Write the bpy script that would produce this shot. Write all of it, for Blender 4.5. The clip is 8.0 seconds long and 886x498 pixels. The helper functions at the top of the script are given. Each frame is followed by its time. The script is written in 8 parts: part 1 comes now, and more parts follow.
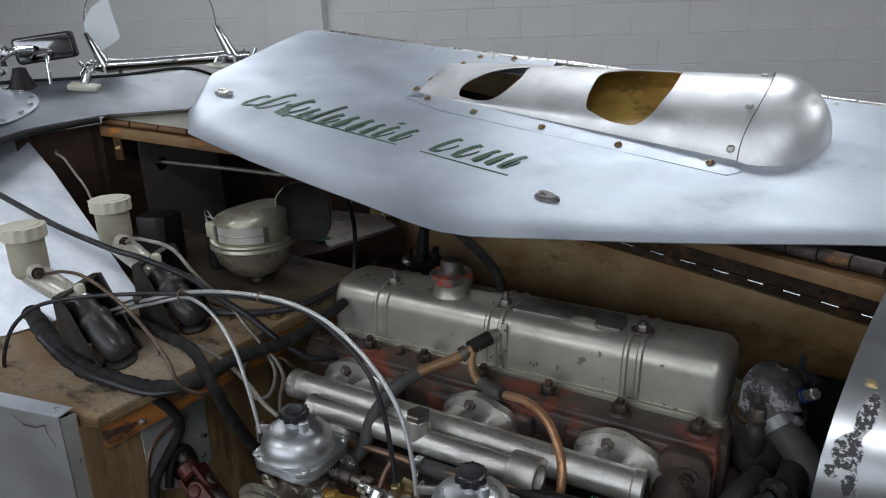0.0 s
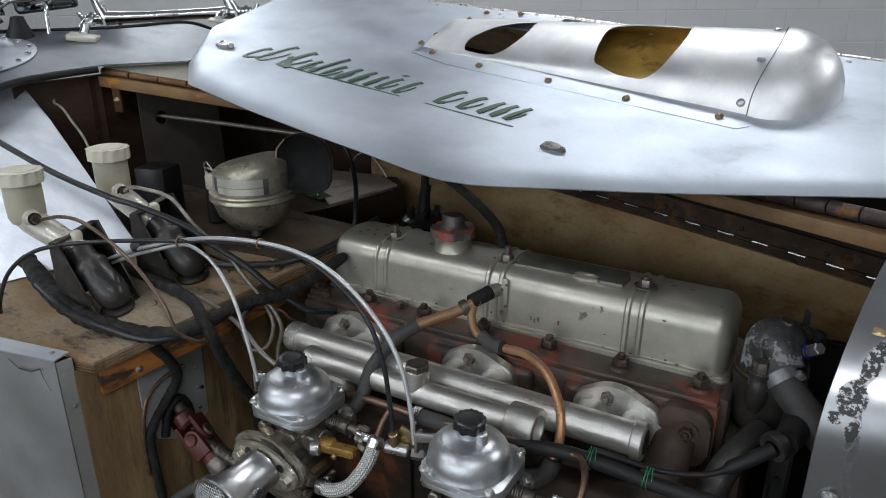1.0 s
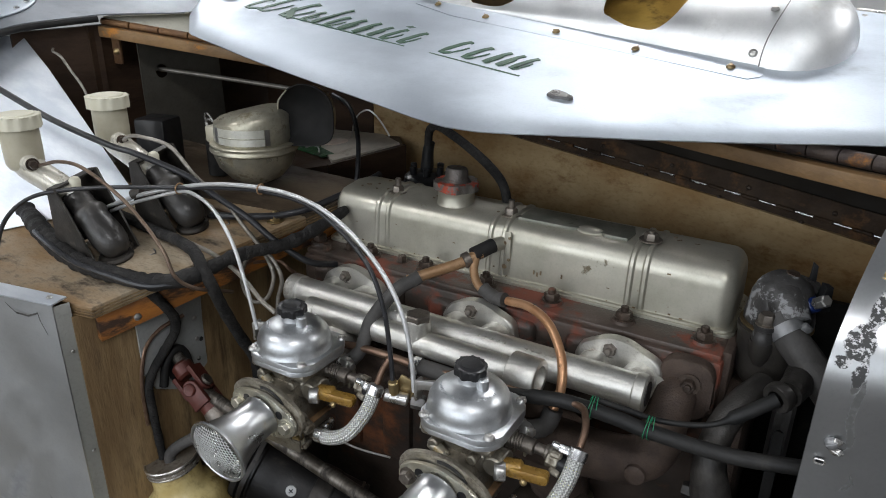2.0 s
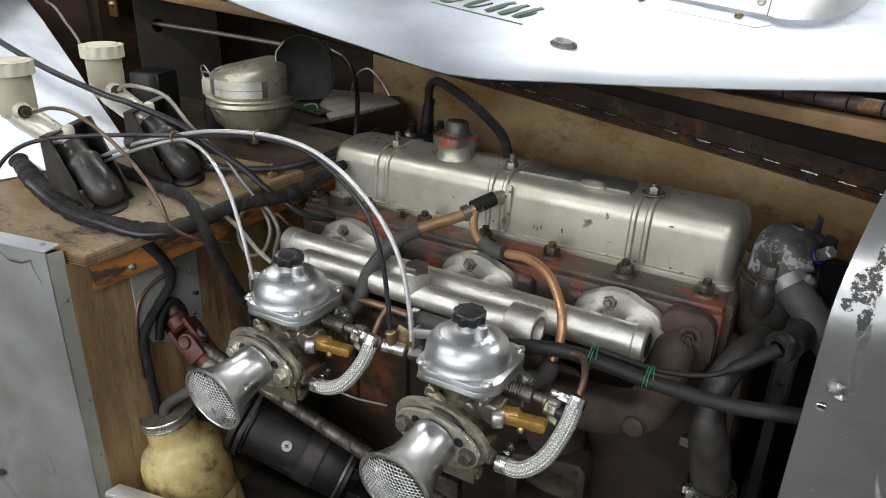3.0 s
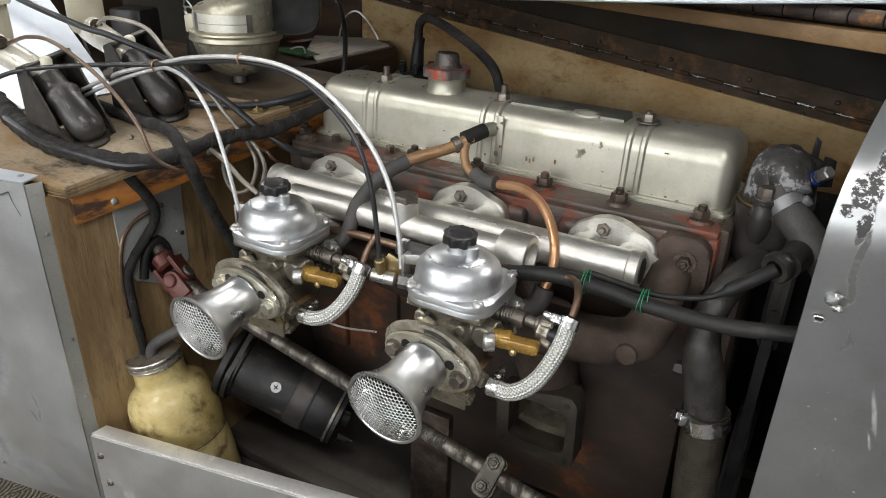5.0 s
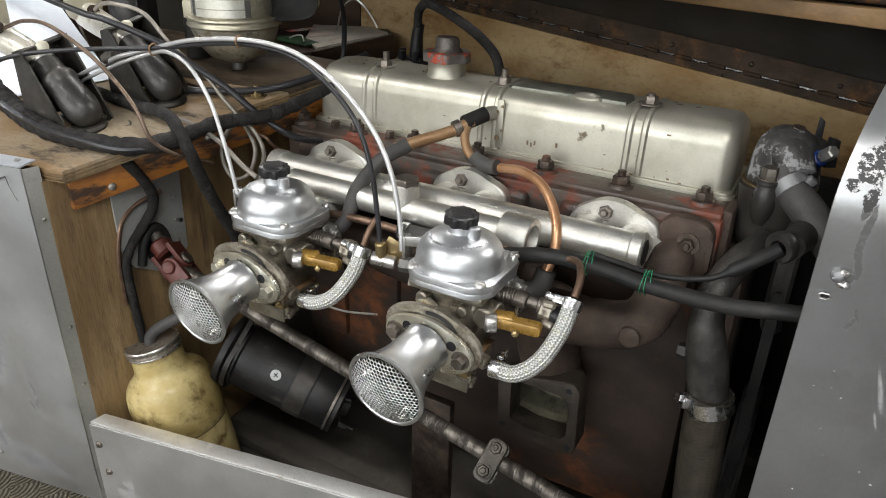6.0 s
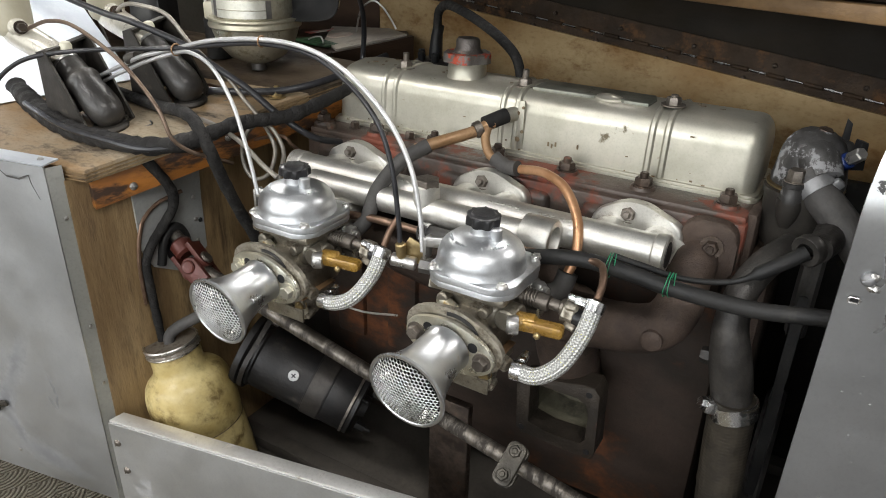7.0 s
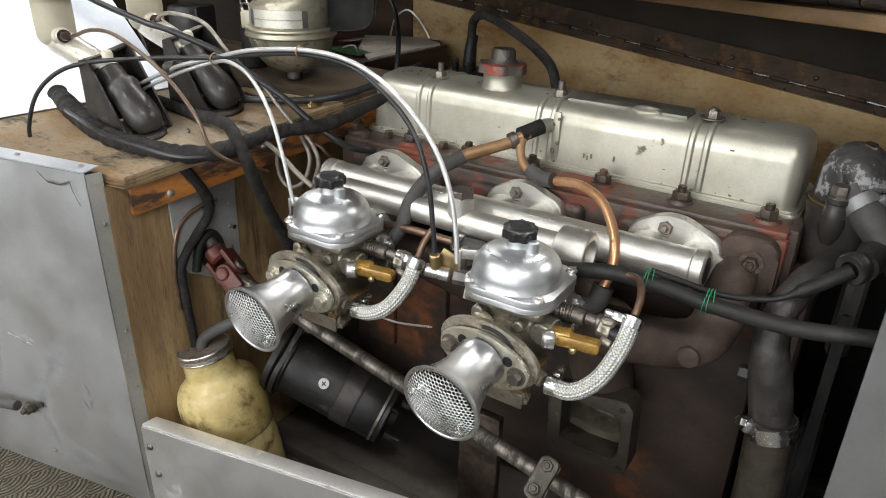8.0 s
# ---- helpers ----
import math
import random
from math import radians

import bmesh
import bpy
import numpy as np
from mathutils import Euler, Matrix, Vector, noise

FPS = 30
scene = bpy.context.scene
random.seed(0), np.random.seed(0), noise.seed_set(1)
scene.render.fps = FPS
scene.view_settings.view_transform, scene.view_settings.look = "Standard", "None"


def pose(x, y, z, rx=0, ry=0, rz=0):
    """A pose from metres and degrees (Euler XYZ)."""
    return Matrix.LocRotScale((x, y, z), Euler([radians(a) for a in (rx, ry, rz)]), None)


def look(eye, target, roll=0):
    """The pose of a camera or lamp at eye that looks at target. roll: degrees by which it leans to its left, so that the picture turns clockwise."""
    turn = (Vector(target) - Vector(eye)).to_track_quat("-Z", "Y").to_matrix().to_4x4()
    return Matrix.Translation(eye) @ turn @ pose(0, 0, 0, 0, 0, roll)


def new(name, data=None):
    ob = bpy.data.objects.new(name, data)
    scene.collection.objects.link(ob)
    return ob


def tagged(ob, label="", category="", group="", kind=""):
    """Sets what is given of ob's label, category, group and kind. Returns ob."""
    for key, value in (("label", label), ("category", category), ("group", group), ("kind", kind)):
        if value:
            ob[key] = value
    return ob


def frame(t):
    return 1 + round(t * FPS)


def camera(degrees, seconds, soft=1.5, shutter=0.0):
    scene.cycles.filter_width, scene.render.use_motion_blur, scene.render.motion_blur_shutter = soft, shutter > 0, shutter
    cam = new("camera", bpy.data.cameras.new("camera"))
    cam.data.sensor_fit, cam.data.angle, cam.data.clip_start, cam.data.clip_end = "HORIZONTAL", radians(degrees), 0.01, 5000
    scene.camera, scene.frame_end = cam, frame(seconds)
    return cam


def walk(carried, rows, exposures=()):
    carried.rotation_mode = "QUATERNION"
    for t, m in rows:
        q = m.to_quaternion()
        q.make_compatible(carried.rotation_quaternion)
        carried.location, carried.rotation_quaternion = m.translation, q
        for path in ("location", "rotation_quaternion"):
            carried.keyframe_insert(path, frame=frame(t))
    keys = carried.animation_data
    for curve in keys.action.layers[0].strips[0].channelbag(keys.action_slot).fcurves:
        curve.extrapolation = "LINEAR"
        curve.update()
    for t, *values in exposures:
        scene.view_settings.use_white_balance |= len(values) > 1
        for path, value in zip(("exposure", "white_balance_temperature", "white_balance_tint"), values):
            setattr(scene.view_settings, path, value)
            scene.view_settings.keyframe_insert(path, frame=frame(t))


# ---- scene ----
cam = camera(64.0, 8.0, 1.0)
PATH = [
    (0, (0.402, -0.749, 1.44), (-0.547, 0.884, 0.781), -1.3),
    (0.5, (0.4, -0.75, 1.421), (-0.543, 0.876, 0.737), -0.7),
    (1, (0.399, -0.752, 1.4), (-0.539, 0.865, 0.688), -0.1),
    (1.5, (0.398, -0.754, 1.38), (-0.536, 0.854, 0.642), 0.4),
    (3, (0.399, -0.758, 1.321), (-0.513, 0.824, 0.505), 1.6),
    (3.5, (0.401, -0.759, 1.303), (-0.501, 0.819, 0.468), 1.8),
    (4, (0.403, -0.758, 1.288), (-0.488, 0.814, 0.431), 1.8),
    (4.5, (0.406, -0.76, 1.274), (-0.477, 0.811, 0.405), 1.8),
    (6, (0.405, -0.765, 1.241), (-0.469, 0.806, 0.364), 1.6),
    (6.5, (0.402, -0.766, 1.238), (-0.484, 0.799, 0.363), 1.5),
    (7, (0.396, -0.767, 1.237), (-0.511, 0.789, 0.367), 1.5),
    (7.5, (0.39, -0.768, 1.239), (-0.545, 0.775, 0.375), 1.4),
    (8, (0.383, -0.769, 1.241), (-0.585, 0.757, 0.385), 1.4),
]
EXPOSURES = [(0, -0.45, 6200, 10), (1.5, 0.0, 6350, 10), (3.0, 0.45, 6650, 10), (4.5, 0.68, 6800, 10), (6.5, 0.80, 6850, 10), (8.0, 0.87, 6850, 10)]
walk(cam, [(t, look(eye, target, roll)) for t, eye, target, roll in PATH], EXPOSURES)

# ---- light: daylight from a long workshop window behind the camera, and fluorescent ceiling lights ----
world = bpy.data.worlds.new("world")
scene.world = world
world.use_nodes = True
sky = world.node_tree.nodes.new("ShaderNodeTexSky")
sky.sky_type, sky.sun_disc = "NISHITA", False
sky.sun_elevation, sky.sun_rotation = radians(40), radians(200)
world.node_tree.links.new(sky.outputs[0], world.node_tree.nodes["Background"].inputs[0])
world.node_tree.nodes["Background"].inputs[1].default_value = 0.10

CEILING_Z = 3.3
DOOR_X0, DOOR_X1, DOOR_Z, DOOR_Y = -3.3, 1.9, 2.8, -3.6
WINDOW_Z = 1.15
door_light = bpy.data.lights.new("window_daylight", "AREA")
door_light.shape, door_light.size, door_light.size_y = "RECTANGLE", DOOR_X1 - DOOR_X0, DOOR_Z - WINDOW_Z
door_light.energy, door_light.color = 58.0, (0.92, 0.96, 1.0)
new("window_daylight", door_light).matrix_world = pose((DOOR_X0 + DOOR_X1) / 2, DOOR_Y, (DOOR_Z + WINDOW_Z) / 2, 90, 0, 0)
# ceiling lights assumed out of view; the far row is placed to brighten the bonnet
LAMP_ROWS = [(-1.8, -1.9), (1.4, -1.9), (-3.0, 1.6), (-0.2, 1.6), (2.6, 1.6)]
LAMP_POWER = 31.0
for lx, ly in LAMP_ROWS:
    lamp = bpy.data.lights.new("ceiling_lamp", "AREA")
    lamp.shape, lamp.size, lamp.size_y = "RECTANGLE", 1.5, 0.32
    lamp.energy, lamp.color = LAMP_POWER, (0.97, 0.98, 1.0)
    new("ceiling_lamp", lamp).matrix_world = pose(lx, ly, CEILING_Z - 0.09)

# ---- tools ----
BASE = {}


def thing(name, base, label, category, group="", kind=""):
    """An Empty at a thing's base; its parts are given in world places."""
    ob = new(name)
    ob.empty_display_size = 0.02
    ob.location = base
    BASE[ob] = Vector(base)
    return tagged(ob, label, category, group, kind)


def part(name, bm, material, parent=None, label="", angle=38, smooth=True):
    mesh = bpy.data.meshes.new(name)
    bmesh.ops.recalc_face_normals(bm, faces=bm.faces)
    base = BASE.get(parent, Vector((0, 0, 0)))
    bmesh.ops.translate(bm, verts=bm.verts, vec=-base)
    bm.to_mesh(mesh)
    bm.free()
    if smooth:
        mesh.shade_smooth()
        mesh.set_sharp_from_angle(angle=radians(angle))
    mesh.materials.append(material)
    ob = new(name, mesh)
    if parent:
        ob.parent = parent
    BASE[ob] = base
    return tagged(ob, label)


def solo(name, bm, material, label, category, group="", kind="", angle=38):
    """A top-level thing of one mesh."""
    return tagged(part(name, bm, material, None, "", angle), label, category, group, kind)


def V(*p):
    return Vector(p)


def merge(bm, other, m=None):
    if m is not None:
        bmesh.ops.transform(other, matrix=m, verts=other.verts)
    tmp = bpy.data.meshes.new("tmp")
    other.to_mesh(tmp)
    other.free()
    bm.from_mesh(tmp)
    bpy.data.meshes.remove(tmp)
    return bm


def box(size, at=(0, 0, 0), bevel=0.002, m=None, seg=2, bm=None):
    b = bmesh.new()
    bmesh.ops.create_cube(b, size=1)
    bmesh.ops.scale(b, vec=size, verts=b.verts)
    if bevel:
        bmesh.ops.bevel(b, geom=b.edges[:], offset=min(bevel, min(size) * 0.45), segments=seg, profile=0.5, affect="EDGES")
    mm = Matrix.Translation(at) if m is None else Matrix.Translation(at) @ m
    bmesh.ops.transform(b, matrix=mm, verts=b.verts)
    return b if bm is None else merge(bm, b)


def along(a, b, roll=0):
    """A frame at a, its z axis towards b."""
    a, b = Vector(a), Vector(b)
    return Matrix.Translation(a) @ (b - a).to_track_quat("Z", "Y").to_matrix().to_4x4() @ Matrix.Rotation(radians(roll), 4, "Z")


def lathe(profile, m=None, seg=28, bm=None, sx=1.0, sy=1.0):
    """Turns (radius, height) pairs about z; radius 0 closes an end."""
    b = bmesh.new()
    rings = []
    for r, z in profile:
        if r < 1e-6:
            rings.append([b.verts.new((0, 0, z))])
        else:
            rings.append([b.verts.new((sx * r * math.cos(2 * math.pi * i / seg), sy * r * math.sin(2 * math.pi * i / seg), z)) for i in range(seg)])
    for p, q in zip(rings, rings[1:]):
        for i in range(seg):
            j = (i + 1) % seg
            if len(p) == 1 and len(q) == 1:
                continue
            if len(p) == 1:
                b.faces.new((p[0], q[i], q[j]))
            elif len(q) == 1:
                b.faces.new((p[i], p[j], q[0]))
            else:
                b.faces.new((p[i], p[j], q[j], q[i]))
    if m is not None:
        bmesh.ops.transform(b, matrix=m, verts=b.verts)
    return b if bm is None else merge(bm, b)


def rod(a, b, r, seg=16, bevel=0.0015, bm=None, r2=None):
    length = (Vector(b) - Vector(a)).length
    r2 = r if r2 is None else r2
    e = min(bevel, r * 0.4, length * 0.3)
    return lathe([(0, 0), (r - e, 0), (r, e), (r2, length - e), (r2 - e, length), (0, length)], along(a, b), seg, bm)


def hexa(at, axis, r=0.007, h=0.006, washer=0.0, stud=0.0, bm=None, turn=0):
    """A hexagon nut or bolt head on a washer, with a stud end."""
    m = along(at, Vector(at) + Vector(axis), turn)
    b = bmesh.new()
    z = 0
    if washer:
        lathe([(0, 0), (washer, 0), (washer, 0.0015), (0, 0.0015)], None, 18, b)
        z = 0.0015
    lathe([(0, z), (r, z), (r, z + h * 0.8), (r * 0.86, z + h), (0, z + h)], None, 6, b)
    if stud:
        lathe([(0, z + h), (r * 0.5, z + h), (r * 0.5, z + h + stud - 0.001), (r * 0.38, z + h + stud), (0, z + h + stud)], None, 10, b)
    bmesh.ops.transform(b, matrix=m, verts=b.verts)
    return b if bm is None else merge(bm, b)


def slot_screw(at, axis, r=0.006, h=0.003, bm=None, turn=0):
    """A round-headed screw with a slot."""
    m = along(at, Vector(at) + Vector(axis), turn)
    b = lathe([(0, 0), (r, 0), (r * 0.95, h * 0.4), (r * 0.6, h * 0.9), (r * 0.2, h), (0, h)], None, 16)
    box((r * 1.5, r * 0.22, h * 0.3), (0, 0, h * 0.98), 0, None, 1, b)
    bmesh.ops.transform(b, matrix=m, verts=b.verts)
    return b if bm is None else merge(bm, b)


def curve_points(points, step=0.006):
    """Catmull-Rom through the points."""
    p = [Vector(q) for q in points]
    p = [p[0] * 2 - p[1]] + p + [p[-1] * 2 - p[-2]]
    out = []
    for i in range(1, len(p) - 2):
        n = max(2, int((p[i + 1] - p[i]).length / step))
        for k in range(n):
            t = k / n
            out.append(0.5 * (2 * p[i] + (p[i + 1] - p[i - 1]) * t + (2 * p[i - 1] - 5 * p[i] + 4 * p[i + 1] - p[i + 2]) * t * t
                              + (3 * p[i] - p[i - 1] - 3 * p[i + 1] + p[i + 2]) * t * t * t))
    return out + [p[-2]]


def tube(points, r, seg=12, step=0.006, bm=None, caps=True, wobble=0.0, hollow=False):
    """A round section swept along a curve; r is a radius or a function of 0..1."""
    c = curve_points(points, step)
    b = bmesh.new()
    uv = b.loops.layers.uv.new("UVMap")
    run_len = [0.0]
    for p, q in zip(c, c[1:]):
        run_len.append(run_len[-1] + (q - p).length)
    rings = []
    tan = (c[1] - c[0]).normalized()
    up = tan.orthogonal().normalized()
    for i, q in enumerate(c):
        t2 = (c[min(i + 1, len(c) - 1)] - c[max(i - 1, 0)]).normalized()
        up = (up - t2 * up.dot(t2)).normalized()
        side = t2.cross(up)
        f = i / (len(c) - 1)
        rr = r(f) if callable(r) else r
        if wobble:
            rr *= 1 + wobble * noise.noise(q * 90)
        rings.append([b.verts.new(q + (up * math.cos(2 * math.pi * k / seg) + side * math.sin(2 * math.pi * k / seg)) * rr) for k in range(seg)])
    for i, (p, q) in enumerate(zip(rings, rings[1:])):
        for k in range(seg):
            j = (k + 1) % seg
            face = b.faces.new((p[k], p[j], q[j], q[k]))
            for loop, (a1, l1) in zip(face.loops, ((k, i), (k + 1, i), (k + 1, i + 1), (k, i + 1))):
                loop[uv].uv = (a1 / seg, run_len[l1])
    if caps:
        b.faces.new(rings[0][::-1])
        b.faces.new(rings[-1])
    return b if bm is None else merge(bm, b)


def prism(outline, depth, m=None, bevel=0.0, bm=None, seg=2):
    """A flat outline in x, y, drawn out along z from 0 to depth."""
    b = bmesh.new()
    low = [b.verts.new((x, y, 0)) for x, y in outline]
    top = [b.verts.new((x, y, depth)) for x, y in outline]
    b.faces.new(low[::-1])
    face = b.faces.new(top)
    n = len(low)
    for i in range(n):
        b.faces.new((low[i], low[(i + 1) % n], top[(i + 1) % n], top[i]))
    if bevel:
        bmesh.ops.bevel(b, geom=[e for e in face.edges], offset=bevel, segments=seg, profile=0.5, affect="EDGES")
    if m is not None:
        bmesh.ops.transform(b, matrix=m, verts=b.verts)
    return b if bm is None else merge(bm, b)


def slab(corners, thick, bm=None, bevel=0.0):
    """A flat plate with these corners in the world; thick along its normal."""
    c = [Vector(p) for p in corners]
    n = (c[1] - c[0]).cross(c[2] - c[0]).normalized()
    b = bmesh.new()
    low = [b.verts.new(p) for p in c]
    top = [b.verts.new(p + n * thick) for p in c]
    b.faces.new(low[::-1])
    b.faces.new(top)
    k = len(c)
    for i in range(k):
        b.faces.new((low[i], low[(i + 1) % k], top[(i + 1) % k], top[i]))
    if bevel:
        bmesh.ops.bevel(b, geom=b.edges[:], offset=bevel, segments=2, profile=0.5, affect="EDGES")
    return b if bm is None else merge(bm, b)


def rounded(w, h, r, n=5, cx=0.0, cy=0.0):
    """The outline of a rounded rectangle."""
    out = []
    for sx, sy, a0 in ((1, 1, 0), (-1, 1, 90), (-1, -1, 180), (1, -1, 270)):
        for k in range(n + 1):
            a = radians(a0 + 90 * k / n)
            out.append((cx + sx * (w / 2 - r) + r * math.cos(a), cy + sy * (h / 2 - r) + r * math.sin(a)))
    return out


def grid_sheet(fn, nu, nv, thick, keep=None):
    """A sheet from fn(u, v) with thickness."""
    b = bmesh.new()
    vs = [[b.verts.new(fn(i / nu, j / nv)) for j in range(nv + 1)] for i in range(nu + 1)]
    for i in range(nu):
        for j in range(nv):
            if keep is None or keep((i + 0.5) / nu, (j + 0.5) / nv):
                b.faces.new((vs[i][j], vs[i + 1][j], vs[i + 1][j + 1], vs[i][j + 1]))
    bmesh.ops.delete(b, geom=[v for v in b.verts if not v.link_faces], context="VERTS")
    bmesh.ops.recalc_face_normals(b, faces=b.faces)
    bmesh.ops.solidify(b, geom=b.faces[:], thickness=thick)
    return b


def cut(bm, cutters):
    """The mesh less the cutters, as a bmesh."""
    me = bpy.data.meshes.new("tmp")
    bmesh.ops.recalc_face_normals(bm, faces=bm.faces)
    bm.to_mesh(me)
    bm.free()
    ob = new("tmp", me)
    made = []
    for c in cutters:
        cm = bpy.data.meshes.new("tmp")
        bmesh.ops.recalc_face_normals(c, faces=c.faces)
        c.to_mesh(cm)
        c.free()
        co = new("tmp", cm)
        mod = ob.modifiers.new("cut", "BOOLEAN")
        mod.operation, mod.object, mod.solver = "DIFFERENCE", co, "EXACT"
        made.append(co)
    done = bpy.data.meshes.new_from_object(ob.evaluated_get(bpy.context.evaluated_depsgraph_get()))
    out = bmesh.new()
    out.from_mesh(done)
    for o in (ob, *made):
        data = o.data
        bpy.data.objects.remove(o)
        bpy.data.meshes.remove(data)
    bpy.data.meshes.remove(done)
    return out


# ---- materials ----
def surf(name, a, b, rough=(0.4, 0.6), metal=0.0, scale=18.0, fine=160.0, bump=0.15, stretch=(1, 1, 1), dirt=None, dirt_at=0.58, dirt_scale=9.0,
         dirt_soft=0.12, coat=0.0, contrast=(0.35, 0.65), fine_amount=0.25, bump_dist=0.002, turn=(0, 0, 0), lump=0.5):
    """A surface with variation at two scales, fine relief and patches of dirt or wear."""
    mt = bpy.data.materials.new(name)
    mt.use_nodes = True
    nt = mt.node_tree
    nd, ln = nt.nodes, nt.links
    bs = nd["Principled BSDF"]
    tc = nd.new("ShaderNodeTexCoord")
    mp = nd.new("ShaderNodeMapping")
    mp.inputs["Scale"].default_value = stretch
    mp.inputs["Rotation"].default_value = [radians(t) for t in turn]
    ln.new(tc.outputs["Object"], mp.inputs[0])

    def tex(sc, detail, rough_n=0.6, src=mp):
        n = nd.new("ShaderNodeTexNoise")
        n.inputs["Scale"].default_value, n.inputs["Detail"].default_value, n.inputs["Roughness"].default_value = sc, detail, rough_n
        ln.new(src.outputs[0], n.inputs["Vector"])
        return n.outputs["Fac"]

    def ramp(src, lo, hi):
        r = nd.new("ShaderNodeMapRange")
        r.inputs["From Min"].default_value, r.inputs["From Max"].default_value = lo, hi
        r.interpolation_type = "SMOOTHSTEP"
        ln.new(src, r.inputs["Value"])
        return r.outputs["Result"]

    def mix(f, x, y):
        n = nd.new("ShaderNodeMix")
        n.data_type = "RGBA"
        put = {0: f, 6: x, 7: y}
        for k, v in put.items():
            if isinstance(v, (int, float)):
                n.inputs[k].default_value = v
            elif isinstance(v, tuple):
                n.inputs[k].default_value = (*v, 1)
            else:
                ln.new(v, n.inputs[k])
        return n.outputs[2]

    big, small = tex(scale, 6), tex(fine, 3)
    col = mix(ramp(big, *contrast), a, b)
    dark = tuple(0.55 * c for c in a)
    fm = nd.new("ShaderNodeMath")
    fm.operation = "MULTIPLY"
    fm.inputs[1].default_value = fine_amount
    ln.new(ramp(small, 0.45, 0.75), fm.inputs[0])
    col = mix(fm.outputs[0], col, dark)
    rr = nd.new("ShaderNodeMapRange")
    rr.inputs["To Min"].default_value, rr.inputs["To Max"].default_value = rough
    ln.new(ramp(tex(scale * 1.7, 5), 0.3, 0.7), rr.inputs["Value"])
    rough_out, metal_out = rr.outputs["Result"], None
    if dirt:
        d = ramp(tex(dirt_scale, 8, 0.68), dirt_at, dirt_at + dirt_soft)
        col = mix(d, col, dirt)
        r2 = nd.new("ShaderNodeMix")
        ln.new(d, r2.inputs[0])
        ln.new(rough_out, r2.inputs[2])
        r2.inputs[3].default_value = 0.8
        rough_out = r2.outputs[0]
        if metal:
            m2 = nd.new("ShaderNodeMix")
            ln.new(d, m2.inputs[0])
            m2.inputs[2].default_value, m2.inputs[3].default_value = metal, metal * 0.25
            metal_out = m2.outputs[0]
    ln.new(col, bs.inputs["Base Color"])
    ln.new(rough_out, bs.inputs["Roughness"])
    bs.inputs["Metallic"].default_value = metal
    if metal_out is not None:
        ln.new(metal_out, bs.inputs["Metallic"])
    bs.inputs["Coat Weight"].default_value = coat
    bs.inputs["Coat Roughness"].default_value = 0.15
    if bump:
        bn = nd.new("ShaderNodeBump")
        bn.inputs["Strength"].default_value, bn.inputs["Distance"].default_value = bump, bump_dist
        ln.new(small, bn.inputs["Height"])
        b2 = nd.new("ShaderNodeBump")
        b2.inputs["Strength"].default_value, b2.inputs["Distance"].default_value = bump * lump, bump_dist * 3
        ln.new(big, b2.inputs["Height"])
        ln.new(bn.outputs[0], b2.inputs["Normal"])
        ln.new(b2.outputs[0], bs.inputs["Normal"])
    return mt


def woven(mt, around, along_m, strength, dist, cross=True, tint=None, valley=None):
    """Adds a sheath's weave, or a spiral wrap, as relief along a tube."""
    nd, ln = mt.node_tree.nodes, mt.node_tree.links
    uv = nd.new("ShaderNodeUVMap")
    sep = nd.new("ShaderNodeSeparateXYZ")
    ln.new(uv.outputs[0], sep.inputs[0])

    def op(kind, x, y=None):
        n = nd.new("ShaderNodeMath")
        n.operation = kind
        for slot, v in ((0, x), (1, y)):
            if v is None:
                continue
            if isinstance(v, (int, float)):
                n.inputs[slot].default_value = v
            else:
                ln.new(v, n.inputs[slot])
        return n.outputs[0]

    u, v = op("MULTIPLY", sep.outputs[0], around * 6.2832), op("MULTIPLY", sep.outputs[1], along_m * 6.2832)
    a = op("SINE", op("ADD", u, v))
    h = op("MULTIPLY", a, op("SINE", op("SUBTRACT", u, v))) if cross else op("POWER", op("ABSOLUTE", a), 0.35)
    bs = nd["Principled BSDF"]
    bn = nd.new("ShaderNodeBump")
    bn.inputs["Strength"].default_value, bn.inputs["Distance"].default_value = strength, dist
    ln.new(h, bn.inputs["Height"])
    if bs.inputs["Normal"].links:
        ln.new(bs.inputs["Normal"].links[0].from_socket, bn.inputs["Normal"])
    ln.new(bn.outputs[0], bs.inputs["Normal"])
    # crease shade between the strands goes into the base colour
    if valley:
        mv = nd.new("ShaderNodeMix")
        mv.data_type = "RGBA"
        ln.new(op("LESS_THAN", op("ABSOLUTE", h), 0.16), mv.inputs[0])
        ln.new(bs.inputs["Base Color"].links[0].from_socket, mv.inputs[6])
        mv.inputs[7].default_value = (*valley, 1)
        ln.new(mv.outputs[2], bs.inputs["Base Color"])
    if tint:
        mx = nd.new("ShaderNodeMix")
        mx.data_type = "RGBA"
        ln.new(op("GREATER_THAN", op("MULTIPLY", h, op("SINE", op("MULTIPLY", v, 0.21))), 0.80), mx.inputs[0])
        ln.new(bs.inputs["Base Color"].links[0].from_socket, mx.inputs[6])
        mx.inputs[7].default_value = (*tint, 1)
        ln.new(mx.outputs[2], bs.inputs["Base Color"])
    return mt


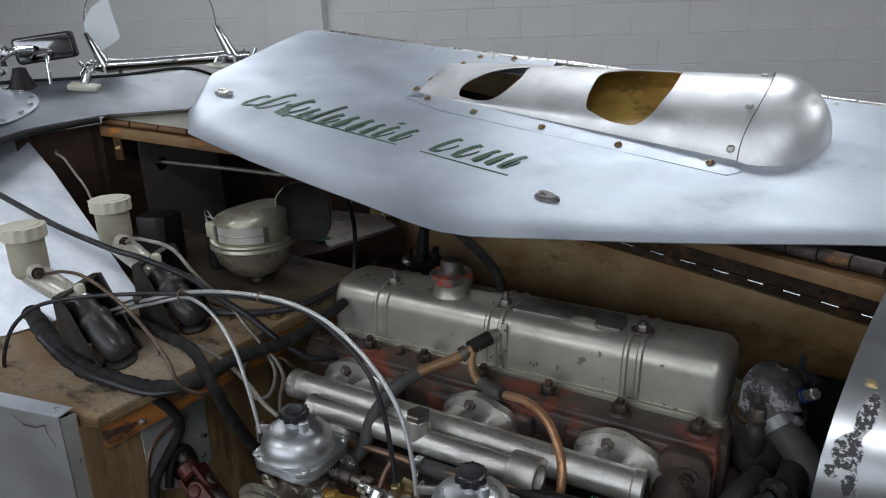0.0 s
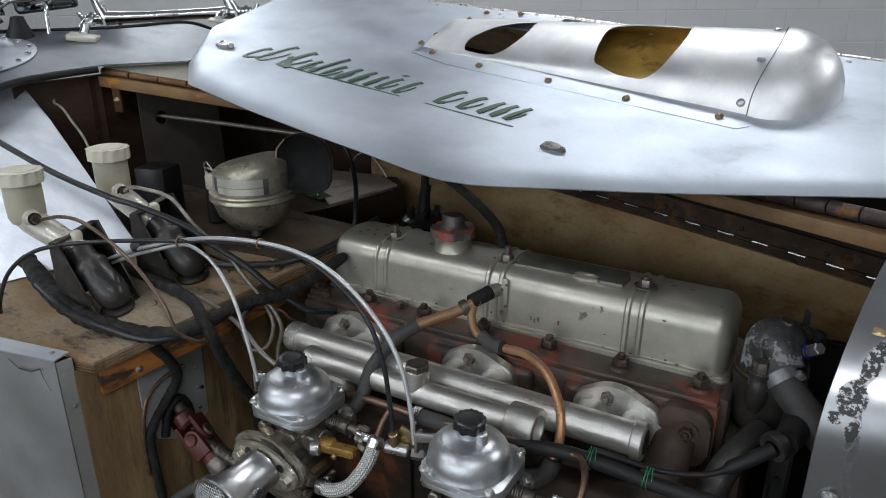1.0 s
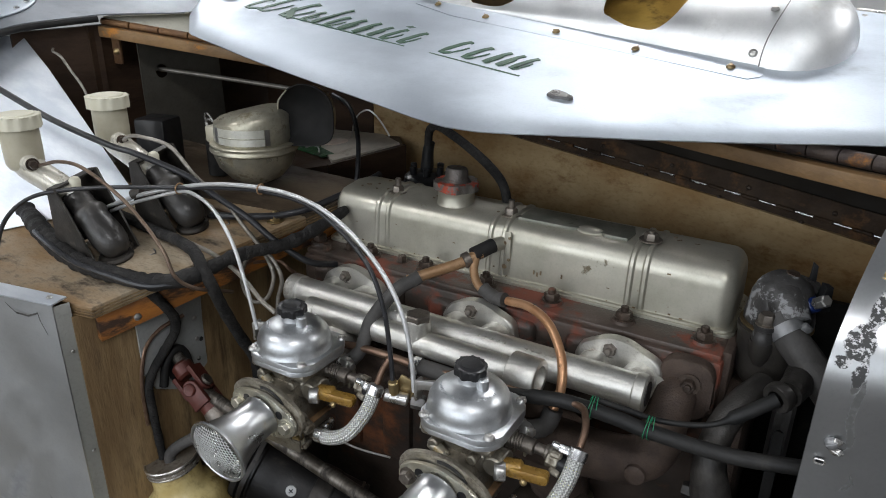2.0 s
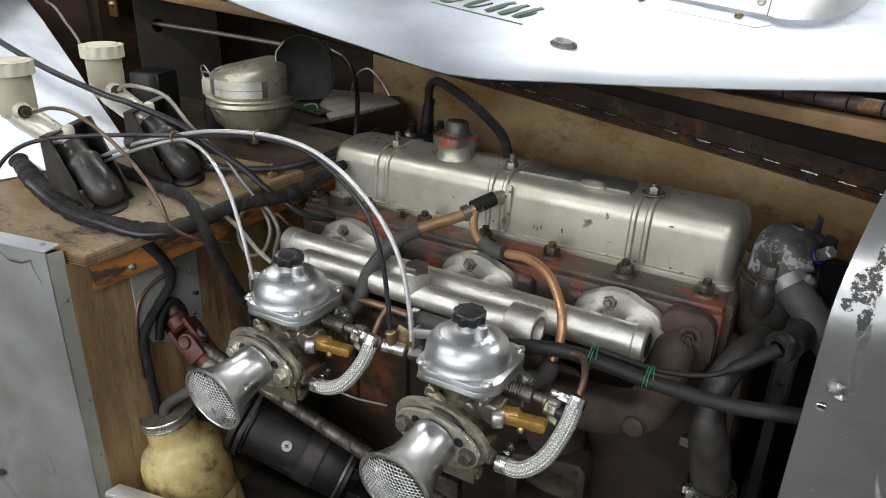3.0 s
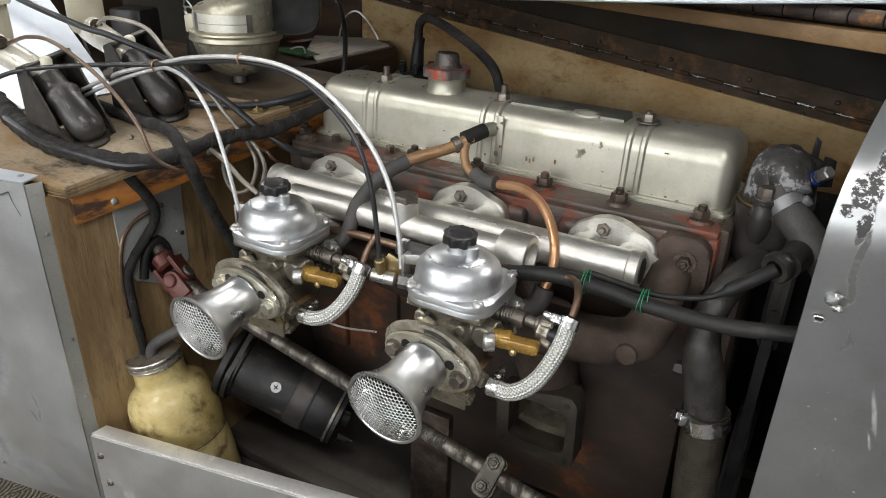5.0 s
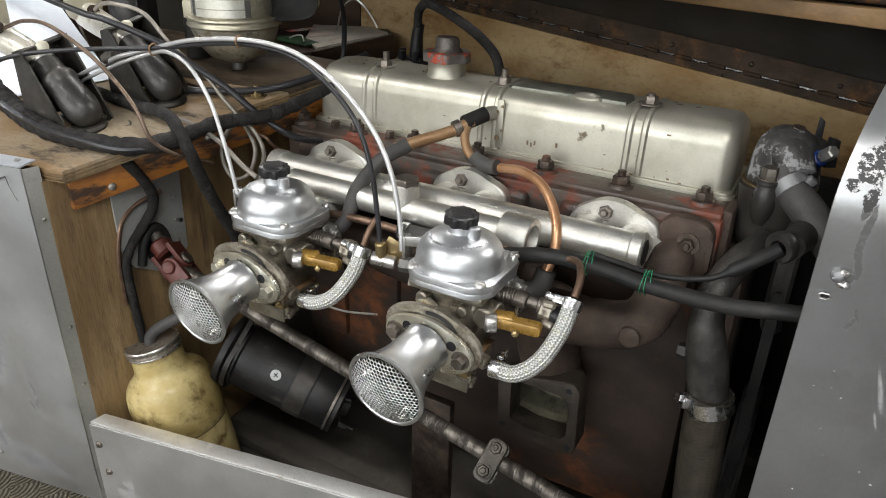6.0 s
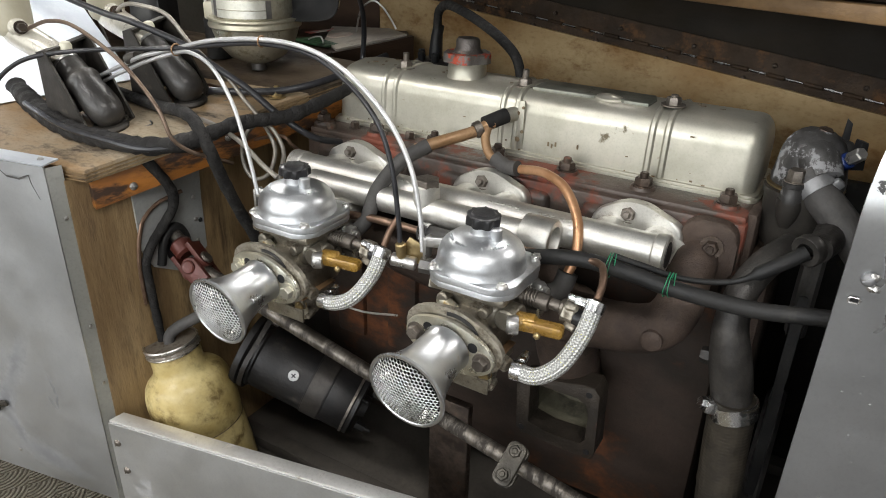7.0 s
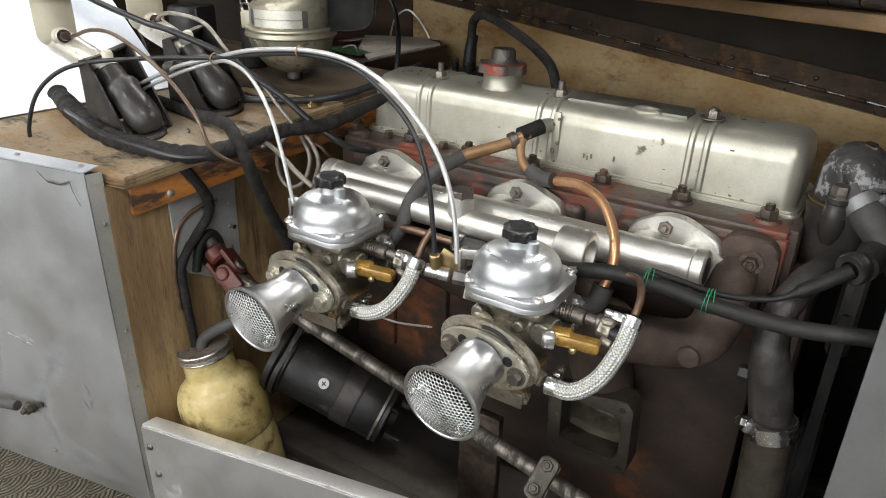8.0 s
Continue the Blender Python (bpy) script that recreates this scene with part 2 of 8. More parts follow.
def fan_weave(mt, cell, rings, valley):
    """A scalloped weave of arcs in rows of cells, as relief and darker valleys."""
    nd, ln = mt.node_tree.nodes, mt.node_tree.links
    bs = nd["Principled BSDF"]
    tc = nd.new("ShaderNodeTexCoord")
    mp = nd.new("ShaderNodeMapping")
    mp.inputs["Scale"].default_value = (1 / cell, 1 / cell, 0)
    mp.inputs["Rotation"].default_value = (0, 0, radians(35))
    ln.new(tc.outputs["Object"], mp.inputs[0])
    fract = nd.new("ShaderNodeVectorMath")
    fract.operation = "FRACTION"
    ln.new(mp.outputs[0], fract.inputs[0])
    size = nd.new("ShaderNodeVectorMath")
    size.operation = "LENGTH"
    ln.new(fract.outputs[0], size.inputs[0])
    turns = nd.new("ShaderNodeMath")
    turns.operation = "MULTIPLY"
    turns.inputs[1].default_value = rings * 6.2832
    ln.new(size.outputs["Value"], turns.inputs[0])
    wave = nd.new("ShaderNodeMath")
    wave.operation = "SINE"
    ln.new(turns.outputs[0], wave.inputs[0])
    fac = nd.new("ShaderNodeMapRange")
    fac.inputs["From Min"].default_value, fac.inputs["From Max"].default_value = 0.3, -0.6
    ln.new(wave.outputs[0], fac.inputs["Value"])
    mx = nd.new("ShaderNodeMix")
    mx.data_type = "RGBA"
    ln.new(fac.outputs[0], mx.inputs[0])
    ln.new(bs.inputs["Base Color"].links[0].from_socket, mx.inputs[6])
    mx.inputs[7].default_value = (*valley, 1)
    ln.new(mx.outputs[2], bs.inputs["Base Color"])
    bn = nd.new("ShaderNodeBump")
    bn.inputs["Strength"].default_value, bn.inputs["Distance"].default_value = 0.8, 0.004
    ln.new(wave.outputs[0], bn.inputs["Height"])
    ln.new(bs.inputs["Normal"].links[0].from_socket, bn.inputs["Normal"])
    ln.new(bn.outputs[0], bs.inputs["Normal"])
    return mt


def matt(mt, level):
    mt.node_tree.nodes["Principled BSDF"].inputs["Specular IOR Level"].default_value = level
    return mt


def splash(mt, base, blobs, paint, chip, rough_edge, soft=0.06, amount=1.0):
    """Ragged dried filler on a sheet: blobs as (x, z, half width, half height, lean in degrees), with bright chips in it."""
    nd, ln = mt.node_tree.nodes, mt.node_tree.links
    bs = nd["Principled BSDF"]
    tc = nd.new("ShaderNodeTexCoord")

    def vec(op, x, y):
        n = nd.new("ShaderNodeVectorMath")
        n.operation = op
        for slot, v in ((0, x), (1, y)):
            if isinstance(v, tuple):
                n.inputs[slot].default_value = v
            elif v is not None:
                ln.new(v, n.inputs[slot])
        return n

    def grain(sc, detail):
        n = nd.new("ShaderNodeTexNoise")
        n.inputs["Scale"].default_value, n.inputs["Detail"].default_value, n.inputs["Roughness"].default_value = sc, detail, 0.65
        ln.new(tc.outputs["Object"], n.inputs["Vector"])
        return n

    shift = vec("MULTIPLY", vec("SUBTRACT", grain(85, 6).outputs["Color"], (0.5, 0.5, 0.5)).outputs[0], (rough_edge, 0.0, rough_edge))
    at = vec("ADD", tc.outputs["Object"], shift.outputs[0]).outputs[0]
    near = None
    for x, z, rx, rz, lean in blobs:
        mp = nd.new("ShaderNodeMapping")
        mp.vector_type = "TEXTURE"
        mp.inputs["Location"].default_value = (x - base[0], 0, z - base[2])
        mp.inputs["Rotation"].default_value = (0, radians(lean), 0)
        mp.inputs["Scale"].default_value = (rx, 1, rz)
        ln.new(at, mp.inputs[0])
        dist = vec("LENGTH", vec("MULTIPLY", mp.outputs[0], (1, 0, 1)).outputs[0], None).outputs["Value"]
        if near is None:
            near = dist
        else:
            n = nd.new("ShaderNodeMath")
            n.operation = "MINIMUM"
            ln.new(near, n.inputs[0])
            ln.new(dist, n.inputs[1])
            near = n.outputs[0]

    def ramp(src, lo, hi):
        r = nd.new("ShaderNodeMapRange")
        r.inputs["From Min"].default_value, r.inputs["From Max"].default_value = lo, hi
        ln.new(src, r.inputs["Value"])
        return r.outputs["Result"]

    mask = ramp(near, 1 + soft, 1 - soft)
    if amount < 1:
        thin = nd.new("ShaderNodeMath")
        thin.operation = "MULTIPLY"
        thin.inputs[1].default_value = amount
        ln.new(mask, thin.inputs[0])
        mask = thin.outputs[0]
    chips = ramp(grain(190, 6).outputs["Fac"], 0.53, 0.57)
    inner = nd.new("ShaderNodeMix")
    inner.data_type = "RGBA"
    ln.new(chips, inner.inputs[0])
    inner.inputs[6].default_value, inner.inputs[7].default_value = (*paint, 1), (*chip, 1)
    for key, slot_a, slot_b, kind, value in (("Base Color", 6, 7, "RGBA", inner.outputs[2]), ("Roughness", 2, 3, "FLOAT", 0.55), ("Metallic", 2, 3, "FLOAT", 0.25)):
        n = nd.new("ShaderNodeMix")
        n.data_type = kind
        ln.new(mask, n.inputs[0])
        ln.new(bs.inputs[key].links[0].from_socket, n.inputs[slot_a])
        if isinstance(value, float):
            n.inputs[slot_b].default_value = value
        else:
            ln.new(value, n.inputs[slot_b])
        ln.new(n.outputs[2 if kind == "RGBA" else 0], bs.inputs[key])
    return mt


def glass(name, tint):
    mt = bpy.data.materials.new(name)
    mt.use_nodes = True
    bs = mt.node_tree.nodes["Principled BSDF"]
    bs.inputs["Base Color"].default_value = (*tint, 1)
    bs.inputs["Transmission Weight"].default_value = 1.0
    bs.inputs["Roughness"].default_value = 0.0
    bs.inputs["IOR"].default_value = 1.45
    return mt


M = {}
# both aluminiums tinted blue for reflected daylight; the bonnet's is the darker copy
M["bonnet_sheet"] = surf("skylight_tinted_aluminium_sheet", (0.45, 0.495, 0.55), (0.60, 0.65, 0.705), (0.40, 0.56), 0.85, 3.2, 240, 0.05, (1, 1.7, 1.7), (0.38, 0.40, 0.43), 0.59, 5, 0.22, fine_amount=0.10)
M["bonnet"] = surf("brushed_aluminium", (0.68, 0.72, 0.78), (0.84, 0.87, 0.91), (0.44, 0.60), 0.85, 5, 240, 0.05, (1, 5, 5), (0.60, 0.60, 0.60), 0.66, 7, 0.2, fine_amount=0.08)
M["bulge"] = surf("spun_aluminium", (0.72, 0.73, 0.735), (0.90, 0.90, 0.895), (0.38, 0.56), 0.94, 9, 300, 0.07, (1, 1, 1), (0.60, 0.585, 0.555), 0.58, 10, 0.2, fine_amount=0.08)
M["panel"] = surf("scuffed_aluminium_panel", (0.46, 0.47, 0.48), (0.60, 0.61, 0.62), (0.40, 0.55), 0.9, 4, 300, 0.04, (1, 1, 1), (0.33, 0.33, 0.34), 0.63, 6, 0.15, fine_amount=0.10)
M["cowl"] = surf("polished_aluminium_cowl", (0.46, 0.47, 0.48), (0.58, 0.59, 0.60), (0.28, 0.40), 1.0, 5, 260, 0.05, (1, 1, 1), (0.16, 0.155, 0.15), 0.66, 7, 0.05, fine_amount=0.10)
M["cover"] = surf("aged_champagne_cover_paint", (0.37, 0.355, 0.29), (0.52, 0.50, 0.43), (0.33, 0.47), 0.75, 9, 360, 0.03, (1, 1, 1), (0.15, 0.125, 0.08), 0.64, 24, 0.07, coat=0.05, fine_amount=0.16)
M["rail_alu"] = surf("bare_aluminium_rail", (0.56, 0.565, 0.565), (0.70, 0.705, 0.705), (0.40, 0.55), 0.9, 4, 300, 0.04, (1, 1, 1), (0.36, 0.355, 0.35), 0.61, 9, 0.15, fine_amount=0.12)
M["head"] = surf("oily_red_cast_iron", (0.080, 0.057, 0.045), (0.056, 0.046, 0.039), (0.32, 0.58), 0.15, 14, 240, 0.4, (1, 1, 1), (0.180, 0.052, 0.030), 0.525, 11, 0.10, contrast=(0.42, 0.60), coat=0.08, lump=0.3)
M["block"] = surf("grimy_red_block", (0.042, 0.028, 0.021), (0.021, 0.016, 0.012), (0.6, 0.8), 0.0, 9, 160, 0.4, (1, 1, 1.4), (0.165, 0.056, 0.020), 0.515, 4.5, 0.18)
M["iron"] = surf("brown_cast_iron", (0.046, 0.031, 0.024), (0.082, 0.056, 0.042), (0.6, 0.8), 0.2, 25, 420, 0.5, (1, 1, 1), (0.05, 0.038, 0.03), 0.56, 14, 0.15)
M["bolt"] = surf("dull_steel_bolt", (0.16, 0.14, 0.12), (0.26, 0.23, 0.20), (0.35, 0.55), 0.85, 60, 500, 0.2, (1, 1, 1), (0.06, 0.05, 0.04), 0.58, 60, 0.1)
M["rust_bolt"] = surf("rusty_oily_bolt", (0.050, 0.037, 0.030), (0.105, 0.078, 0.060), (0.32, 0.52), 0.6, 60, 500, 0.35, (1, 1, 1), (0.15, 0.060, 0.035), 0.60, 60, 0.1)
M["cast"] = surf("cast_aluminium", (0.56, 0.545, 0.50), (0.72, 0.705, 0.66), (0.36, 0.52), 0.88, 20, 420, 0.16, (1, 1, 1), (0.26, 0.22, 0.165), 0.60, 20, 0.14, fine_amount=0.25, lump=0.15)
M["dome"] = surf("polished_dashpot_aluminium", (0.52, 0.535, 0.55), (0.68, 0.695, 0.71), (0.31, 0.46), 0.93, 16, 380, 0.07, (1, 1, 1), (0.36, 0.35, 0.33), 0.60, 26, 0.14, fine_amount=0.22, lump=0.15)
M["carb"] = surf("stained_zinc_casting", (0.25, 0.225, 0.18), (0.42, 0.385, 0.32), (0.30, 0.5), 0.8, 34, 380, 0.4, (1, 1, 1), (0.075, 0.055, 0.032), 0.52, 30, 0.14)
M["brass"] = surf("yellow_fuel_stained_zinc", (0.48, 0.45, 0.36), (0.66, 0.64, 0.55), (0.25, 0.4), 0.8, 30, 380, 0.15, (1, 1, 1), (0.36, 0.22, 0.035), 0.53, 22, 0.14)
M["amber"] = surf("amber_brass_cover", (0.42, 0.245, 0.045), (0.27, 0.15, 0.030), (0.20, 0.38), 0.35, 40, 300, 0.3, (1, 1, 1), (0.11, 0.060, 0.018), 0.54, 60, 0.15, coat=0.35)
M["trumpet"] = surf("bright_trumpet_aluminium", (0.54, 0.55, 0.555), (0.68, 0.69, 0.695), (0.23, 0.34), 0.97, 10, 300, 0.04, (1, 1, 1), (0.50, 0.42, 0.26), 0.58, 12, 0.18, fine_amount=0.12)
M["chrome"] = surf("chrome", (0.80, 0.80, 0.80), (0.88, 0.88, 0.88), (0.09, 0.18), 1.0, 20, 200, 0.0, fine_amount=0.04)
M["zinc"] = surf("bright_zinc", (0.66, 0.66, 0.66), (0.78, 0.78, 0.78), (0.18, 0.3), 1.0, 60, 300, 0.05)
M["steel"] = surf("dark_bare_steel", (0.17, 0.165, 0.16), (0.25, 0.24, 0.23), (0.35, 0.55), 0.9, 20, 260, 0.1, (1, 1, 1), (0.10, 0.08, 0.065), 0.58, 14, 0.15)
M["shaft"] = surf("scratched_steel_shaft", (0.085, 0.074, 0.062), (0.20, 0.18, 0.155), (0.34, 0.52), 0.85, 30, 220, 0.2, (3, 1, 1), (0.030, 0.024, 0.019), 0.48, 26, 0.12)
M["black"] = surf("black_plastic", (0.012, 0.012, 0.013), (0.02, 0.02, 0.021), (0.3, 0.45), 0.0, 30, 300, 0.1, coat=0.15)
M["rubber"] = surf("black_rubber_hose", (0.013, 0.013, 0.013), (0.024, 0.023, 0.022), (0.45, 0.62), 0.0, 25, 260, 0.2, (1, 1, 1), (0.07, 0.065, 0.058), 0.62, 18, 0.2)
M["rubber_grey"] = surf("dusty_grey_hose", (0.055, 0.052, 0.05), (0.09, 0.085, 0.08), (0.5, 0.65), 0.0, 20, 260, 0.2)
M["boot"] = surf("scuffed_black_boot", (0.030, 0.028, 0.026), (0.056, 0.051, 0.046), (0.30, 0.48), 0.2, 22, 220, 0.3, (1, 1, 1), (0.105, 0.095, 0.082), 0.56, 26, 0.2, coat=0.12)
M["starter"] = surf("black_starter_paint", (0.007, 0.0065, 0.0065), (0.017, 0.015, 0.014), (0.38, 0.62), 0.2, 18, 220, 0.25, (1, 1, 1), (0.045, 0.037, 0.030), 0.56, 22, 0.14)
M["tape"] = surf("cloth_harness_tape", (0.016, 0.015, 0.0145), (0.03, 0.028, 0.026), (0.65, 0.85), 0.0, 40, 340, 0.8, (1, 1, 1), (0.09, 0.082, 0.075), 0.6, 20, 0.2)
M["copper"] = surf("copper_coated_hose", (0.46, 0.235, 0.115), (0.58, 0.33, 0.185), (0.26, 0.40), 0.55, 25, 240, 0.08, (1, 1, 1), (0.30, 0.15, 0.07), 0.63, 18, 0.2)
M["copper_old"] = surf("old_brown_hose", (0.27, 0.155, 0.075), (0.37, 0.225, 0.12), (0.35, 0.5), 0.3, 25, 240, 0.2, (1, 1, 1), (0.14, 0.085, 0.045), 0.58, 30, 0.15)
M["copper_pipe"] = surf("dull_copper_pipe", (0.16, 0.10, 0.068), (0.24, 0.155, 0.11), (0.35, 0.5), 0.8, 40, 300, 0.1)
M["ply_top"] = surf("worn_plywood_top", (0.25, 0.152, 0.068), (0.36, 0.295, 0.210), (0.46, 0.66), 0.0, 5, 120, 0.3, (1, 2.4, 2.4), (0.060, 0.042, 0.027), 0.525, 10, 0.16, coat=0.0, fine_amount=0.45)
M["ply_face"] = surf("upright_grain_plywood", (0.165, 0.102, 0.046), (0.30, 0.205, 0.100), (0.38, 0.62), 0.0, 4, 80, 0.3, (5, 5, 0.7), (0.058, 0.034, 0.015), 0.52, 7, 0.22, coat=0.1, fine_amount=0.45)
M["varnish"] = surf("orange_varnished_edge", (0.40, 0.150, 0.028), (0.22, 0.080, 0.018), (0.3, 0.5), 0.0, 12, 140, 0.3, (1, 1, 3), (0.042, 0.020, 0.010), 0.49, 10, 0.14, coat=0.25)
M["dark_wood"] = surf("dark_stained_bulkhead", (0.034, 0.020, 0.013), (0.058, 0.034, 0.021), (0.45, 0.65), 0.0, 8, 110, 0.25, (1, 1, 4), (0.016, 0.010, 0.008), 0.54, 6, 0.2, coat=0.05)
M["far_ply"] = surf("far_side_plywood", (0.28, 0.165, 0.066), (0.46, 0.335, 0.18), (0.5, 0.7), 0.0, 4, 120, 0.25, (1, 1, 1.6), (0.17, 0.078, 0.022), 0.505, 9, 0.20, contrast=(0.34, 0.66), fine_amount=0.32)
M["rusty"] = surf("rusty_hinge_steel", (0.24, 0.13, 0.06), (0.15, 0.080, 0.042), (0.45, 0.75), 0.4, 30, 260, 0.7, (1, 1, 1), (0.46, 0.42, 0.36), 0.62, 40, 0.06)
M["hinge"] = surf("dark_piano_hinge", (0.030, 0.019, 0.012), (0.055, 0.034, 0.020), (0.55, 0.75), 0.1, 24, 260, 0.5, (1, 1, 1), (0.115, 0.058, 0.026), 0.53, 26, 0.14)
M["white_plastic"] = surf("yellowed_reservoir_plastic", (0.62, 0.585, 0.45), (0.70, 0.67, 0.54), (0.4, 0.55), 0.0, 14, 200, 0.05, (1, 1, 1), (0.50, 0.46, 0.34), 0.62, 10, 0.2, fine_amount=0.06)
M["res_body"] = surf("milky_reservoir_body", (0.42, 0.385, 0.285), (0.50, 0.465, 0.36), (0.4, 0.55), 0.0, 12, 200, 0.05, fine_amount=0.08)
M["jar"] = surf("amber_stained_jar", (0.42, 0.305, 0.105), (0.62, 0.51, 0.245), (0.28, 0.46), 0.0, 11, 180, 0.08, (1, 1, 1), (0.13, 0.082, 0.022), 0.475, 14, 0.17, coat=0.15, fine_amount=0.15)
M["lid"] = surf("dirty_tin_lid", (0.17, 0.145, 0.115), (0.27, 0.24, 0.20), (0.4, 0.55), 0.6, 24, 260, 0.2, (1, 1, 1), (0.09, 0.062, 0.038), 0.50, 26, 0.15)
M["lid_rim"] = surf("bright_dented_tin", (0.50, 0.48, 0.44), (0.68, 0.66, 0.62), (0.25, 0.4), 0.95, 40, 260, 0.2, (1, 1, 1), (0.14, 0.10, 0.06), 0.62, 50, 0.08)
M["horn"] = surf("tarnished_horn_plating", (0.36, 0.335, 0.26), (0.50, 0.475, 0.38), (0.26, 0.46), 0.7, 22, 240, 0.12, (1, 1, 1), (0.16, 0.13, 0.075), 0.53, 24, 0.14, fine_amount=0.35)
M["red_oxide"] = surf("red_oxide_joint", (0.105, 0.026, 0.018), (0.075, 0.022, 0.016), (0.32, 0.5), 0.2, 26, 260, 0.2, (1, 1, 1), (0.10, 0.08, 0.07), 0.57, 26, 0.1)
M["peel"] = surf("peeling_silver_black_casting", (0.045, 0.043, 0.042), (0.095, 0.092, 0.09), (0.30, 0.48), 0.5, 16, 240, 0.2, (1, 1, 1), (0.25, 0.25, 0.255), 0.530, 34, 0.04)
M["green"] = surf("dark_green_sign_paint", (0.035, 0.085, 0.05), (0.05, 0.11, 0.065), (0.4, 0.55), 0.0, 40, 300, 0.05)
M["wire_green"] = surf("green_wire", (0.02, 0.22, 0.10), (0.02, 0.28, 0.13), (0.4, 0.5), 0.0, 40, 300, 0.0)
M["cable_white"] = surf("grey_white_cable", (0.60, 0.60, 0.60), (0.63, 0.63, 0.63), (0.32, 0.36), 0.6, 12, 400, 0.0, fine_amount=0.05)
M["cable_grey"] = surf("beige_grey_pipe", (0.24, 0.22, 0.19), (0.33, 0.30, 0.26), (0.35, 0.5), 0.5, 50, 300, 0.1)
M["cable_black"] = surf("black_cable_sheath", (0.018, 0.018, 0.02), (0.03, 0.03, 0.033), (0.28, 0.42), 0.0, 50, 300, 0.05, coat=0.2)
M["braid"] = woven(surf("braided_fuel_hose", (0.70, 0.70, 0.67), (0.80, 0.80, 0.77), (0.36, 0.46), 0.38, 60, 400, 0.0, fine_amount=0.05), 7, 150, 0.7, 0.0013, True, (0.62, 0.60, 0.12), (0.30, 0.30, 0.29))
M["ribbed"] = surf("ribbed_radiator_hose", (0.022, 0.019, 0.015), (0.044, 0.037, 0.028), (0.40, 0.56), 0.0, 30, 260, 0.3)
M["block_paint"] = surf("grey_white_block_paint", (0.75, 0.75, 0.75), (0.79, 0.79, 0.79), (0.5, 0.65), 0.0, 3, 60, 0.12, fine_amount=0.05)
M["mortar"] = surf("painted_mortar", (0.72, 0.72, 0.72), (0.77, 0.77, 0.77), (0.7, 0.8), 0.0, 6, 90, 0.2)
M["ceiling"] = surf("grey_ceiling", (0.44, 0.45, 0.46), (0.50, 0.51, 0.52), (0.6, 0.8), 0.0, 3, 60, 0.1)
M["carpet"] = surf("brown_grey_carpet", (0.26, 0.23, 0.17), (0.36, 0.33, 0.26), (0.85, 0.95), 0.0, 45, 320, 0.9, bump_dist=0.006, fine_amount=0.6)
fan_weave(M["carpet"], 0.062, 6.0, (0.085, 0.070, 0.045))
M["concrete"] = surf("dark_concrete_floor", (0.075, 0.072, 0.068), (0.11, 0.105, 0.10), (0.55, 0.75), 0.0, 2, 80, 0.2)
M["paper"] = surf("pale_blue_white", (0.90, 0.94, 0.96), (0.92, 0.96, 0.98), (0.6, 0.7), 0.0, 10, 100, 0.0, fine_amount=0.0)
M["tin"] = surf("plain_fittings", (0.50, 0.49, 0.47), (0.62, 0.60, 0.58), (0.25, 0.4), 0.9, 40, 300, 0.1)
M["brass_dark"] = surf("dull_brown_brass", (0.20, 0.145, 0.075), (0.30, 0.225, 0.12), (0.3, 0.45), 0.8, 60, 300, 0.1)
M["brass_bolt"] = surf("worn_brass", (0.40, 0.30, 0.15), (0.50, 0.39, 0.21), (0.3, 0.45), 0.9, 60, 300, 0.1)
M["label"] = surf("faded_sticker", (0.62, 0.50, 0.42), (0.70, 0.61, 0.53), (0.5, 0.7), 0.0, 24, 120, 0.05)
M["shelf"] = surf("dirty_pale_board", (0.36, 0.32, 0.27), (0.50, 0.45, 0.38), (0.5, 0.7), 0.0, 10, 120, 0.2, (1, 1, 1), (0.17, 0.135, 0.10), 0.56, 9, 0.2)
M["pipe_iron"] = surf("dusty_dark_casting", (0.025, 0.023, 0.021), (0.056, 0.051, 0.046), (0.36, 0.56), 0.3, 28, 260, 0.3, (1, 1, 1), (0.085, 0.060, 0.038), 0.57, 12, 0.15)
M["blue"] = surf("blue_plastic", (0.006, 0.02, 0.10), (0.008, 0.028, 0.14), (0.3, 0.4), 0.0, 40, 300, 0.0)
M["brake_pipe"] = surf("dull_brown_pipe", (0.13, 0.09, 0.065), (0.19, 0.135, 0.10), (0.35, 0.5), 0.7, 40, 300, 0.1)
M["pad"] = surf("grey_green_pad", (0.14, 0.145, 0.12), (0.22, 0.22, 0.185), (0.30, 0.45), 0.6, 20, 300, 0.15, (1, 1, 1), (0.07, 0.06, 0.04), 0.60, 30, 0.1)
M["rust_stain"] = surf("oil_rust_stain", (0.10, 0.06, 0.03), (0.20, 0.15, 0.09), (0.4, 0.6), 0.3, 60, 400, 0.3)
M["dark_gloss"] = surf("dim_mirror_glass", (0.22, 0.22, 0.225), (0.30, 0.30, 0.30), (0.06, 0.14), 1.0, 10, 100, 0.0)
for key in ("rubber", "rubber_grey", "tape", "cable_black", "black", "block"):
    matt(M[key], 0.30)
woven(M["tape"], 1, 44, 0.55, 0.0013, False)
woven(M["ribbed"], 11, 110, 0.25, 0.0008, True)
woven(M["cable_white"], 1, 320, 0.30, 0.0006, False)
M["rail_wood"] = surf("rust_stained_rail", (0.13, 0.074, 0.030), (0.20, 0.118, 0.050), (0.5, 0.7), 0.0, 8, 140, 0.3, (1, 2, 2), (0.32, 0.135, 0.028), 0.56, 12, 0.15)
M["gauze"] = surf("bright_wire_gauze", (0.60, 0.60, 0.58), (0.72, 0.72, 0.70), (0.25, 0.4), 1.0, 60, 400, 0.0)
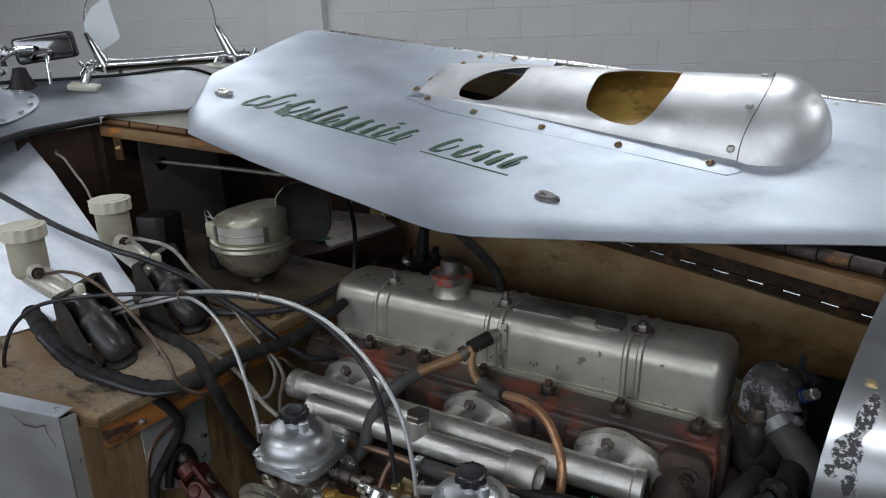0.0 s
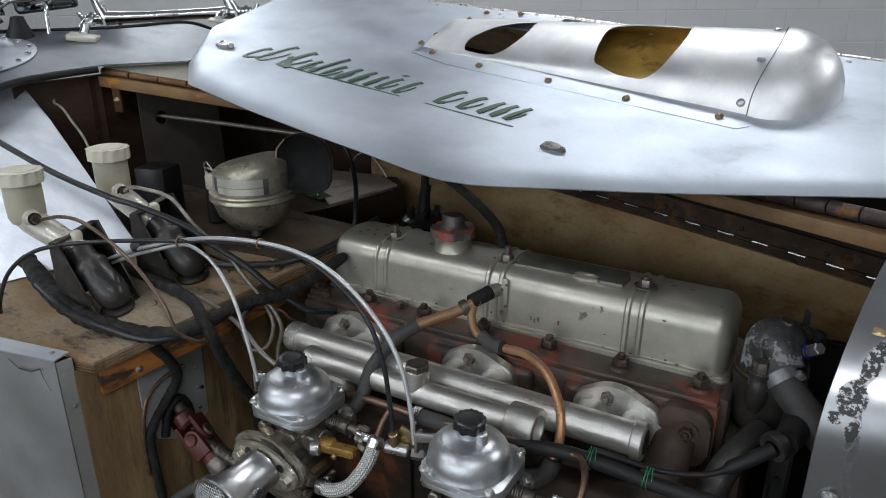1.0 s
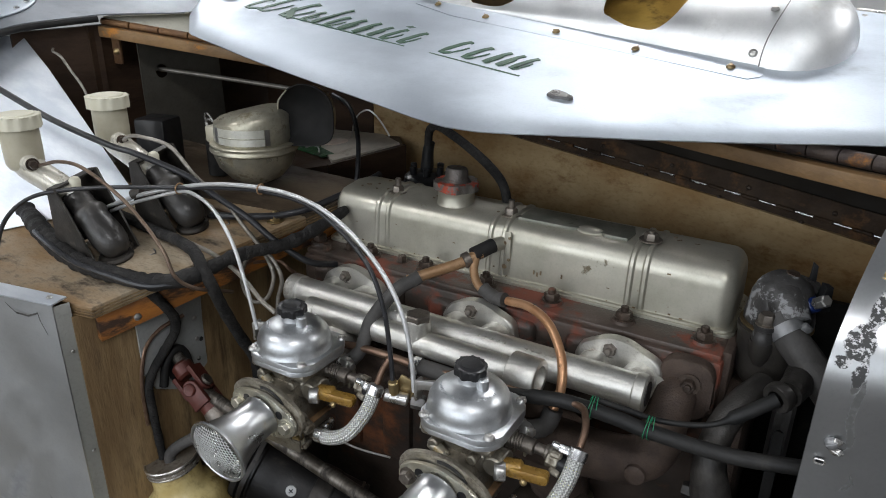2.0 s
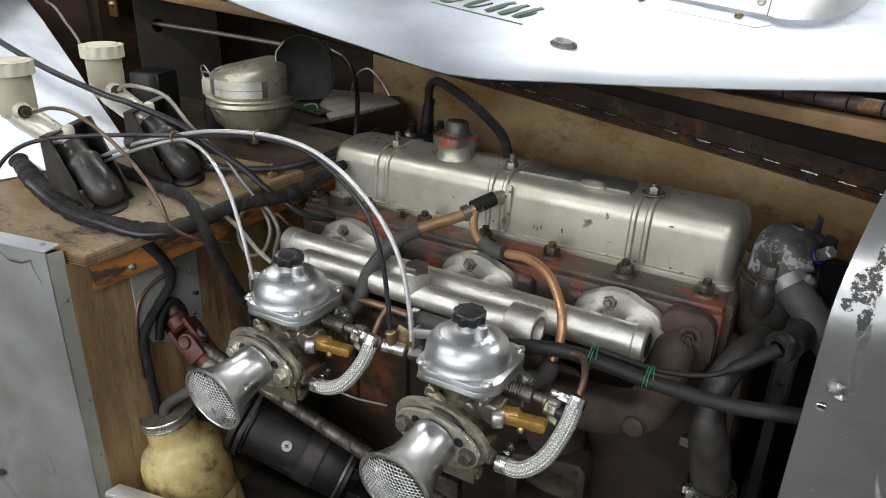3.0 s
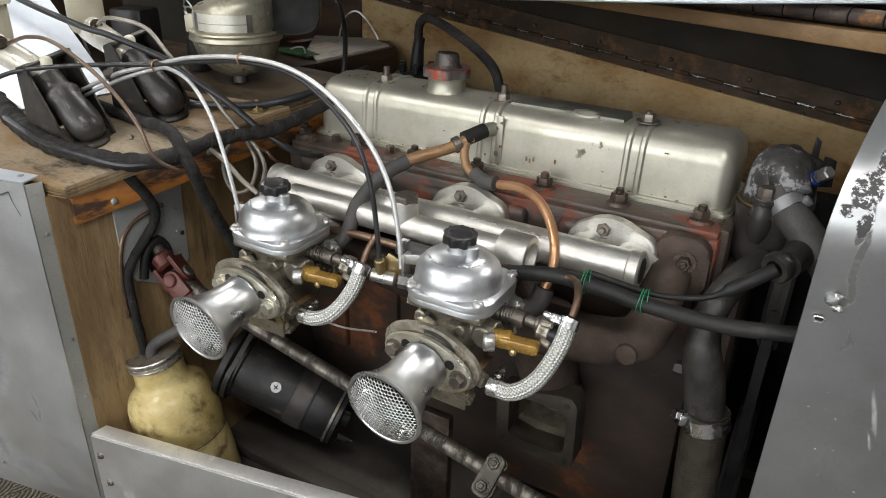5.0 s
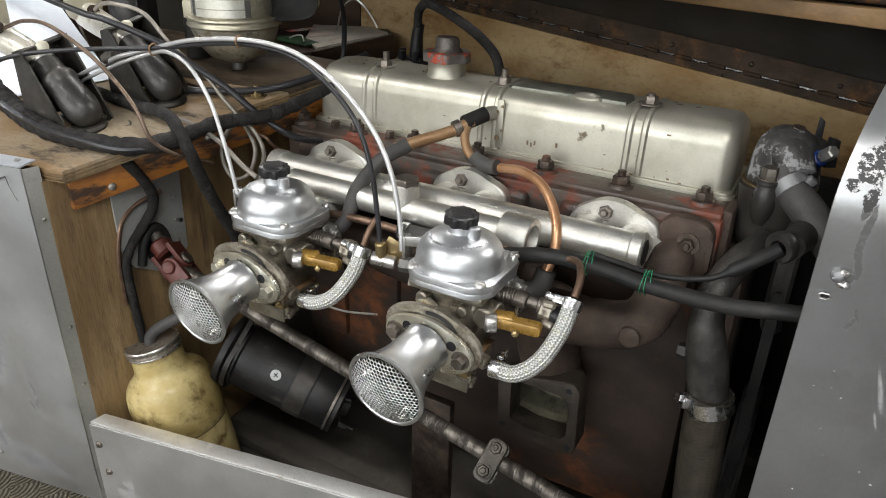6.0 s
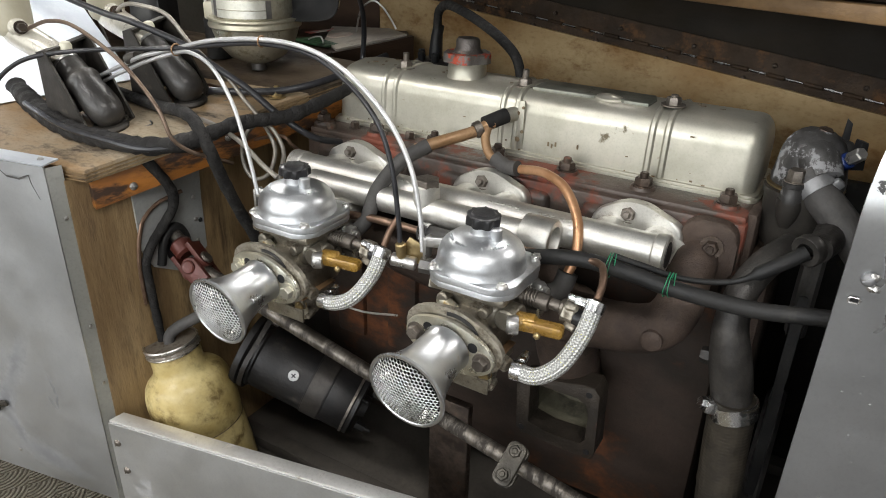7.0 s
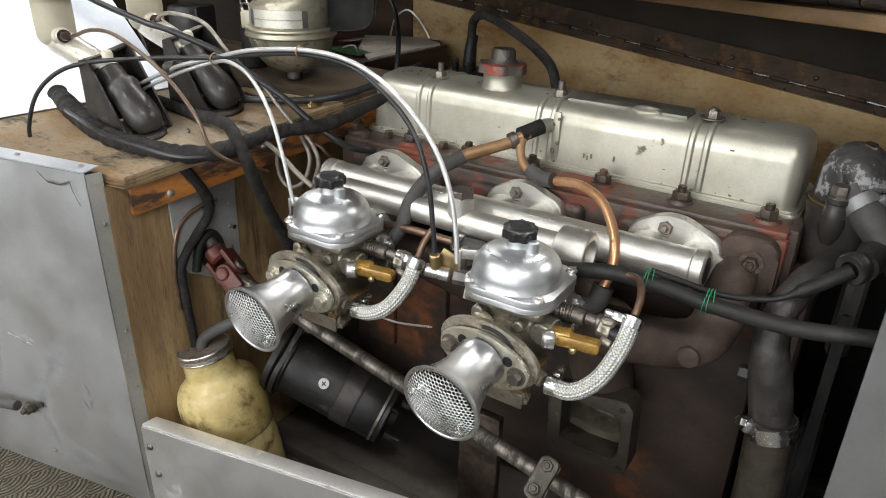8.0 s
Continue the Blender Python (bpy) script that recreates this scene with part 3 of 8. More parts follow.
M["rusty_dark"] = surf("dark_rusty_hinge_steel", (0.055, 0.044, 0.042), (0.10, 0.080, 0.070), (0.45, 0.65), 0.5, 24, 260, 0.4, (1, 1, 1), (0.30, 0.13, 0.035), 0.545, 16, 0.12)
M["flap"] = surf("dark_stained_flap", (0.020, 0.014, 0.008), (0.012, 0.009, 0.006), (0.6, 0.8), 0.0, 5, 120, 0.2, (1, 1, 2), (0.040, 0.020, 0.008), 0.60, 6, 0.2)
M["speck"] = surf("pale_speck", (0.34, 0.34, 0.335), (0.44, 0.44, 0.43), (0.4, 0.6), 0.3, 60, 300, 0.0)
M["plate_alu"] = surf("streaked_plate_aluminium", (0.36, 0.37, 0.355), (0.46, 0.465, 0.445), (0.4, 0.55), 0.30, 7, 200, 0.08, (1, 1, 1), (0.17, 0.165, 0.14), 0.56, 8, 0.2)
M["flange_iron"] = surf("rust_edged_flange_iron", (0.018, 0.014, 0.010), (0.038, 0.029, 0.021), (0.5, 0.7), 0.3, 20, 320, 0.4, (1, 1, 1), (0.10, 0.032, 0.018), 0.58, 14, 0.08)
M["port_wall"] = surf("pale_sooty_port", (0.10, 0.092, 0.062), (0.17, 0.155, 0.11), (0.6, 0.8), 0.1, 16, 240, 0.3, (1, 1, 1), (0.025, 0.021, 0.015), 0.53, 14, 0.2)
M["clamp"] = surf("oily_forged_clamp", (0.050, 0.045, 0.036), (0.12, 0.108, 0.088), (0.36, 0.52), 0.5, 30, 300, 0.3, (1, 1, 1), (0.03, 0.024, 0.018), 0.53, 26, 0.12)
M["therm"] = surf("grimy_grey_casting", (0.032, 0.029, 0.026), (0.056, 0.050, 0.043), (0.36, 0.52), 0.3, 14, 260, 0.16, (1, 1, 1), (0.080, 0.064, 0.048), 0.58, 10, 0.2)
M["clip_grey"] = surf("dull_grey_band", (0.20, 0.20, 0.205), (0.28, 0.28, 0.285), (0.35, 0.5), 0.6, 30, 260, 0.05)
M["horn_rim"] = surf("pale_horn_rim", (0.40, 0.37, 0.28), (0.50, 0.47, 0.37), (0.3, 0.42), 0.75, 24, 240, 0.05, (1, 1, 1), (0.24, 0.20, 0.12), 0.60, 20, 0.15)
M["horn_bright"] = surf("bright_horn_panel", (0.72, 0.71, 0.63), (0.84, 0.83, 0.77), (0.30, 0.42), 0.75, 26, 240, 0.05, (1, 1, 1), (0.34, 0.30, 0.19), 0.62, 24, 0.12)
M["horn_black"] = surf("matt_black_mouth", (0.010, 0.010, 0.010), (0.020, 0.019, 0.018), (0.6, 0.8), 0.0, 14, 200, 0.1, (1, 1, 1), (0.05, 0.045, 0.035), 0.60, 8, 0.25)
M["green_dark"] = surf("dark_green_plastic", (0.012, 0.055, 0.018), (0.02, 0.09, 0.03), (0.35, 0.5), 0.0, 40, 300, 0.2, (1, 1, 1), (0.02, 0.02, 0.015), 0.50, 20, 0.2)
M["red_label"] = surf("red_and_white_label", (0.42, 0.09, 0.07), (0.50, 0.46, 0.42), (0.5, 0.6), 0.0, 40, 200, 0.0, contrast=(0.47, 0.53))
M["bracket"] = surf("blackened_bracket_steel", (0.036, 0.032, 0.028), (0.070, 0.063, 0.055), (0.38, 0.58), 0.5, 16, 240, 0.2, (1, 1, 1), (0.13, 0.11, 0.085), 0.60, 34, 0.1)
M["worn_black"] = surf("worn_black_band", (0.022, 0.019, 0.017), (0.050, 0.044, 0.038), (0.38, 0.55), 0.4, 18, 220, 0.15, (1, 1, 1), (0.13, 0.11, 0.09), 0.58, 16, 0.12)
M["amber_stain"] = surf("amber_stained_metal", (0.50, 0.32, 0.075), (0.33, 0.20, 0.045), (0.4, 0.55), 0.0, 14, 200, 0.1, (1, 1, 1), (0.09, 0.05, 0.015), 0.51, 16, 0.2)
M["flange_alu"] = surf("dull_folded_aluminium", (0.33, 0.33, 0.30), (0.44, 0.44, 0.41), (0.45, 0.6), 0.35, 6, 240, 0.08, (1, 1, 1), (0.20, 0.19, 0.165), 0.57, 10, 0.2)
M["rail_scuttle"] = surf("rusty_pale_rail", (0.15, 0.080, 0.030), (0.25, 0.145, 0.058), (0.45, 0.7), 0.0, 8, 140, 0.4, (1, 2, 2), (0.48, 0.19, 0.028), 0.56, 14, 0.10)
# worn, dirty aluminium with reflected overhead light whitening its base colour
M["worn_whitened_flange"] = surf("worn_reflection_white_aluminium", (0.74, 0.73, 0.70), (0.90, 0.89, 0.86), (0.32, 0.46), 0.7, 9, 240, 0.08, (1, 1, 1), (0.40, 0.36, 0.30), 0.60, 22, 0.12, fine_amount=0.20)
M["undertray"] = surf("dusty_oily_tray", (0.055, 0.049, 0.043), (0.105, 0.094, 0.082), (0.45, 0.7), 0.2, 5, 160, 0.2, (1, 1, 1), (0.16, 0.14, 0.115), 0.56, 6, 0.2)
M["ply_dark"] = surf("oil_and_shade_dark_plywood", (0.060, 0.042, 0.027), (0.115, 0.085, 0.056), (0.32, 0.55), 0.0, 5, 110, 0.2, (1, 2.5, 2.5), (0.020, 0.014, 0.010), 0.46, 6, 0.24)
M["inner_plate"] = surf("brown_grey_inner_plate", (0.085, 0.078, 0.066), (0.13, 0.12, 0.10), (0.5, 0.7), 0.3, 6, 200, 0.1, (1, 1, 1), (0.045, 0.036, 0.027), 0.52, 6, 0.22)
M["cap_red"] = surf("chipped_red_over_steel", (0.13, 0.12, 0.11), (0.20, 0.185, 0.17), (0.32, 0.5), 0.5, 24, 300, 0.4, (1, 1, 1), (0.40, 0.062, 0.030), 0.50, 30, 0.05)
M["cap_grip"] = surf("worn_dark_grip", (0.060, 0.052, 0.046), (0.11, 0.095, 0.085), (0.35, 0.55), 0.5, 30, 300, 0.4, (1, 1, 1), (0.22, 0.060, 0.035), 0.60, 34, 0.06)
# cream of the packing blocks, and of wood reflected in the closing panel
M["cream_tone"] = surf("plain_cream_tone", (0.50, 0.48, 0.40), (0.60, 0.58, 0.50), (0.35, 0.55), 0.2, 5, 160, 0.1, (1, 1, 1), (0.38, 0.35, 0.27), 0.58, 8, 0.2)
# same metal as the bonnet, its colour darkened to offset ceiling light reflections
M["scuttle_sheet"] = surf("glare_darkened_scuttle_aluminium", (0.17, 0.185, 0.205), (0.26, 0.275, 0.30), (0.46, 0.60), 0.85, 3.5, 240, 0.05, (1, 1.7, 1.7), (0.15, 0.155, 0.16), 0.56, 5, 0.22, fine_amount=0.08)
M["pale_cast"] = surf("pale_oily_casting", (0.46, 0.43, 0.36), (0.60, 0.57, 0.49), (0.25, 0.42), 0.25, 22, 240, 0.15, (1, 1, 1), (0.22, 0.17, 0.10), 0.60, 24, 0.14, coat=0.2)
M["bore"] = surf("polished_bore", (0.56, 0.56, 0.54), (0.66, 0.66, 0.64), (0.12, 0.20), 1.0, 14, 300, 0.02, (1, 1, 1), (0.46, 0.42, 0.30), 0.60, 16, 0.2, fine_amount=0.05)
COWL_BASE = (0.6, -0.1, 0.40)
BODY_BASE = (-0.3, 0.1, 0.30)
splash(M["panel"], BODY_BASE, ((-0.580, 0.612, 0.010, 0.045, 28), (-0.618, 0.545, 0.012, 0.030, 20), (-0.610, 0.480, 0.009, 0.045, -22), (-0.560, 0.445, 0.050, 0.016, 15), (-0.700, 0.60, 0.010, 0.040, 10)), (0.14, 0.14, 0.15), (0.14, 0.14, 0.15), 0.030, 0.75, 0.70)
splash(M["panel"], BODY_BASE, ((-0.5150, 0.590, 0.0026, 0.016, -14), (-0.5130, 0.566, 0.0022, 0.012, 10), (-0.5240, 0.560, 0.0028, 0.010, -28)), (0.10, 0.10, 0.10), (0.13, 0.13, 0.13), 0.007, 0.45, 0.75)
splash(M["cowl"], COWL_BASE, ((0.4455, 1.034, 0.0042, 0.018, 8), (0.4490, 1.006, 0.0034, 0.026, 4), (0.4500, 0.980, 0.0028, 0.018, -8), (0.4475, 0.963, 0.004, 0.005, 0), (0.458, 0.922, 0.0018, 0.007, 30), (0.461, 0.930, 0.0014, 0.006, -20)), (0.115, 0.115, 0.112), (0.16, 0.16, 0.16), 0.007)
splash(M["cowl"], COWL_BASE, ((0.441, 1.060, 0.012, 0.014, 0), (0.452, 1.085, 0.007, 0.016, 20), (0.431, 1.044, 0.007, 0.006, 0), (0.4450, 1.036, 0.0050, 0.012, 8)), (0.055, 0.055, 0.055), (0.62, 0.62, 0.63), 0.010)
splash(M["cowl"], COWL_BASE, ((0.4975, 0.859, 0.0018, 0.020, -16), (0.5010, 0.829, 0.0010, 0.008, -18)), (0.46, 0.46, 0.46), (0.30, 0.30, 0.30), 0.003, 0.4, 0.6)
M["glass"] = glass("clear_glass", (0.96, 0.98, 0.97))
M["fluorescent"] = surf("lamp_housing", (0.8, 0.8, 0.8), (0.82, 0.82, 0.82), (0.4, 0.5), 0.0, 10, 100, 0.0)
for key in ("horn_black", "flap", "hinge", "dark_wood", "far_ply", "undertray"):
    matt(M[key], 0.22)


for key in ("hinge", "flap", "rusty_dark", "ribbed"):
    matt(M[key], 0.25)
# ---- the workshop ----
WALL_TURN = math.degrees(math.atan2(1.58, 4.72))
WALL = pose(0.36, 4.66, 0, 0, 0, WALL_TURN) @ pose(0, 0, 0, 0, -0.9, 0)
bm = box((60.0, 70.0, 0.10), (-1.5, -28.0, -0.05), 0)
floor = tagged(part("floor", bm, M["concrete"]), "grey concrete workshop floor and yard", "floor", "", "structure")
bm = box((16.0, 11.0, 0.12), (-1.5, -0.2, CEILING_Z + 0.06), 0)
tagged(part("ceiling", bm, M["ceiling"]), "plain grey workshop ceiling", "ceiling", "", "structure")
bm = box((13.0, 0.2, CEILING_Z + 0.6), (-2.0, 0.11, CEILING_Z / 2), 0, None, 2)
bmesh.ops.transform(bm, matrix=WALL, verts=bm.verts)
wall_north = tagged(part("wall_north", bm, M["mortar"]), "grey-white painted concrete block wall", "wall", "", "structure")
south = [("wall_south", (DOOR_X0 + 9.4, 0.2, CEILING_Z), ((DOOR_X0 - 9.4) / 2, DOOR_Y - 0.12, CEILING_Z / 2), 0), ("wall_south", (6.4 - DOOR_X1, 0.2, CEILING_Z), ((DOOR_X1 + 6.4) / 2, DOOR_Y - 0.12, CEILING_Z / 2), 0),
         ("wall_south", (DOOR_X1 - DOOR_X0, 0.2, CEILING_Z - DOOR_Z), ((DOOR_X0 + DOOR_X1) / 2, DOOR_Y - 0.12, (CEILING_Z + DOOR_Z) / 2), 0),
         ("wall_south", (DOOR_X1 - DOOR_X0, 0.2, WINDOW_Z), ((DOOR_X0 + DOOR_X1) / 2, DOOR_Y - 0.12, WINDOW_Z / 2), 0)]
for name, size, at, turn in (*south, ("wall_west", (0.2, 9.0, CEILING_Z), (-7.4, -0.9, CEILING_Z / 2), 0),
                             ("wall_east", (0.2, 10.4, CEILING_Z), (5.6, 0.6, CEILING_Z / 2), 0)):
    tagged(part(name, box(size, at, 0), M["block_paint"]), "plain painted workshop wall", "wall", "", "structure")
bm = prism(rounded(0.42, CEILING_Z, 0.004, 1), 0.10)
bmesh.ops.transform(bm, matrix=WALL @ pose(-3.75, 0.012, CEILING_Z / 2, 90, 0, 0), verts=bm.verts)
part("pilaster", bm, M["block_paint"], wall_north, "plain painted pier")
bm = box((3.2, 2.4, 0.012), (-1.1, -1.0, 0.006), 0.004)
solo("carpet", bm, M["carpet"], "looped brown-grey carpet mat on the floor", "carpet")

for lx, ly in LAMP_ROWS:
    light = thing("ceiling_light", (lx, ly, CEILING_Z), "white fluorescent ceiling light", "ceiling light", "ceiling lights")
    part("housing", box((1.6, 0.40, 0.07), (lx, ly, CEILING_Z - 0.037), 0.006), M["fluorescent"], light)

# painted blocks, laid in half bond; s runs along the wall
block_mesh = None


def laid_blocks():
    global block_mesh
    b = box((0.367, 0.02, 0.195), (0, 0, 0), 0.003, None, 1)
    block_mesh = bpy.data.meshes.new("block")
    b.to_mesh(block_mesh)
    b.free()
    block_mesh.materials.append(M["block_paint"])
    rest = bmesh.new()
    for row in range(17):
        z = 0.122 + 0.2 * row
        for k in range(-22, 12):
            s = -1.02 + 0.185 + 0.372 * k + (0.186 if row % 2 else 0)
            if -3.97 < s < -3.53:
                continue
            at = WALL @ pose(s, 0.0175, z)
            if 4 <= row <= 8 and -7.2 < s < 0.9:
                ob = new("block", block_mesh)
                ob.parent = wall_north
                ob.matrix_world = at
            else:
                rest.from_mesh(block_mesh)
                rest.verts.ensure_lookup_table()
                bmesh.ops.transform(rest, matrix=at, verts=rest.verts[-len(block_mesh.vertices):])
    ob = part("block_courses", rest, M["block_paint"], wall_north)
    tagged(ob, "painted block courses", "", "", "stuff")


# ---- the car's body ----
def side_y(x):
    """The tapering side of the body."""
    return -0.305 + 0.195 * (x + 0.425)


def bonnet_z(x, y):
    return -0.03927 * x + 0.34674 * y + 1.1766


BT = (-0.012, 0.165, 0.976)


def box_z(x, y):
    return BT[0] * x + BT[1] * y + BT[2]


def interp(table, x):
    for (a, p), (b, q) in zip(table, table[1:]):
        if x <= b:
            return p + (q - p) * (x - a) / (b - a)
    return table[-1][1]


bonnet = thing("bonnet", (0.0, 0.2, 1.17), "brushed bare aluminium bonnet raised over the engine", "bonnet")
LOW = [(-0.74, 0.300), (-0.735, 0.285), (-0.704, 0.227), (-0.669, 0.166), (-0.603, 0.103), (-0.405, 0.055), (-0.269, 0.027), (-0.154, 0.006), (-0.081, -0.009), (-0.033, -0.016), (0.012, -0.014),
       (0.048, -0.007), (0.19, 0.027), (0.308, 0.057), (0.452, 0.094), (0.70, 0.160)]
TOP = [(-0.74, 0.306), (-0.735, 0.32), (-0.712, 0.40), (-0.70, 0.454), (-0.672, 0.526), (-0.635, 0.529), (-0.335, 0.484), (-0.142, 0.457), (-0.037, 0.449), (0.361, 0.392), (0.70, 0.35)]


def bulge_y(x):
    return 0.2573 - 0.1733 * x


def bonnet_point(u, v):
    x = -0.74 + 1.44 * u
    y = interp(LOW, x) + (interp(TOP, x) - interp(LOW, x)) * v
    e = 0.006 * max(0.0, 1 - v * 12) ** 2
    return (x, y, bonnet_z(x, y) - e + 0.0012 * noise.noise((x * 5, y * 6, 0.3)))


def under_bulge(u, v):
    x, y, z = bonnet_point(u, v)
    return not (-0.20 < x < 0.33 and bulge_y(x) + 0.012 < y < bulge_y(x) + (0.120 if x < -0.06 else 0.186))


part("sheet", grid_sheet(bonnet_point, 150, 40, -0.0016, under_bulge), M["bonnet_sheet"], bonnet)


def bulge_h(x):
    return 0.004 + 0.058 * min(1, max(0, (x + 0.26) / 0.545))


def bulge_section(x, a, scale=1.0):
    """A point of the bulge at angle a, 0 near to 180 far."""
    w, h = 0.098 * scale, bulge_h(x) * scale
    c, s = math.cos(a), math.sin(a)
    y = bulge_y(x) + 0.098 - w * math.copysign(abs(c) ** 0.85, c)
    return (x, y, bonnet_z(x, bulge_y(x) + 0.098) + 0.2 * (y - bulge_y(x) - 0.098) - 0.015 * abs(c) + h * s ** 0.9 + 0.002)


def bulge_point(u, v):
    return bulge_section(-0.25 + 0.556 * u, math.pi * v)


def smooth_loop(points, corner_x):
    """A closed curve through the points that keeps one sharp corner, at corner_x."""
    k = min(range(len(points)), key=lambda i: abs(points[i][0] - corner_x) - points[i][1])
    ring = [(*p, 0) for p in points[k:] + points[:k + 1]]
    return [(p.x, p.y) for p in curve_points(ring, 0.005)[:-1]]


HOLE_NEAR = [(-0.168, 0.305), (-0.171, 0.330), (-0.146, 0.360), (-0.118, 0.374), (-0.076, 0.384), (-0.074, 0.340), (-0.086, 0.308), (-0.102, 0.295), (-0.122, 0.2935), (-0.148, 0.298)]
HOLE_FAR = [(0.061, 0.268), (0.057, 0.301), (0.060, 0.335), (0.080, 0.350), (0.120, 0.368), (0.178, 0.375), (0.180, 0.300), (0.169, 0.263), (0.158, 0.248), (0.142, 0.2425), (0.122, 0.2450), (0.098, 0.2500), (0.074, 0.259)]
HOLE_NEAR = [(x, 0.384 - (0.384 - y) * 1.11) for x, y in HOLE_NEAR]
HOLE_FAR = [(x, 0.375 - (0.375 - y) * 1.035) for x, y in HOLE_FAR]
bm = cut(grid_sheet(bulge_point, 64, 44, 0.0016), [prism(smooth_loop(HOLE_NEAR, -0.078), 0.5, pose(0, 0, 1.1)), prism(smooth_loop(HOLE_FAR, 0.180), 0.5, pose(0, 0, 1.1))])
bulge = part("bulge", bm, M["bulge"], bonnet, "satin aluminium power bulge with two cut openings")


def nose_point(u, v):
    t = u * math.pi / 2
    k = max(0.02, math.cos(t))
    x, y, z = bulge_section(0.285, math.pi * v, k * 1.02)
    return (0.283 + 0.022 * math.sin(math.pi * v) ** 2 * (1 - u) + 0.098 * math.sin(t), y - 0.02 * math.sin(t), z - 0.02 * (1 - k) + 0.0015 - 0.010 * (1 - math.sin(math.pi * v)) ** 6)


part("bulge_nose", grid_sheet(nose_point, 20, 40, 0.0016), M["bulge"], bonnet, "rounded spun aluminium nose")


def lining_point(u, v):
    x, y, z = bulge_section(-0.20 + 0.48 * u, math.pi * (0.64 + 0.34 * v), 0.98)
    return (x, y, z - 0.001)


part("bulge_lining", grid_sheet(lining_point, 30, 10, 0.001), M["amber_stain"], bonnet, "amber-stained inner face of the bulge")


# sheet added under the far opening so that its inside looks lit amber
def light_catch_sheet(u, v):
    x = 0.02 + 0.26 * u
    y = bulge_y(x) + 0.020 + 0.168 * v
    return (x, y, bonnet_z(x, y) - 0.016 + 0.030 * max(0.0, v - 0.55))


part("light_catch_sheet", grid_sheet(light_catch_sheet, 24, 8, 0.001), M["amber_stain"], bonnet, "added amber sheet that catches light inside the bulge")


def flange_point(u, v):
    x = -0.262 + 0.552 * u
    wide = 0.042 - 0.014 * max(0.0, (-0.18 - x) / 0.08)
    y = bulge_y(x) + 0.006 - wide * (1 - v) + (0.012 * (1 - v) if u > 0.985 else 0)
    return (x, y, bonnet_z(x, y) + 0.0026)


part("flange", grid_sheet(flange_point, 40, 2, 0.0010), M["bonnet_sheet"], bonnet)


def flange_rear(u, v):
    y = 0.285 + 0.158 * u
    x = -0.262 + 0.055 * u + 0.04 * v
    return (x, y, bonnet_z(x, y) + 0.0026)


part("flange", grid_sheet(flange_rear, 20, 2, 0.0010), M["bonnet_sheet"], bonnet)
RIVETS = [(-0.260, 0.312), (-0.250, 0.346), (-0.241, 0.383), (-0.223, 0.415), (-0.204, 0.446), (-0.139, 0.450), (-0.221, 0.283), (-0.121, 0.257), (0.004, 0.235), (0.127, 0.212), (0.252, 0.195)]
for x, y in RIVETS:
    z = bonnet_z(x, y) + 0.0036
    part("screw", slot_screw((x, y, z), (0.0, -0.34, 1), 0.0056, 0.0036, None, 40 * x * 10), M["brass_dark"], bonnet)
part("seam", tube([Vector(nose_point(0, v)) + V(-0.001, 0, 0.0006) for v in [0.01 + 0.049 * k for k in range(21)]], 0.0007, 6), M["steel"], bonnet, "dark lapped seam")
for a in (0.18, 0.95, 1.65):
    p = bulge_section(0.272 + 0.02 * math.sin(a) ** 2, a)
    n = (0, -math.cos(a), math.sin(a) + 0.2)
    part("rivet", slot_screw(Vector(p) + Vector((0, -0.001, 0.001)), n, 0.0054, 0.0026), M["tin"], bonnet)
# the far half of the bonnet, closed, and its stained inner face
def far_half(u, v):
    x = -0.64 + 1.34 * u
    y = interp(TOP, x) + 0.010 + 0.40 * v
    return (x, y, bonnet_z(x, interp(TOP, x)) - 0.004 - 0.15 * v - 0.10 * v * v)


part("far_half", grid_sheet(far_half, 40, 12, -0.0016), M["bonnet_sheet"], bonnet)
part("far_lining", grid_sheet(lambda u, v: Vector(far_half(0.03 + 0.94 * u, 0.03 + 0.94 * v)) - V(0, 0, 0.006), 20, 8, -0.001), M["amber_stain"], bonnet, "amber-stained inner face")
# centre hinge along the top edge
for k in range(34):
    x = -0.63 + 0.037 * k
    y = interp(TOP, x)
    y2 = interp(TOP, x + 0.035)
    part("hinge_knuckle", rod((x, y + 0.004, bonnet_z(x, y) + 0.001), (x + 0.0355, y2 + 0.004, bonnet_z(x + 0.035, y2) + 0.001), 0.0042, 8, 0.0005), M["tin"], bonnet)
for k in range(9):
    x = -0.60 + 0.14 * k
    y = interp(TOP, x) - 0.012
    part("rivet", slot_screw((x, y, bonnet_z(x, y) + 0.001), (0, -0.3, 1), 0.004, 0.002), M["tin"], bonnet)


def catch(x, y, turn, size=1.0):
    z = bonnet_z(x, y)
    m = Matrix.Translation((x, y, z)) @ Matrix.Rotation(math.atan(0.347), 4, "X") @ pose(0, 0, 0, 0, 0, turn) @ Matrix.Scale(size, 4)
    b = lathe([(0, 0), (0.011, 0), (0.0105, 0.006), (0.008, 0.0085), (0, 0.0085)], None, 18)
    prism([(-0.011, -0.008), (0.002, -0.011), (0.014, -0.006), (0.030, -0.005), (0.034, 0.0), (0.030, 0.005), (0.014, 0.006), (0.002, 0.011), (-0.011, 0.008)], 0.0055, pose(0, 0, 0.002), 0.002, b)
    slot_screw((0.027, 0, 0.0072), (0, 0, 1), 0.0038, 0.002, b)
    slot_screw((0.0, 0, 0.0082), (0, 0, 1), 0.0055, 0.002, b)
    bmesh.ops.transform(b, matrix=m, verts=b.verts)
    return b


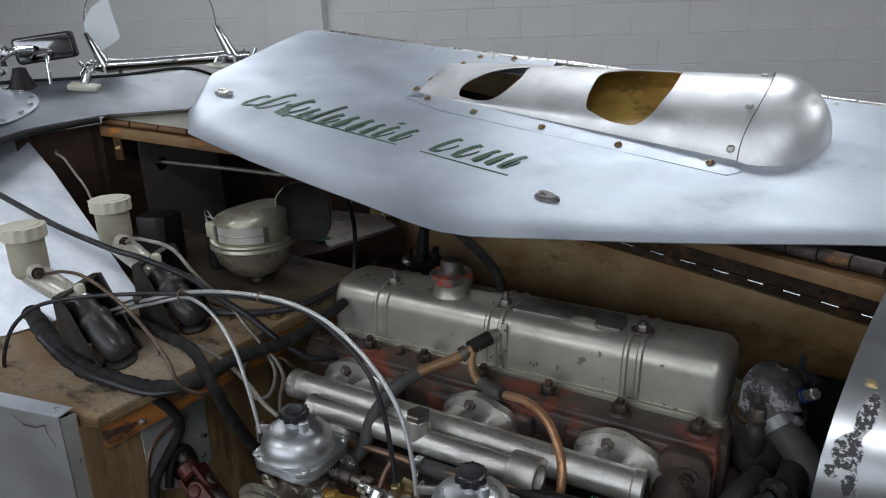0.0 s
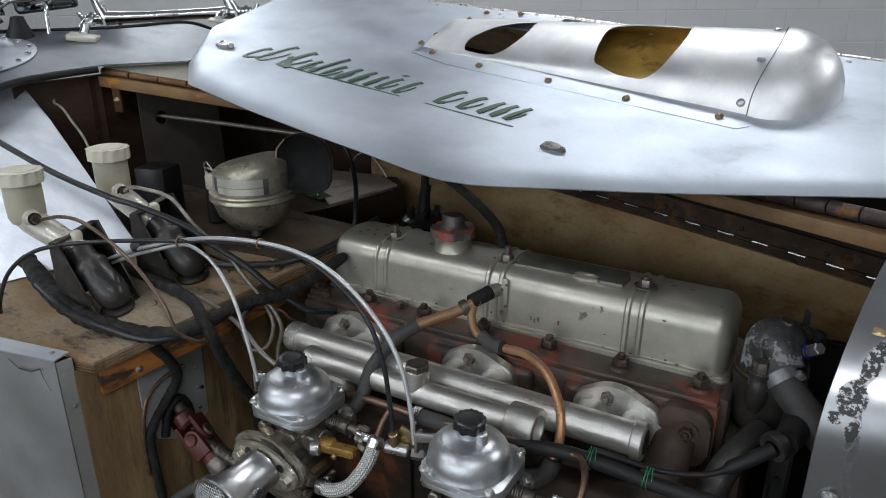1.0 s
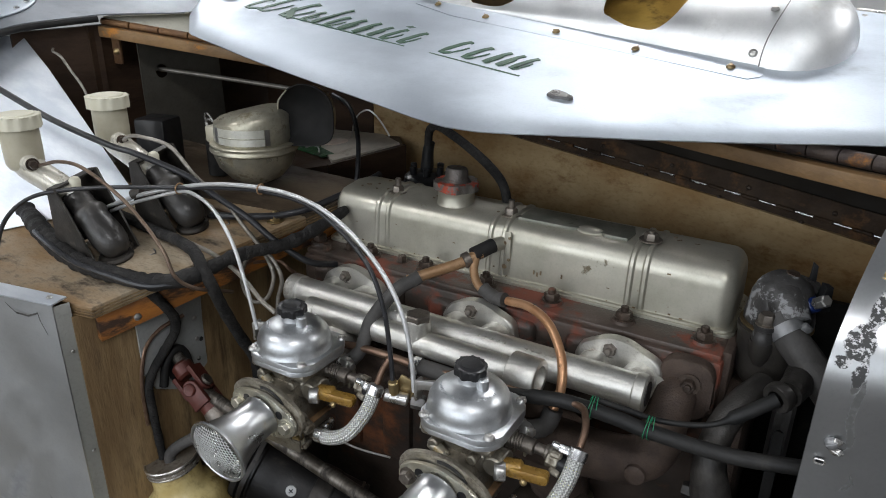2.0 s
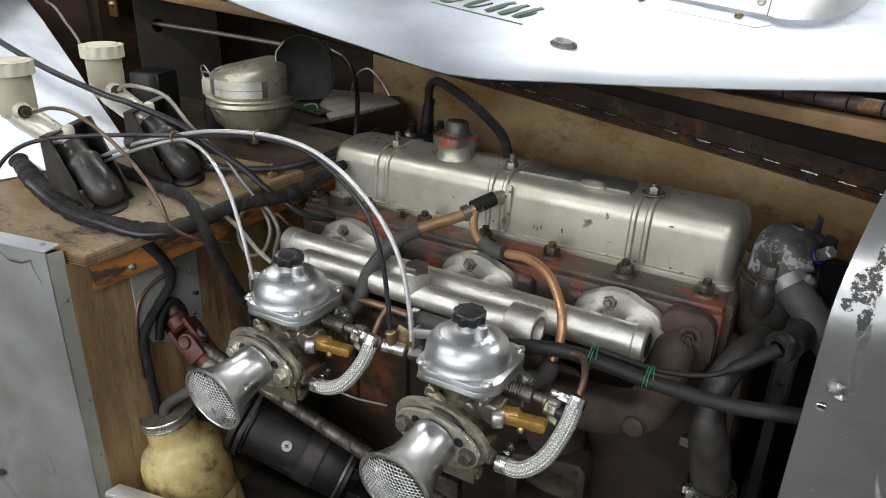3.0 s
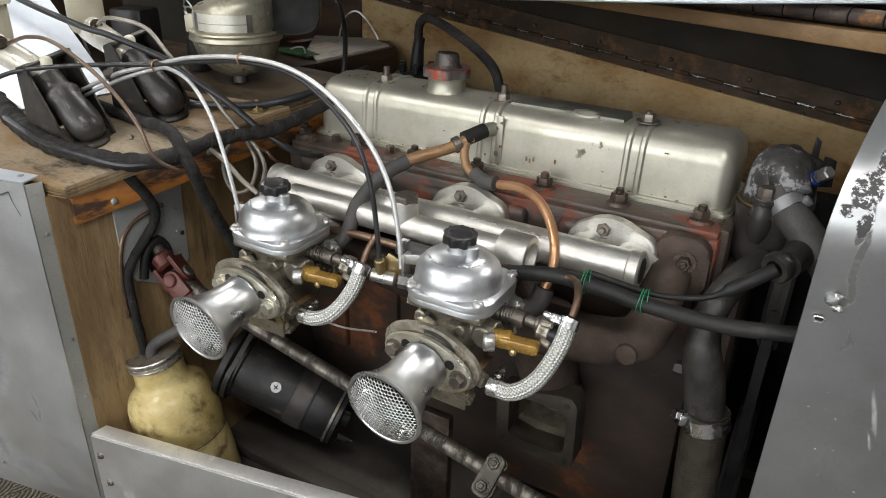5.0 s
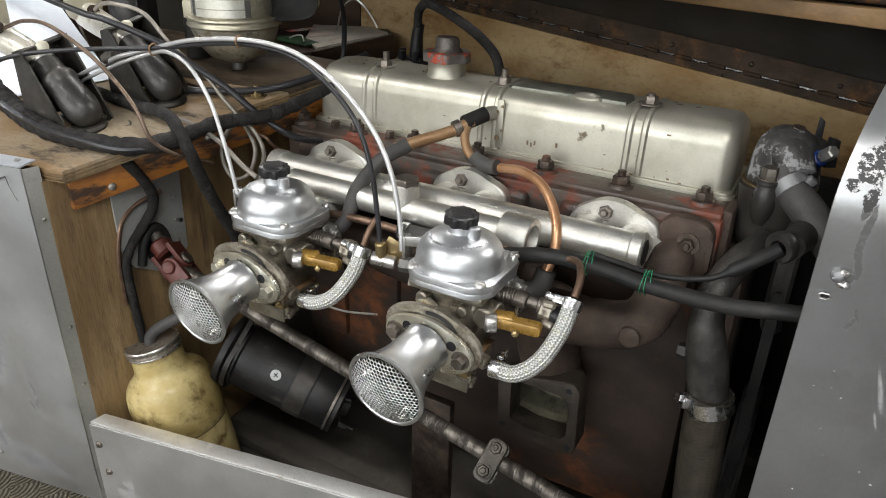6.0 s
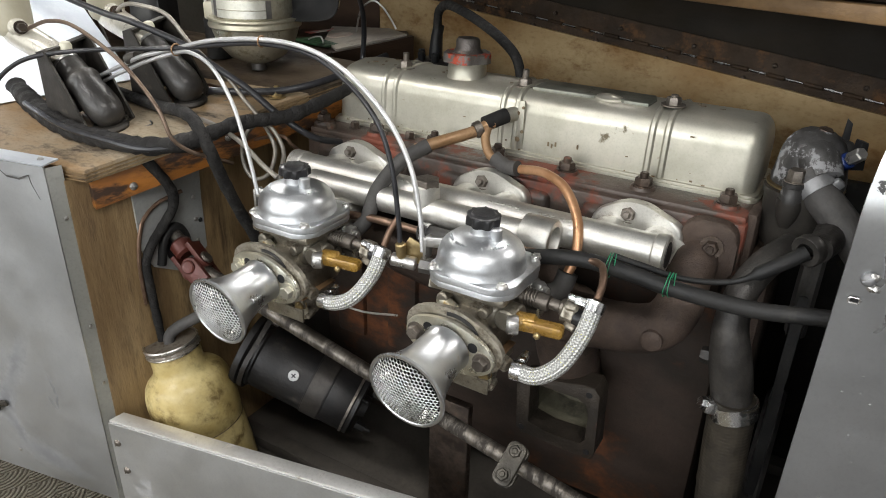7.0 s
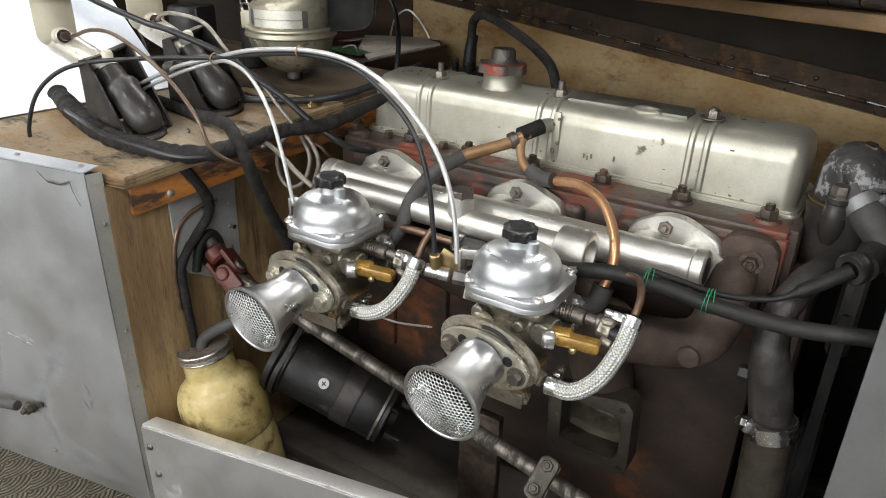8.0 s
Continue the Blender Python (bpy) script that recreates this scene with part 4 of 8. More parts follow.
part("catch", catch(-0.648, 0.234, -10), M["tin"], bonnet, "worn steel turn catch")
part("catch", catch(0.072, 0.077, -14, 0.78), M["steel"], bonnet, "worn steel turn catch")

# green painted signwriting, as plain brushed hooks over a thin line
A0, A1 = V(-0.578, 0.205, 0), V(0.007, 0.122, 0)
run = (A1 - A0).normalized()
across = V(-run.y, run.x, 0)


def painted(outline, name="painted_bar"):
    """A thin bar of paint; outline in metres along and across the writing."""
    b = bmesh.new()
    vs = []
    for s, h in outline:
        p = A0 + run * s + across * h
        vs.append((p.x, p.y, bonnet_z(p.x, p.y)))
    slab([(x, y, z + 0.0022) for x, y, z in vs], 0.0007, b)
    part(name, b, M["green"], bonnet, "dark green paint")


def stroke(path, w):
    """Bars of varying width along a path, in one outline."""
    left, right = [], []
    for i, (s, h) in enumerate(path):
        a = Vector(path[max(i - 1, 0)])
        c = Vector(path[min(i + 1, len(path) - 1)])
        d = (c - a).normalized()
        k = w * (0.5 + 0.5 * math.sin(math.pi * (i + 0.5) / len(path)))
        left.append((s - d.y * k, h + d.x * k))
        right.append((s + d.y * k, h - d.x * k))
    painted(left + right[::-1])


def hook(s, h, w, reach):
    """A slanted brush bar, swollen in the middle, with a hairline from its foot."""
    lean = 0.66 * h
    stroke([(s + lean + 0.22 * reach, 0.93 * h), (s + lean + 0.06 * reach, h), (s + 0.78 * lean, 0.80 * h), (s + 0.52 * lean, 0.52 * h), (s + 0.26 * lean, 0.24 * h), (s + 0.10 * reach, 0.02 * h), (s + 0.34 * reach, 0.0), (s + 0.60 * reach, 0.10 * h)], w)
    stroke([(s + 0.60 * reach, 0.10 * h), (s + 0.95 * reach, 0.42 * h), (s + 1.10 * reach, 0.62 * h)], 0.40 * w)


for s, h, w, reach in ((0.006, 0.040, 0.0042, 0.052), (0.040, 0.062, 0.0040, 0.050), (0.098, 0.056, 0.0050, 0.050), (0.150, 0.036, 0.0036, 0.024), (0.178, 0.060, 0.0036, 0.018), (0.206, 0.036, 0.0040, 0.030), (0.240, 0.038, 0.0042, 0.022),
                        (0.272, 0.038, 0.0042, 0.022), (0.304, 0.034, 0.0036, 0.018), (0.330, 0.036, 0.0040, 0.028), (0.366, 0.038, 0.0044, 0.026), (0.446, 0.040, 0.0044, 0.034), (0.488, 0.036, 0.0044, 0.030), (0.524, 0.034, 0.0040, 0.018), (0.546, 0.034, 0.0040, 0.018), (0.568, 0.034, 0.0040, 0.022)):
    hook(s, h, w, reach)
stroke([(0.105, 0.030), (0.116, 0.012), (0.130, -0.004)], 0.0070)
painted([(0.410, -0.004), (0.420, 0.006), (0.430, 0.004), (0.420, -0.005)])
painted([(0.345, 0.046), (0.353, 0.051), (0.362, 0.049), (0.354, 0.044)])
for k in range(14):
    a, b2 = 0.134 + 0.0328 * k, 0.134 + 0.0328 * (k + 1.01)
    ha, hb = 0.002 - 0.001 * k, 0.002 - 0.001 * (k + 1)
    painted([(a, ha), (b2, hb), (b2, hb - 0.0026), (a, ha - 0.0026)], "painted_underline")

# ---- side panel with its rail ----
body = thing("car_body", (-0.3, 0.1, 0.30), "bare aluminium and plywood body of an open vintage special", "car body")


def side_panel(u, v):
    x = -1.35 + 0.915 * u
    z = 0.385 + 0.555 * v
    y = side_y(x) - 0.004
    if v < 0.12:
        y += 0.010 * ((0.12 - v) / 0.12) ** 2
    return (x, y, z + 0.0 * u)


part("side_panel", grid_sheet(side_panel, 40, 24, 0.002), M["panel"], body, "scuffed bare aluminium side panel")
bm = slab([(-0.436, side_y(-0.436) - 0.004, 0.36), (-0.4305, side_y(-0.43) + 0.016, 0.36), (-0.4305, side_y(-0.43) + 0.016, 0.938), (-0.436, side_y(-0.436) - 0.004, 0.938)], -0.002)
part("edge_flange", bm, M["flange_alu"], body)
# paler aluminium than the panel below, carrying the ceiling's reflection as colour
bm = slab([(-1.35, side_y(-1.35) - 0.005, 0.941), (-0.434, side_y(-0.434) - 0.005, 0.941), (-0.4345, side_y(-0.4345) + 0.017, 0.944), (-1.35, side_y(-1.35) + 0.030, 0.944)], 0.002)
part("top_flange", bm, M["bonnet"], body, "folded aluminium flange, paler for its ceiling reflection")
for x, dy in ((-0.452, 0.008), (-0.56, 0.008), (-0.70, 0.008)):
    part("rivet", slot_screw((x, side_y(x) + dy, 0.945), (0, 0, 1), 0.004, 0.002), M["tin"], body)
for z in (0.87, 0.71, 0.615):
    part("rivet", slot_screw((-0.4300, side_y(-0.43) + 0.007, z), (1, 0.1, 0), 0.0028, 0.0016), M["tin"], body)
for x, z in ((-0.62, 0.44),):
    part("rivet", slot_screw((x, side_y(x) - 0.005, z), (0.19, -1, 0), 0.0035, 0.0012), M["tin"], body)



def panel_mark(points, w, mat, name, label):
    """A thin painted-on scuff along the side panel."""
    b = bmesh.new()
    left, right = [], []
    for i, (x, z) in enumerate(points):
        q = w * (0.35 + 0.65 * math.sin(math.pi * (i + 0.6) / (len(points) + 0.2)))
        left.append((x - q * 0.7, z + q))
        right.append((x + q * 0.7, z - q))
    slab([(x, side_y(x) - 0.0072, z) for x, z in left + right[::-1]], 0.0005, b)
    part(name, b, mat, body, label)


for x, z, n in ((-0.648, 0.657, 3), (-0.632, 0.654, 4), (-0.616, 0.651, 3)):
    panel_mark([(x + 0.006 * i, z - 0.002 * i) for i in range(n)], 0.0014, M["zinc"], "scratch", "bright scratch")
panel_mark([(-0.509, 0.934), (-0.494, 0.922), (-0.474, 0.921), (-0.457, 0.928)], 0.0012, M["rubber_grey"], "scuff", "thin dark rubbed line")
panel_mark([(-0.457, 0.928), (-0.455, 0.916), (-0.447, 0.898)], 0.0010, M["rubber_grey"], "scuff", "thin dark rubbed line")
hook = thing("tail_rod", (-0.75, -0.38, 0.52), "grey steel rod bolted along the side panel", "rod")
part("rod", tube([(-1.20, side_y(-1.20) - 0.026, 0.482), (-0.85, side_y(-0.85) - 0.026, 0.508), (-0.650, side_y(-0.65) - 0.022, 0.531)], 0.0080, 12), M["rubber_grey"], hook)
part("nut", hexa((-0.638, side_y(-0.638) - 0.010, 0.525), (0.19, -1, 0), 0.0085, 0.010, 0.011, 0.006), M["clamp"], hook)
part("tab", box((0.036, 0.004, 0.010), (-0.632, side_y(-0.632) - 0.008, 0.530), 0.003, pose(0, 0, 0, 0, -14, 11)), M["clamp"], hook)

# sill rail
S0, S1 = -0.416, 0.70
rail = thing("sill_rail", (0.1, -0.2, 0.40), "bare aluminium angle rail along the engine bay's foot", "rail")
bm = slab([(S0, side_y(S0) - 0.008, 0.40), (S1, side_y(S1) - 0.008, 0.40), (S1, side_y(S1) - 0.008, 0.560), (S0, side_y(S0) - 0.008, 0.560)], 0.003)
part("web", bm, M["rail_alu"], rail)
bm = slab([(S0, side_y(S0) - 0.0085, 0.560), (S1, side_y(S1) - 0.0085, 0.560), (S1, side_y(S1) + 0.013, 0.5625), (S0 + 0.006, side_y(S0) + 0.013, 0.5625)], 0.004, None, 0.0012)
part("top_flange", bm, M["worn_whitened_flange"], rail, "worn top flange, whitened for overhead reflections")
for x, z in ((-0.405, 0.527), (-0.398, 0.478)):
    part("screw", slot_screw((x, side_y(x) - 0.011, z), (0.19, -1, 0), 0.0058, 0.0035, None, 65), M["bolt"], rail)


# front cowl panel beside the radiator
def cowl_panel(u, v):
    z = 0.40 + 0.80 * v
    if z < 0.95:
        y = -0.134 - 0.012 * (0.95 - z)
    else:
        t = max(0.0, z - 1.02)
        y = -0.1335 + 8.0 * min(t, 0.10) ** 2 + 1.5 * max(0.0, t - 0.10)
    x0 = 0.4195 + 1.7 * max(0.0, z - 1.02) ** 2
    x = x0 + (0.95 - x0) * u
    return (x, y + 0.195 * (x - 0.435) * (1 - 0.3 * u), z)


cowl = thing("cowl_panel", (0.6, -0.1, 0.40), "polished aluminium nose cowl panel with chipped black filler", "car panel")
part("sheet", grid_sheet(cowl_panel, 24, 60, 0.002), M["cowl"], cowl)
part("bolt", slot_screw((0.4385, -0.1350, 0.9655), (0, -1, 0.25), 0.0062, 0.004, None, 30), M["clip_grey"], cowl, "smeared domed bolt")
slot = [(0.433 + x, -0.1375, 0.945 + z) for x, z in rounded(0.0085, 0.0050, 0.0022, 4)]
part("slot_rim", tube(slot + slot[:1], 0.0010, 8, 0.002), M["tin"], cowl, "bright raised rim of a slotted hole")
# black patch paints the dark inside the slot
part("slot_patch", slab([(x, y + 0.0012, z) for x, y, z in slot], 0.0006), M["black"], cowl)
part("screw", slot_screw((0.451, -0.070, 1.102), (0, -0.8, 0.5), 0.008, 0.004), M["brass_bolt"], cowl)
part("screw", slot_screw((0.470, -0.094, 1.05), (0, -0.9, 0.3), 0.006, 0.003), M["zinc"], cowl)



def cowl_y(x, z):
    return cowl_panel((x - 0.43) / 0.52, (z - 0.40) / 0.80)[1]


for cx, cz, r, flat in ((0.4440, 0.9585, 0.0062, 0.6), (0.4425, 0.9690, 0.0040, 0.7)):
    at = (cx, cowl_y(cx, cz) - 0.0018, cz)
    bm = lathe([(0, 0), (r, 0), (r * 0.85, 0.0012), (r * 0.45, 0.0022), (0, 0.0020)], along(at, (at[0], at[1] - 0.2, at[2] + 0.03)), 20, None, 1.0, flat)
    for v in bm.verts:
        v.co += V(noise.noise(v.co * 300), 0, noise.noise(v.co * 300 + V(9, 2, 1))) * 0.0016
    part("smear", bm, M["tin"], cowl, "smeared bright filler")
crnd = random.Random(21)
for k in range(46):
    x, z = 0.435 + 0.16 * crnd.random(), 0.56 + 0.36 * crnd.random()
    r = 0.0005 + 0.0013 * crnd.random() ** 3
    at = (x, cowl_panel((x - 0.421) / 0.529, (z - 0.40) / 0.80)[1] - 0.0003, z)
    part("paint_speck", lathe([(0, 0), (r, 0), (r * 0.7, 0.0003), (0, 0.0003)], along(at, (at[0] + 0.04, at[1] - 0.2, at[2])), 7, None, 1.0, 0.6 + 0.5 * crnd.random()), M["speck"], cowl, "pale paint speck")

# ---- footwell box in plywood ----
F0, F1 = V(-0.400, -0.279, 0), V(-0.288, 0.085, 0)


def front_x(y):
    return F0.x + (F1.x - F0.x) * (y - F0.y) / (F1.y - F0.y)


footwell = thing("footwell_box", (-0.6, 0.0, 0.42), "oil-stained plywood footwell box with varnished edges", "plywood box")
corners = [(front_x(-0.281), -0.281), (front_x(0.030), 0.030), (-0.55, 0.005), (-1.0, -0.02), (-1.0, -0.40), (-0.50, -0.297)]
bm = slab([(x, y, box_z(x, y)) for x, y in corners], -0.018, None, 0.0015)
part("top", bm, M["ply_top"], footwell, "worn oily plywood top")
# rear of the one plywood top, coloured darker for shade and oil
back = [(front_x(0.031), 0.031), (front_x(0.165), 0.165), (-0.50, 0.17), (-1.0, 0.19), (-1.0, -0.019), (-0.55, 0.006)]
part("rear_top", slab([(x, y, box_z(x, y)) for x, y in back], -0.018), M["ply_dark"], footwell, "dark rear board")
bm = slab([(front_x(-0.27) - 0.012, -0.27, box_z(-0.39, -0.27) - 0.019), (front_x(0.165) - 0.012, 0.165, box_z(-0.26, 0.165) - 0.019),
           (front_x(0.165) - 0.012, 0.165, box_z(-0.26, 0.165) - 0.057), (front_x(-0.27) - 0.012, -0.27, box_z(-0.39, -0.27) - 0.060)], 0.018, None, 0.001)
part("trim", bm, M["varnish"], footwell, "orange varnished edge strip")
BX = -0.424
bm = prism([(-0.4290, -0.2915), (BX + 0.0165, -0.228), (BX + 0.018, -0.222), (BX + 0.018, 0.36), (BX, 0.36), (BX - 0.010, -0.2915)], 0.512, pose(0, 0, 0.406))
part("front_board", bm, M["ply_face"], footwell, "upright-grained stained plywood")
bm = slab([(BX - 0.019, -0.275, 0.905), (BX - 0.019, -0.275, 0.42), (-1.0, -0.39, 0.42), (-1.0, -0.39, 0.92)], 0.018)
part("side_board", bm, M["ply_face"], footwell)
# plies showing along the top's edges
rim = [(-0.50, -0.297), (front_x(-0.281), -0.281), (front_x(0.165), 0.165)]
for drop in (0.0045, 0.0090, 0.0135):
    for (xa, ya), (xb, yb) in zip(rim, rim[1:]):
        out = V(yb - ya, xa - xb, 0).normalized() * 0.0006
        bm = slab([V(xa, ya, box_z(xa, ya) - drop) + out, V(xb, yb, box_z(xb, yb) - drop) + out, V(xb, yb, box_z(xb, yb) - drop - 0.0018) + out, V(xa, ya, box_z(xa, ya) - drop - 0.0018) + out], 0.001)
        part("ply", bm, M["ply_face"], footwell, "brown ply layer")
# alloy plate round the steering column
FX = BX + 0.0185
plate_outline = [(-0.221, 0.890), (-0.105, 0.905), (-0.109, 0.845), (-0.110, 0.764), (-0.130, 0.750), (-0.160, 0.742), (-0.205, 0.768), (-0.2205, 0.800)]
bm = slab([(FX, y, z) for y, z in plate_outline], -0.003)
part("column_plate", bm, M["plate_alu"], footwell, "dull aluminium plate round the steering column")
# the hole's darkness is a flat black patch on the plate
part("column_hole_patch", slab([(FX + 0.0036, -0.163 + 0.020 * math.cos(k * 0.4), 0.785 + 0.027 * math.sin(k * 0.4)) for k in range(16)], 0.0004), M["black"], footwell, "black patch for the hole round the steering column")
for y, z in ((-0.123, 0.848), (-0.124, 0.813), (-0.125, 0.779), (-0.116, 0.809)):
    part("screw", slot_screw((FX + 0.003, y, z), (1, 0, 0), 0.0036, 0.002, None, 60 * z * 10), M["tin"] if y != -0.116 else M["black"], footwell)
part("screw", slot_screw((front_x(-0.222) - 0.0115, -0.222, 0.897), (1, -0.2, 0), 0.0055, 0.003), M["tin"], footwell)
part("screw", slot_screw((front_x(-0.09) - 0.011, -0.09, 0.938), (1, -0.2, 0), 0.0055, 0.003), M["tin"], footwell)

# upper body side, cut on a slant
upper = thing("upper_side_panel", (-0.8, -0.15, 0.94), "bright bare aluminium panel with a slanted edge", "car panel")
bm = slab([(-0.765, -0.275, box_z(-0.75, -0.27) + 0.002), (-0.60, -0.045, box_z(-0.6, -0.045) + 0.002), (-0.862, 0.003, 1.162), (-0.893, -0.012, 1.214), (-1.12, -0.145, 1.243), (-1.12, -0.42, 0.93)], 0.002)
part("sheet", bm, M["bonnet"], upper)
part("screw", slot_screw((-0.905, -0.024, 1.199), (0.5, -1, 0.2), 0.006, 0.003), M["brass_bolt"], upper)

# bulkhead, dark wood, with its inner plate
bulk = thing("bulkhead", (-0.9, 0.3, 0.95), "dark stained plywood bulkhead under the scuttle", "bulkhead")
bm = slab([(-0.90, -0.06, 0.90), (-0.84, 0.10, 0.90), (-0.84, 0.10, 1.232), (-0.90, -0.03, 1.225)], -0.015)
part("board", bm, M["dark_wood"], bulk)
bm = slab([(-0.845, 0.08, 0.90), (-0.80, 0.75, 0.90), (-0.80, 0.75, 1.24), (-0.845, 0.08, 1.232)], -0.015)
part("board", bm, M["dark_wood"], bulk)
bm = cut(slab([(-0.806, 0.150, 0.99), (-0.806, 0.150, 1.24), (-0.780, 0.32, 1.26), (-0.780, 0.33, 0.97), (-0.80, 0.18, 0.985)], 0.003), [rod((-0.85, 0.194, 1.142), (-0.75, 0.194, 1.142), 0.0135, 20)])
part("inner_plate", bm, M["inner_plate"], bulk, "dull grey inner plate with a round hole")
pull = thing("pull_rod", (-0.70, 0.26, 1.09), "thin tarnished steel pull rod", "rod")
part("rod", tube([(-0.83, 0.188, 1.147), (-0.70, 0.262, 1.128), (-0.52, 0.36, 1.10)], 0.0045, 10), M["cable_grey"], pull)

# rusty hinge rail at the scuttle's front
rust_rail = thing("hinge_rail", (0.0, 0.10, 1.10), "rusty hinge on a stained wooden rail in front of the scuttle", "hinge")
R0, R1 = V(-0.835, 0.104, 1.240), V(-0.36, 0.290, 1.175)
o = V(0, 0.004, -0.007)
part("wooden_rail", slab([R0 + o, R1 + o, R1 + o - V(0, 0, 0.022), R0 + o - V(0, 0, 0.019)], -0.022, None, 0.002), M["rail_scuttle"], rust_rail, "rust-stained wooden rail")
for k in range(9):
    part("hinge_knuckle", rod(R0.lerp(R1, k / 9), R0.lerp(R1, (k + 0.95) / 9), 0.0062, 10, 0.0008), M["rusty"], rust_rail)
front_rail = thing("hinge_rail", (0.3, 0.12, 1.10), "dark rusty hinge on a stained wooden rail beside the nose", "hinge")
R2, R3 = V(-0.05, 0.284, 1.164), V(0.52, 0.027, 1.173)
o = V(0, 0.006, -0.011)
part("wooden_rail", slab([R2 + o, R3 + o, R3 + o - V(0, 0, 0.019), R2 + o - V(0, 0, 0.013)], -0.022, None, 0.002), M["rail_wood"], front_rail, "rust-stained wooden rail")
for k in range(18):
    part("hinge_knuckle", rod(R2.lerp(R3, k / 18), R2.lerp(R3, (k + 0.955) / 18), 0.0084, 12, 0.0008), M["rusty_dark"], front_rail)
bm = box((0.022, 0.006, 0.075), (-0.822, 0.118, 1.20), 0.002)
part("bracket", bm, M["rusty"], rust_rail)
for z in (1.216, 1.186):
    part("screw", slot_screw((-0.818, 0.113, z), (0.6, -1, 0), 0.006, 0.003), M["brass_bolt"], rust_rail)

# scuttle
SC = (-0.154, 0.17337, 1.111)


def scuttle_point(u, v):
    """u along the car's width, v from the front edge to the cockpit."""
    y = -0.26 + 0.86 * u
    xf = interp([(-0.3, -0.99), (-0.064, -0.884), (0.011, -0.853), (0.093, -0.812), (0.196, -0.709), (0.30, -0.70), (0.9, -0.74)], y)
    xb = interp([(-0.3, -1.30), (0.086, -1.125), (0.217, -0.985), (0.407, -0.850), (0.494, -0.83), (0.9, -0.80)], y)
    x = xf + (xb - xf) * v
    z = SC[0] * x + SC[1] * y + SC[2] - 0.55 * max(0, -0.02 - y) ** 1.5
    return (x, y, z - 0.5 * max(0, y - 0.36))


scuttle = thing("scuttle", (-0.95, 0.15, 1.22), "brushed aluminium scuttle in front of the cockpit", "scuttle")
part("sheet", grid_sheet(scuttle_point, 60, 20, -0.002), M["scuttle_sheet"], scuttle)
# the wood's reflection is put into this panel's colour
join = V(0, 0.004, 0.006)
for tri in ((R0 + join, R1 + join, V(-0.70, 0.30, 1.2710)), (R0 + join, V(-0.70, 0.30, 1.2708), V(-0.709, 0.196, 1.2540))):
    part("closing_panel", slab(tri, -0.002), M["cream_tone"], scuttle, "aluminium panel coloured cream for reflected wood")
part("edge_strip", tube([Vector(scuttle_point(u, 0)) + V(0.003, -0.002, -0.005) for u in (0.02, 0.14, 0.25, 0.33, 0.40)], 0.0058, 10), M["rubber"], scuttle, "black rubber edge strip")
part("cockpit_trim", tube([Vector(scuttle_point(u, 1)) + V(-0.006, 0.004, 0.004) for u in (0.15, 0.35, 0.5, 0.6, 0.72, 0.8)], 0.0034, 8), M["rubber"], scuttle, "black cockpit edge trim")
bm = lathe([(0, 0), (0.118, 0), (0.118, 0.002), (0, 0.002)], Matrix.Translation(V(-1.033, -0.03, SC[0] * -1.033 - 0.03 * SC[1] + SC[2] + 0.003)) @ Matrix.Rotation(0.17, 4, "X") @ Matrix.Rotation(0.15, 4, "Y"), 40)
plate = part("round_plate", bm, M["bonnet_sheet"], scuttle, "round riveted aluminium plate")
for k in range(16):
    a = 2 * math.pi * k / 16
    x, y = -1.033 + 0.105 * math.cos(a), -0.03 + 0.105 * math.sin(a)
    part("rivet", slot_screw((x, y, SC[0] * x + SC[1] * y + SC[2] + 0.006), (0.15, -0.17, 1), 0.0055, 0.003), M["zinc"], plate)

# aero screen
screen = thing("aero_screen", (-0.97, 0.36, 1.31), "small curved glass aero screen in a chrome frame", "windscreen")
L, R = V(-1.058, 0.289, 1.321), V(-0.868, 0.485, 1.330)
part("bar", tube([L, L.lerp(R, 0.3) + V(0, 0, -0.001), L.lerp(R, 0.7), R], lambda f: 0.0118 + 0.0045 * abs(2 * f - 1) ** 4, 18), M["chrome"], screen, "cast chrome lower bar")
part("maker_plate", box((0.044, 0.003, 0.008), L.lerp(R, 0.48) + V(0.0075, -0.0070, 0.001), 0.001, pose(0, 0, 0, 0, 0, 45.6)), M["tin"], screen, "small raised maker's plate")
d = (R - L)
dn = d.normalized()
up = V(0, 0, 1)
AL, AR = L + V(-0.019, -0.022, 0.072), R + V(-0.021, -0.020, 0.069)
e = AR - AL
outline = [L + d * 0.03, L + d * 0.97] + [AL + e * (0.5 + 0.50 * math.cos(a)) + up * (0.125 * math.sin(a) ** 0.75) for a in [math.pi * k / 24 for k in range(0, 25)]]
bm = bmesh.new()
slab(outline, 0.004, bm)
pane = part("pane", bm, M["glass"], screen, "clear glass pane")
pane.visible_shadow = False
part("rim", tube(outline[2:], 0.0013, 8), M["steel"], screen)
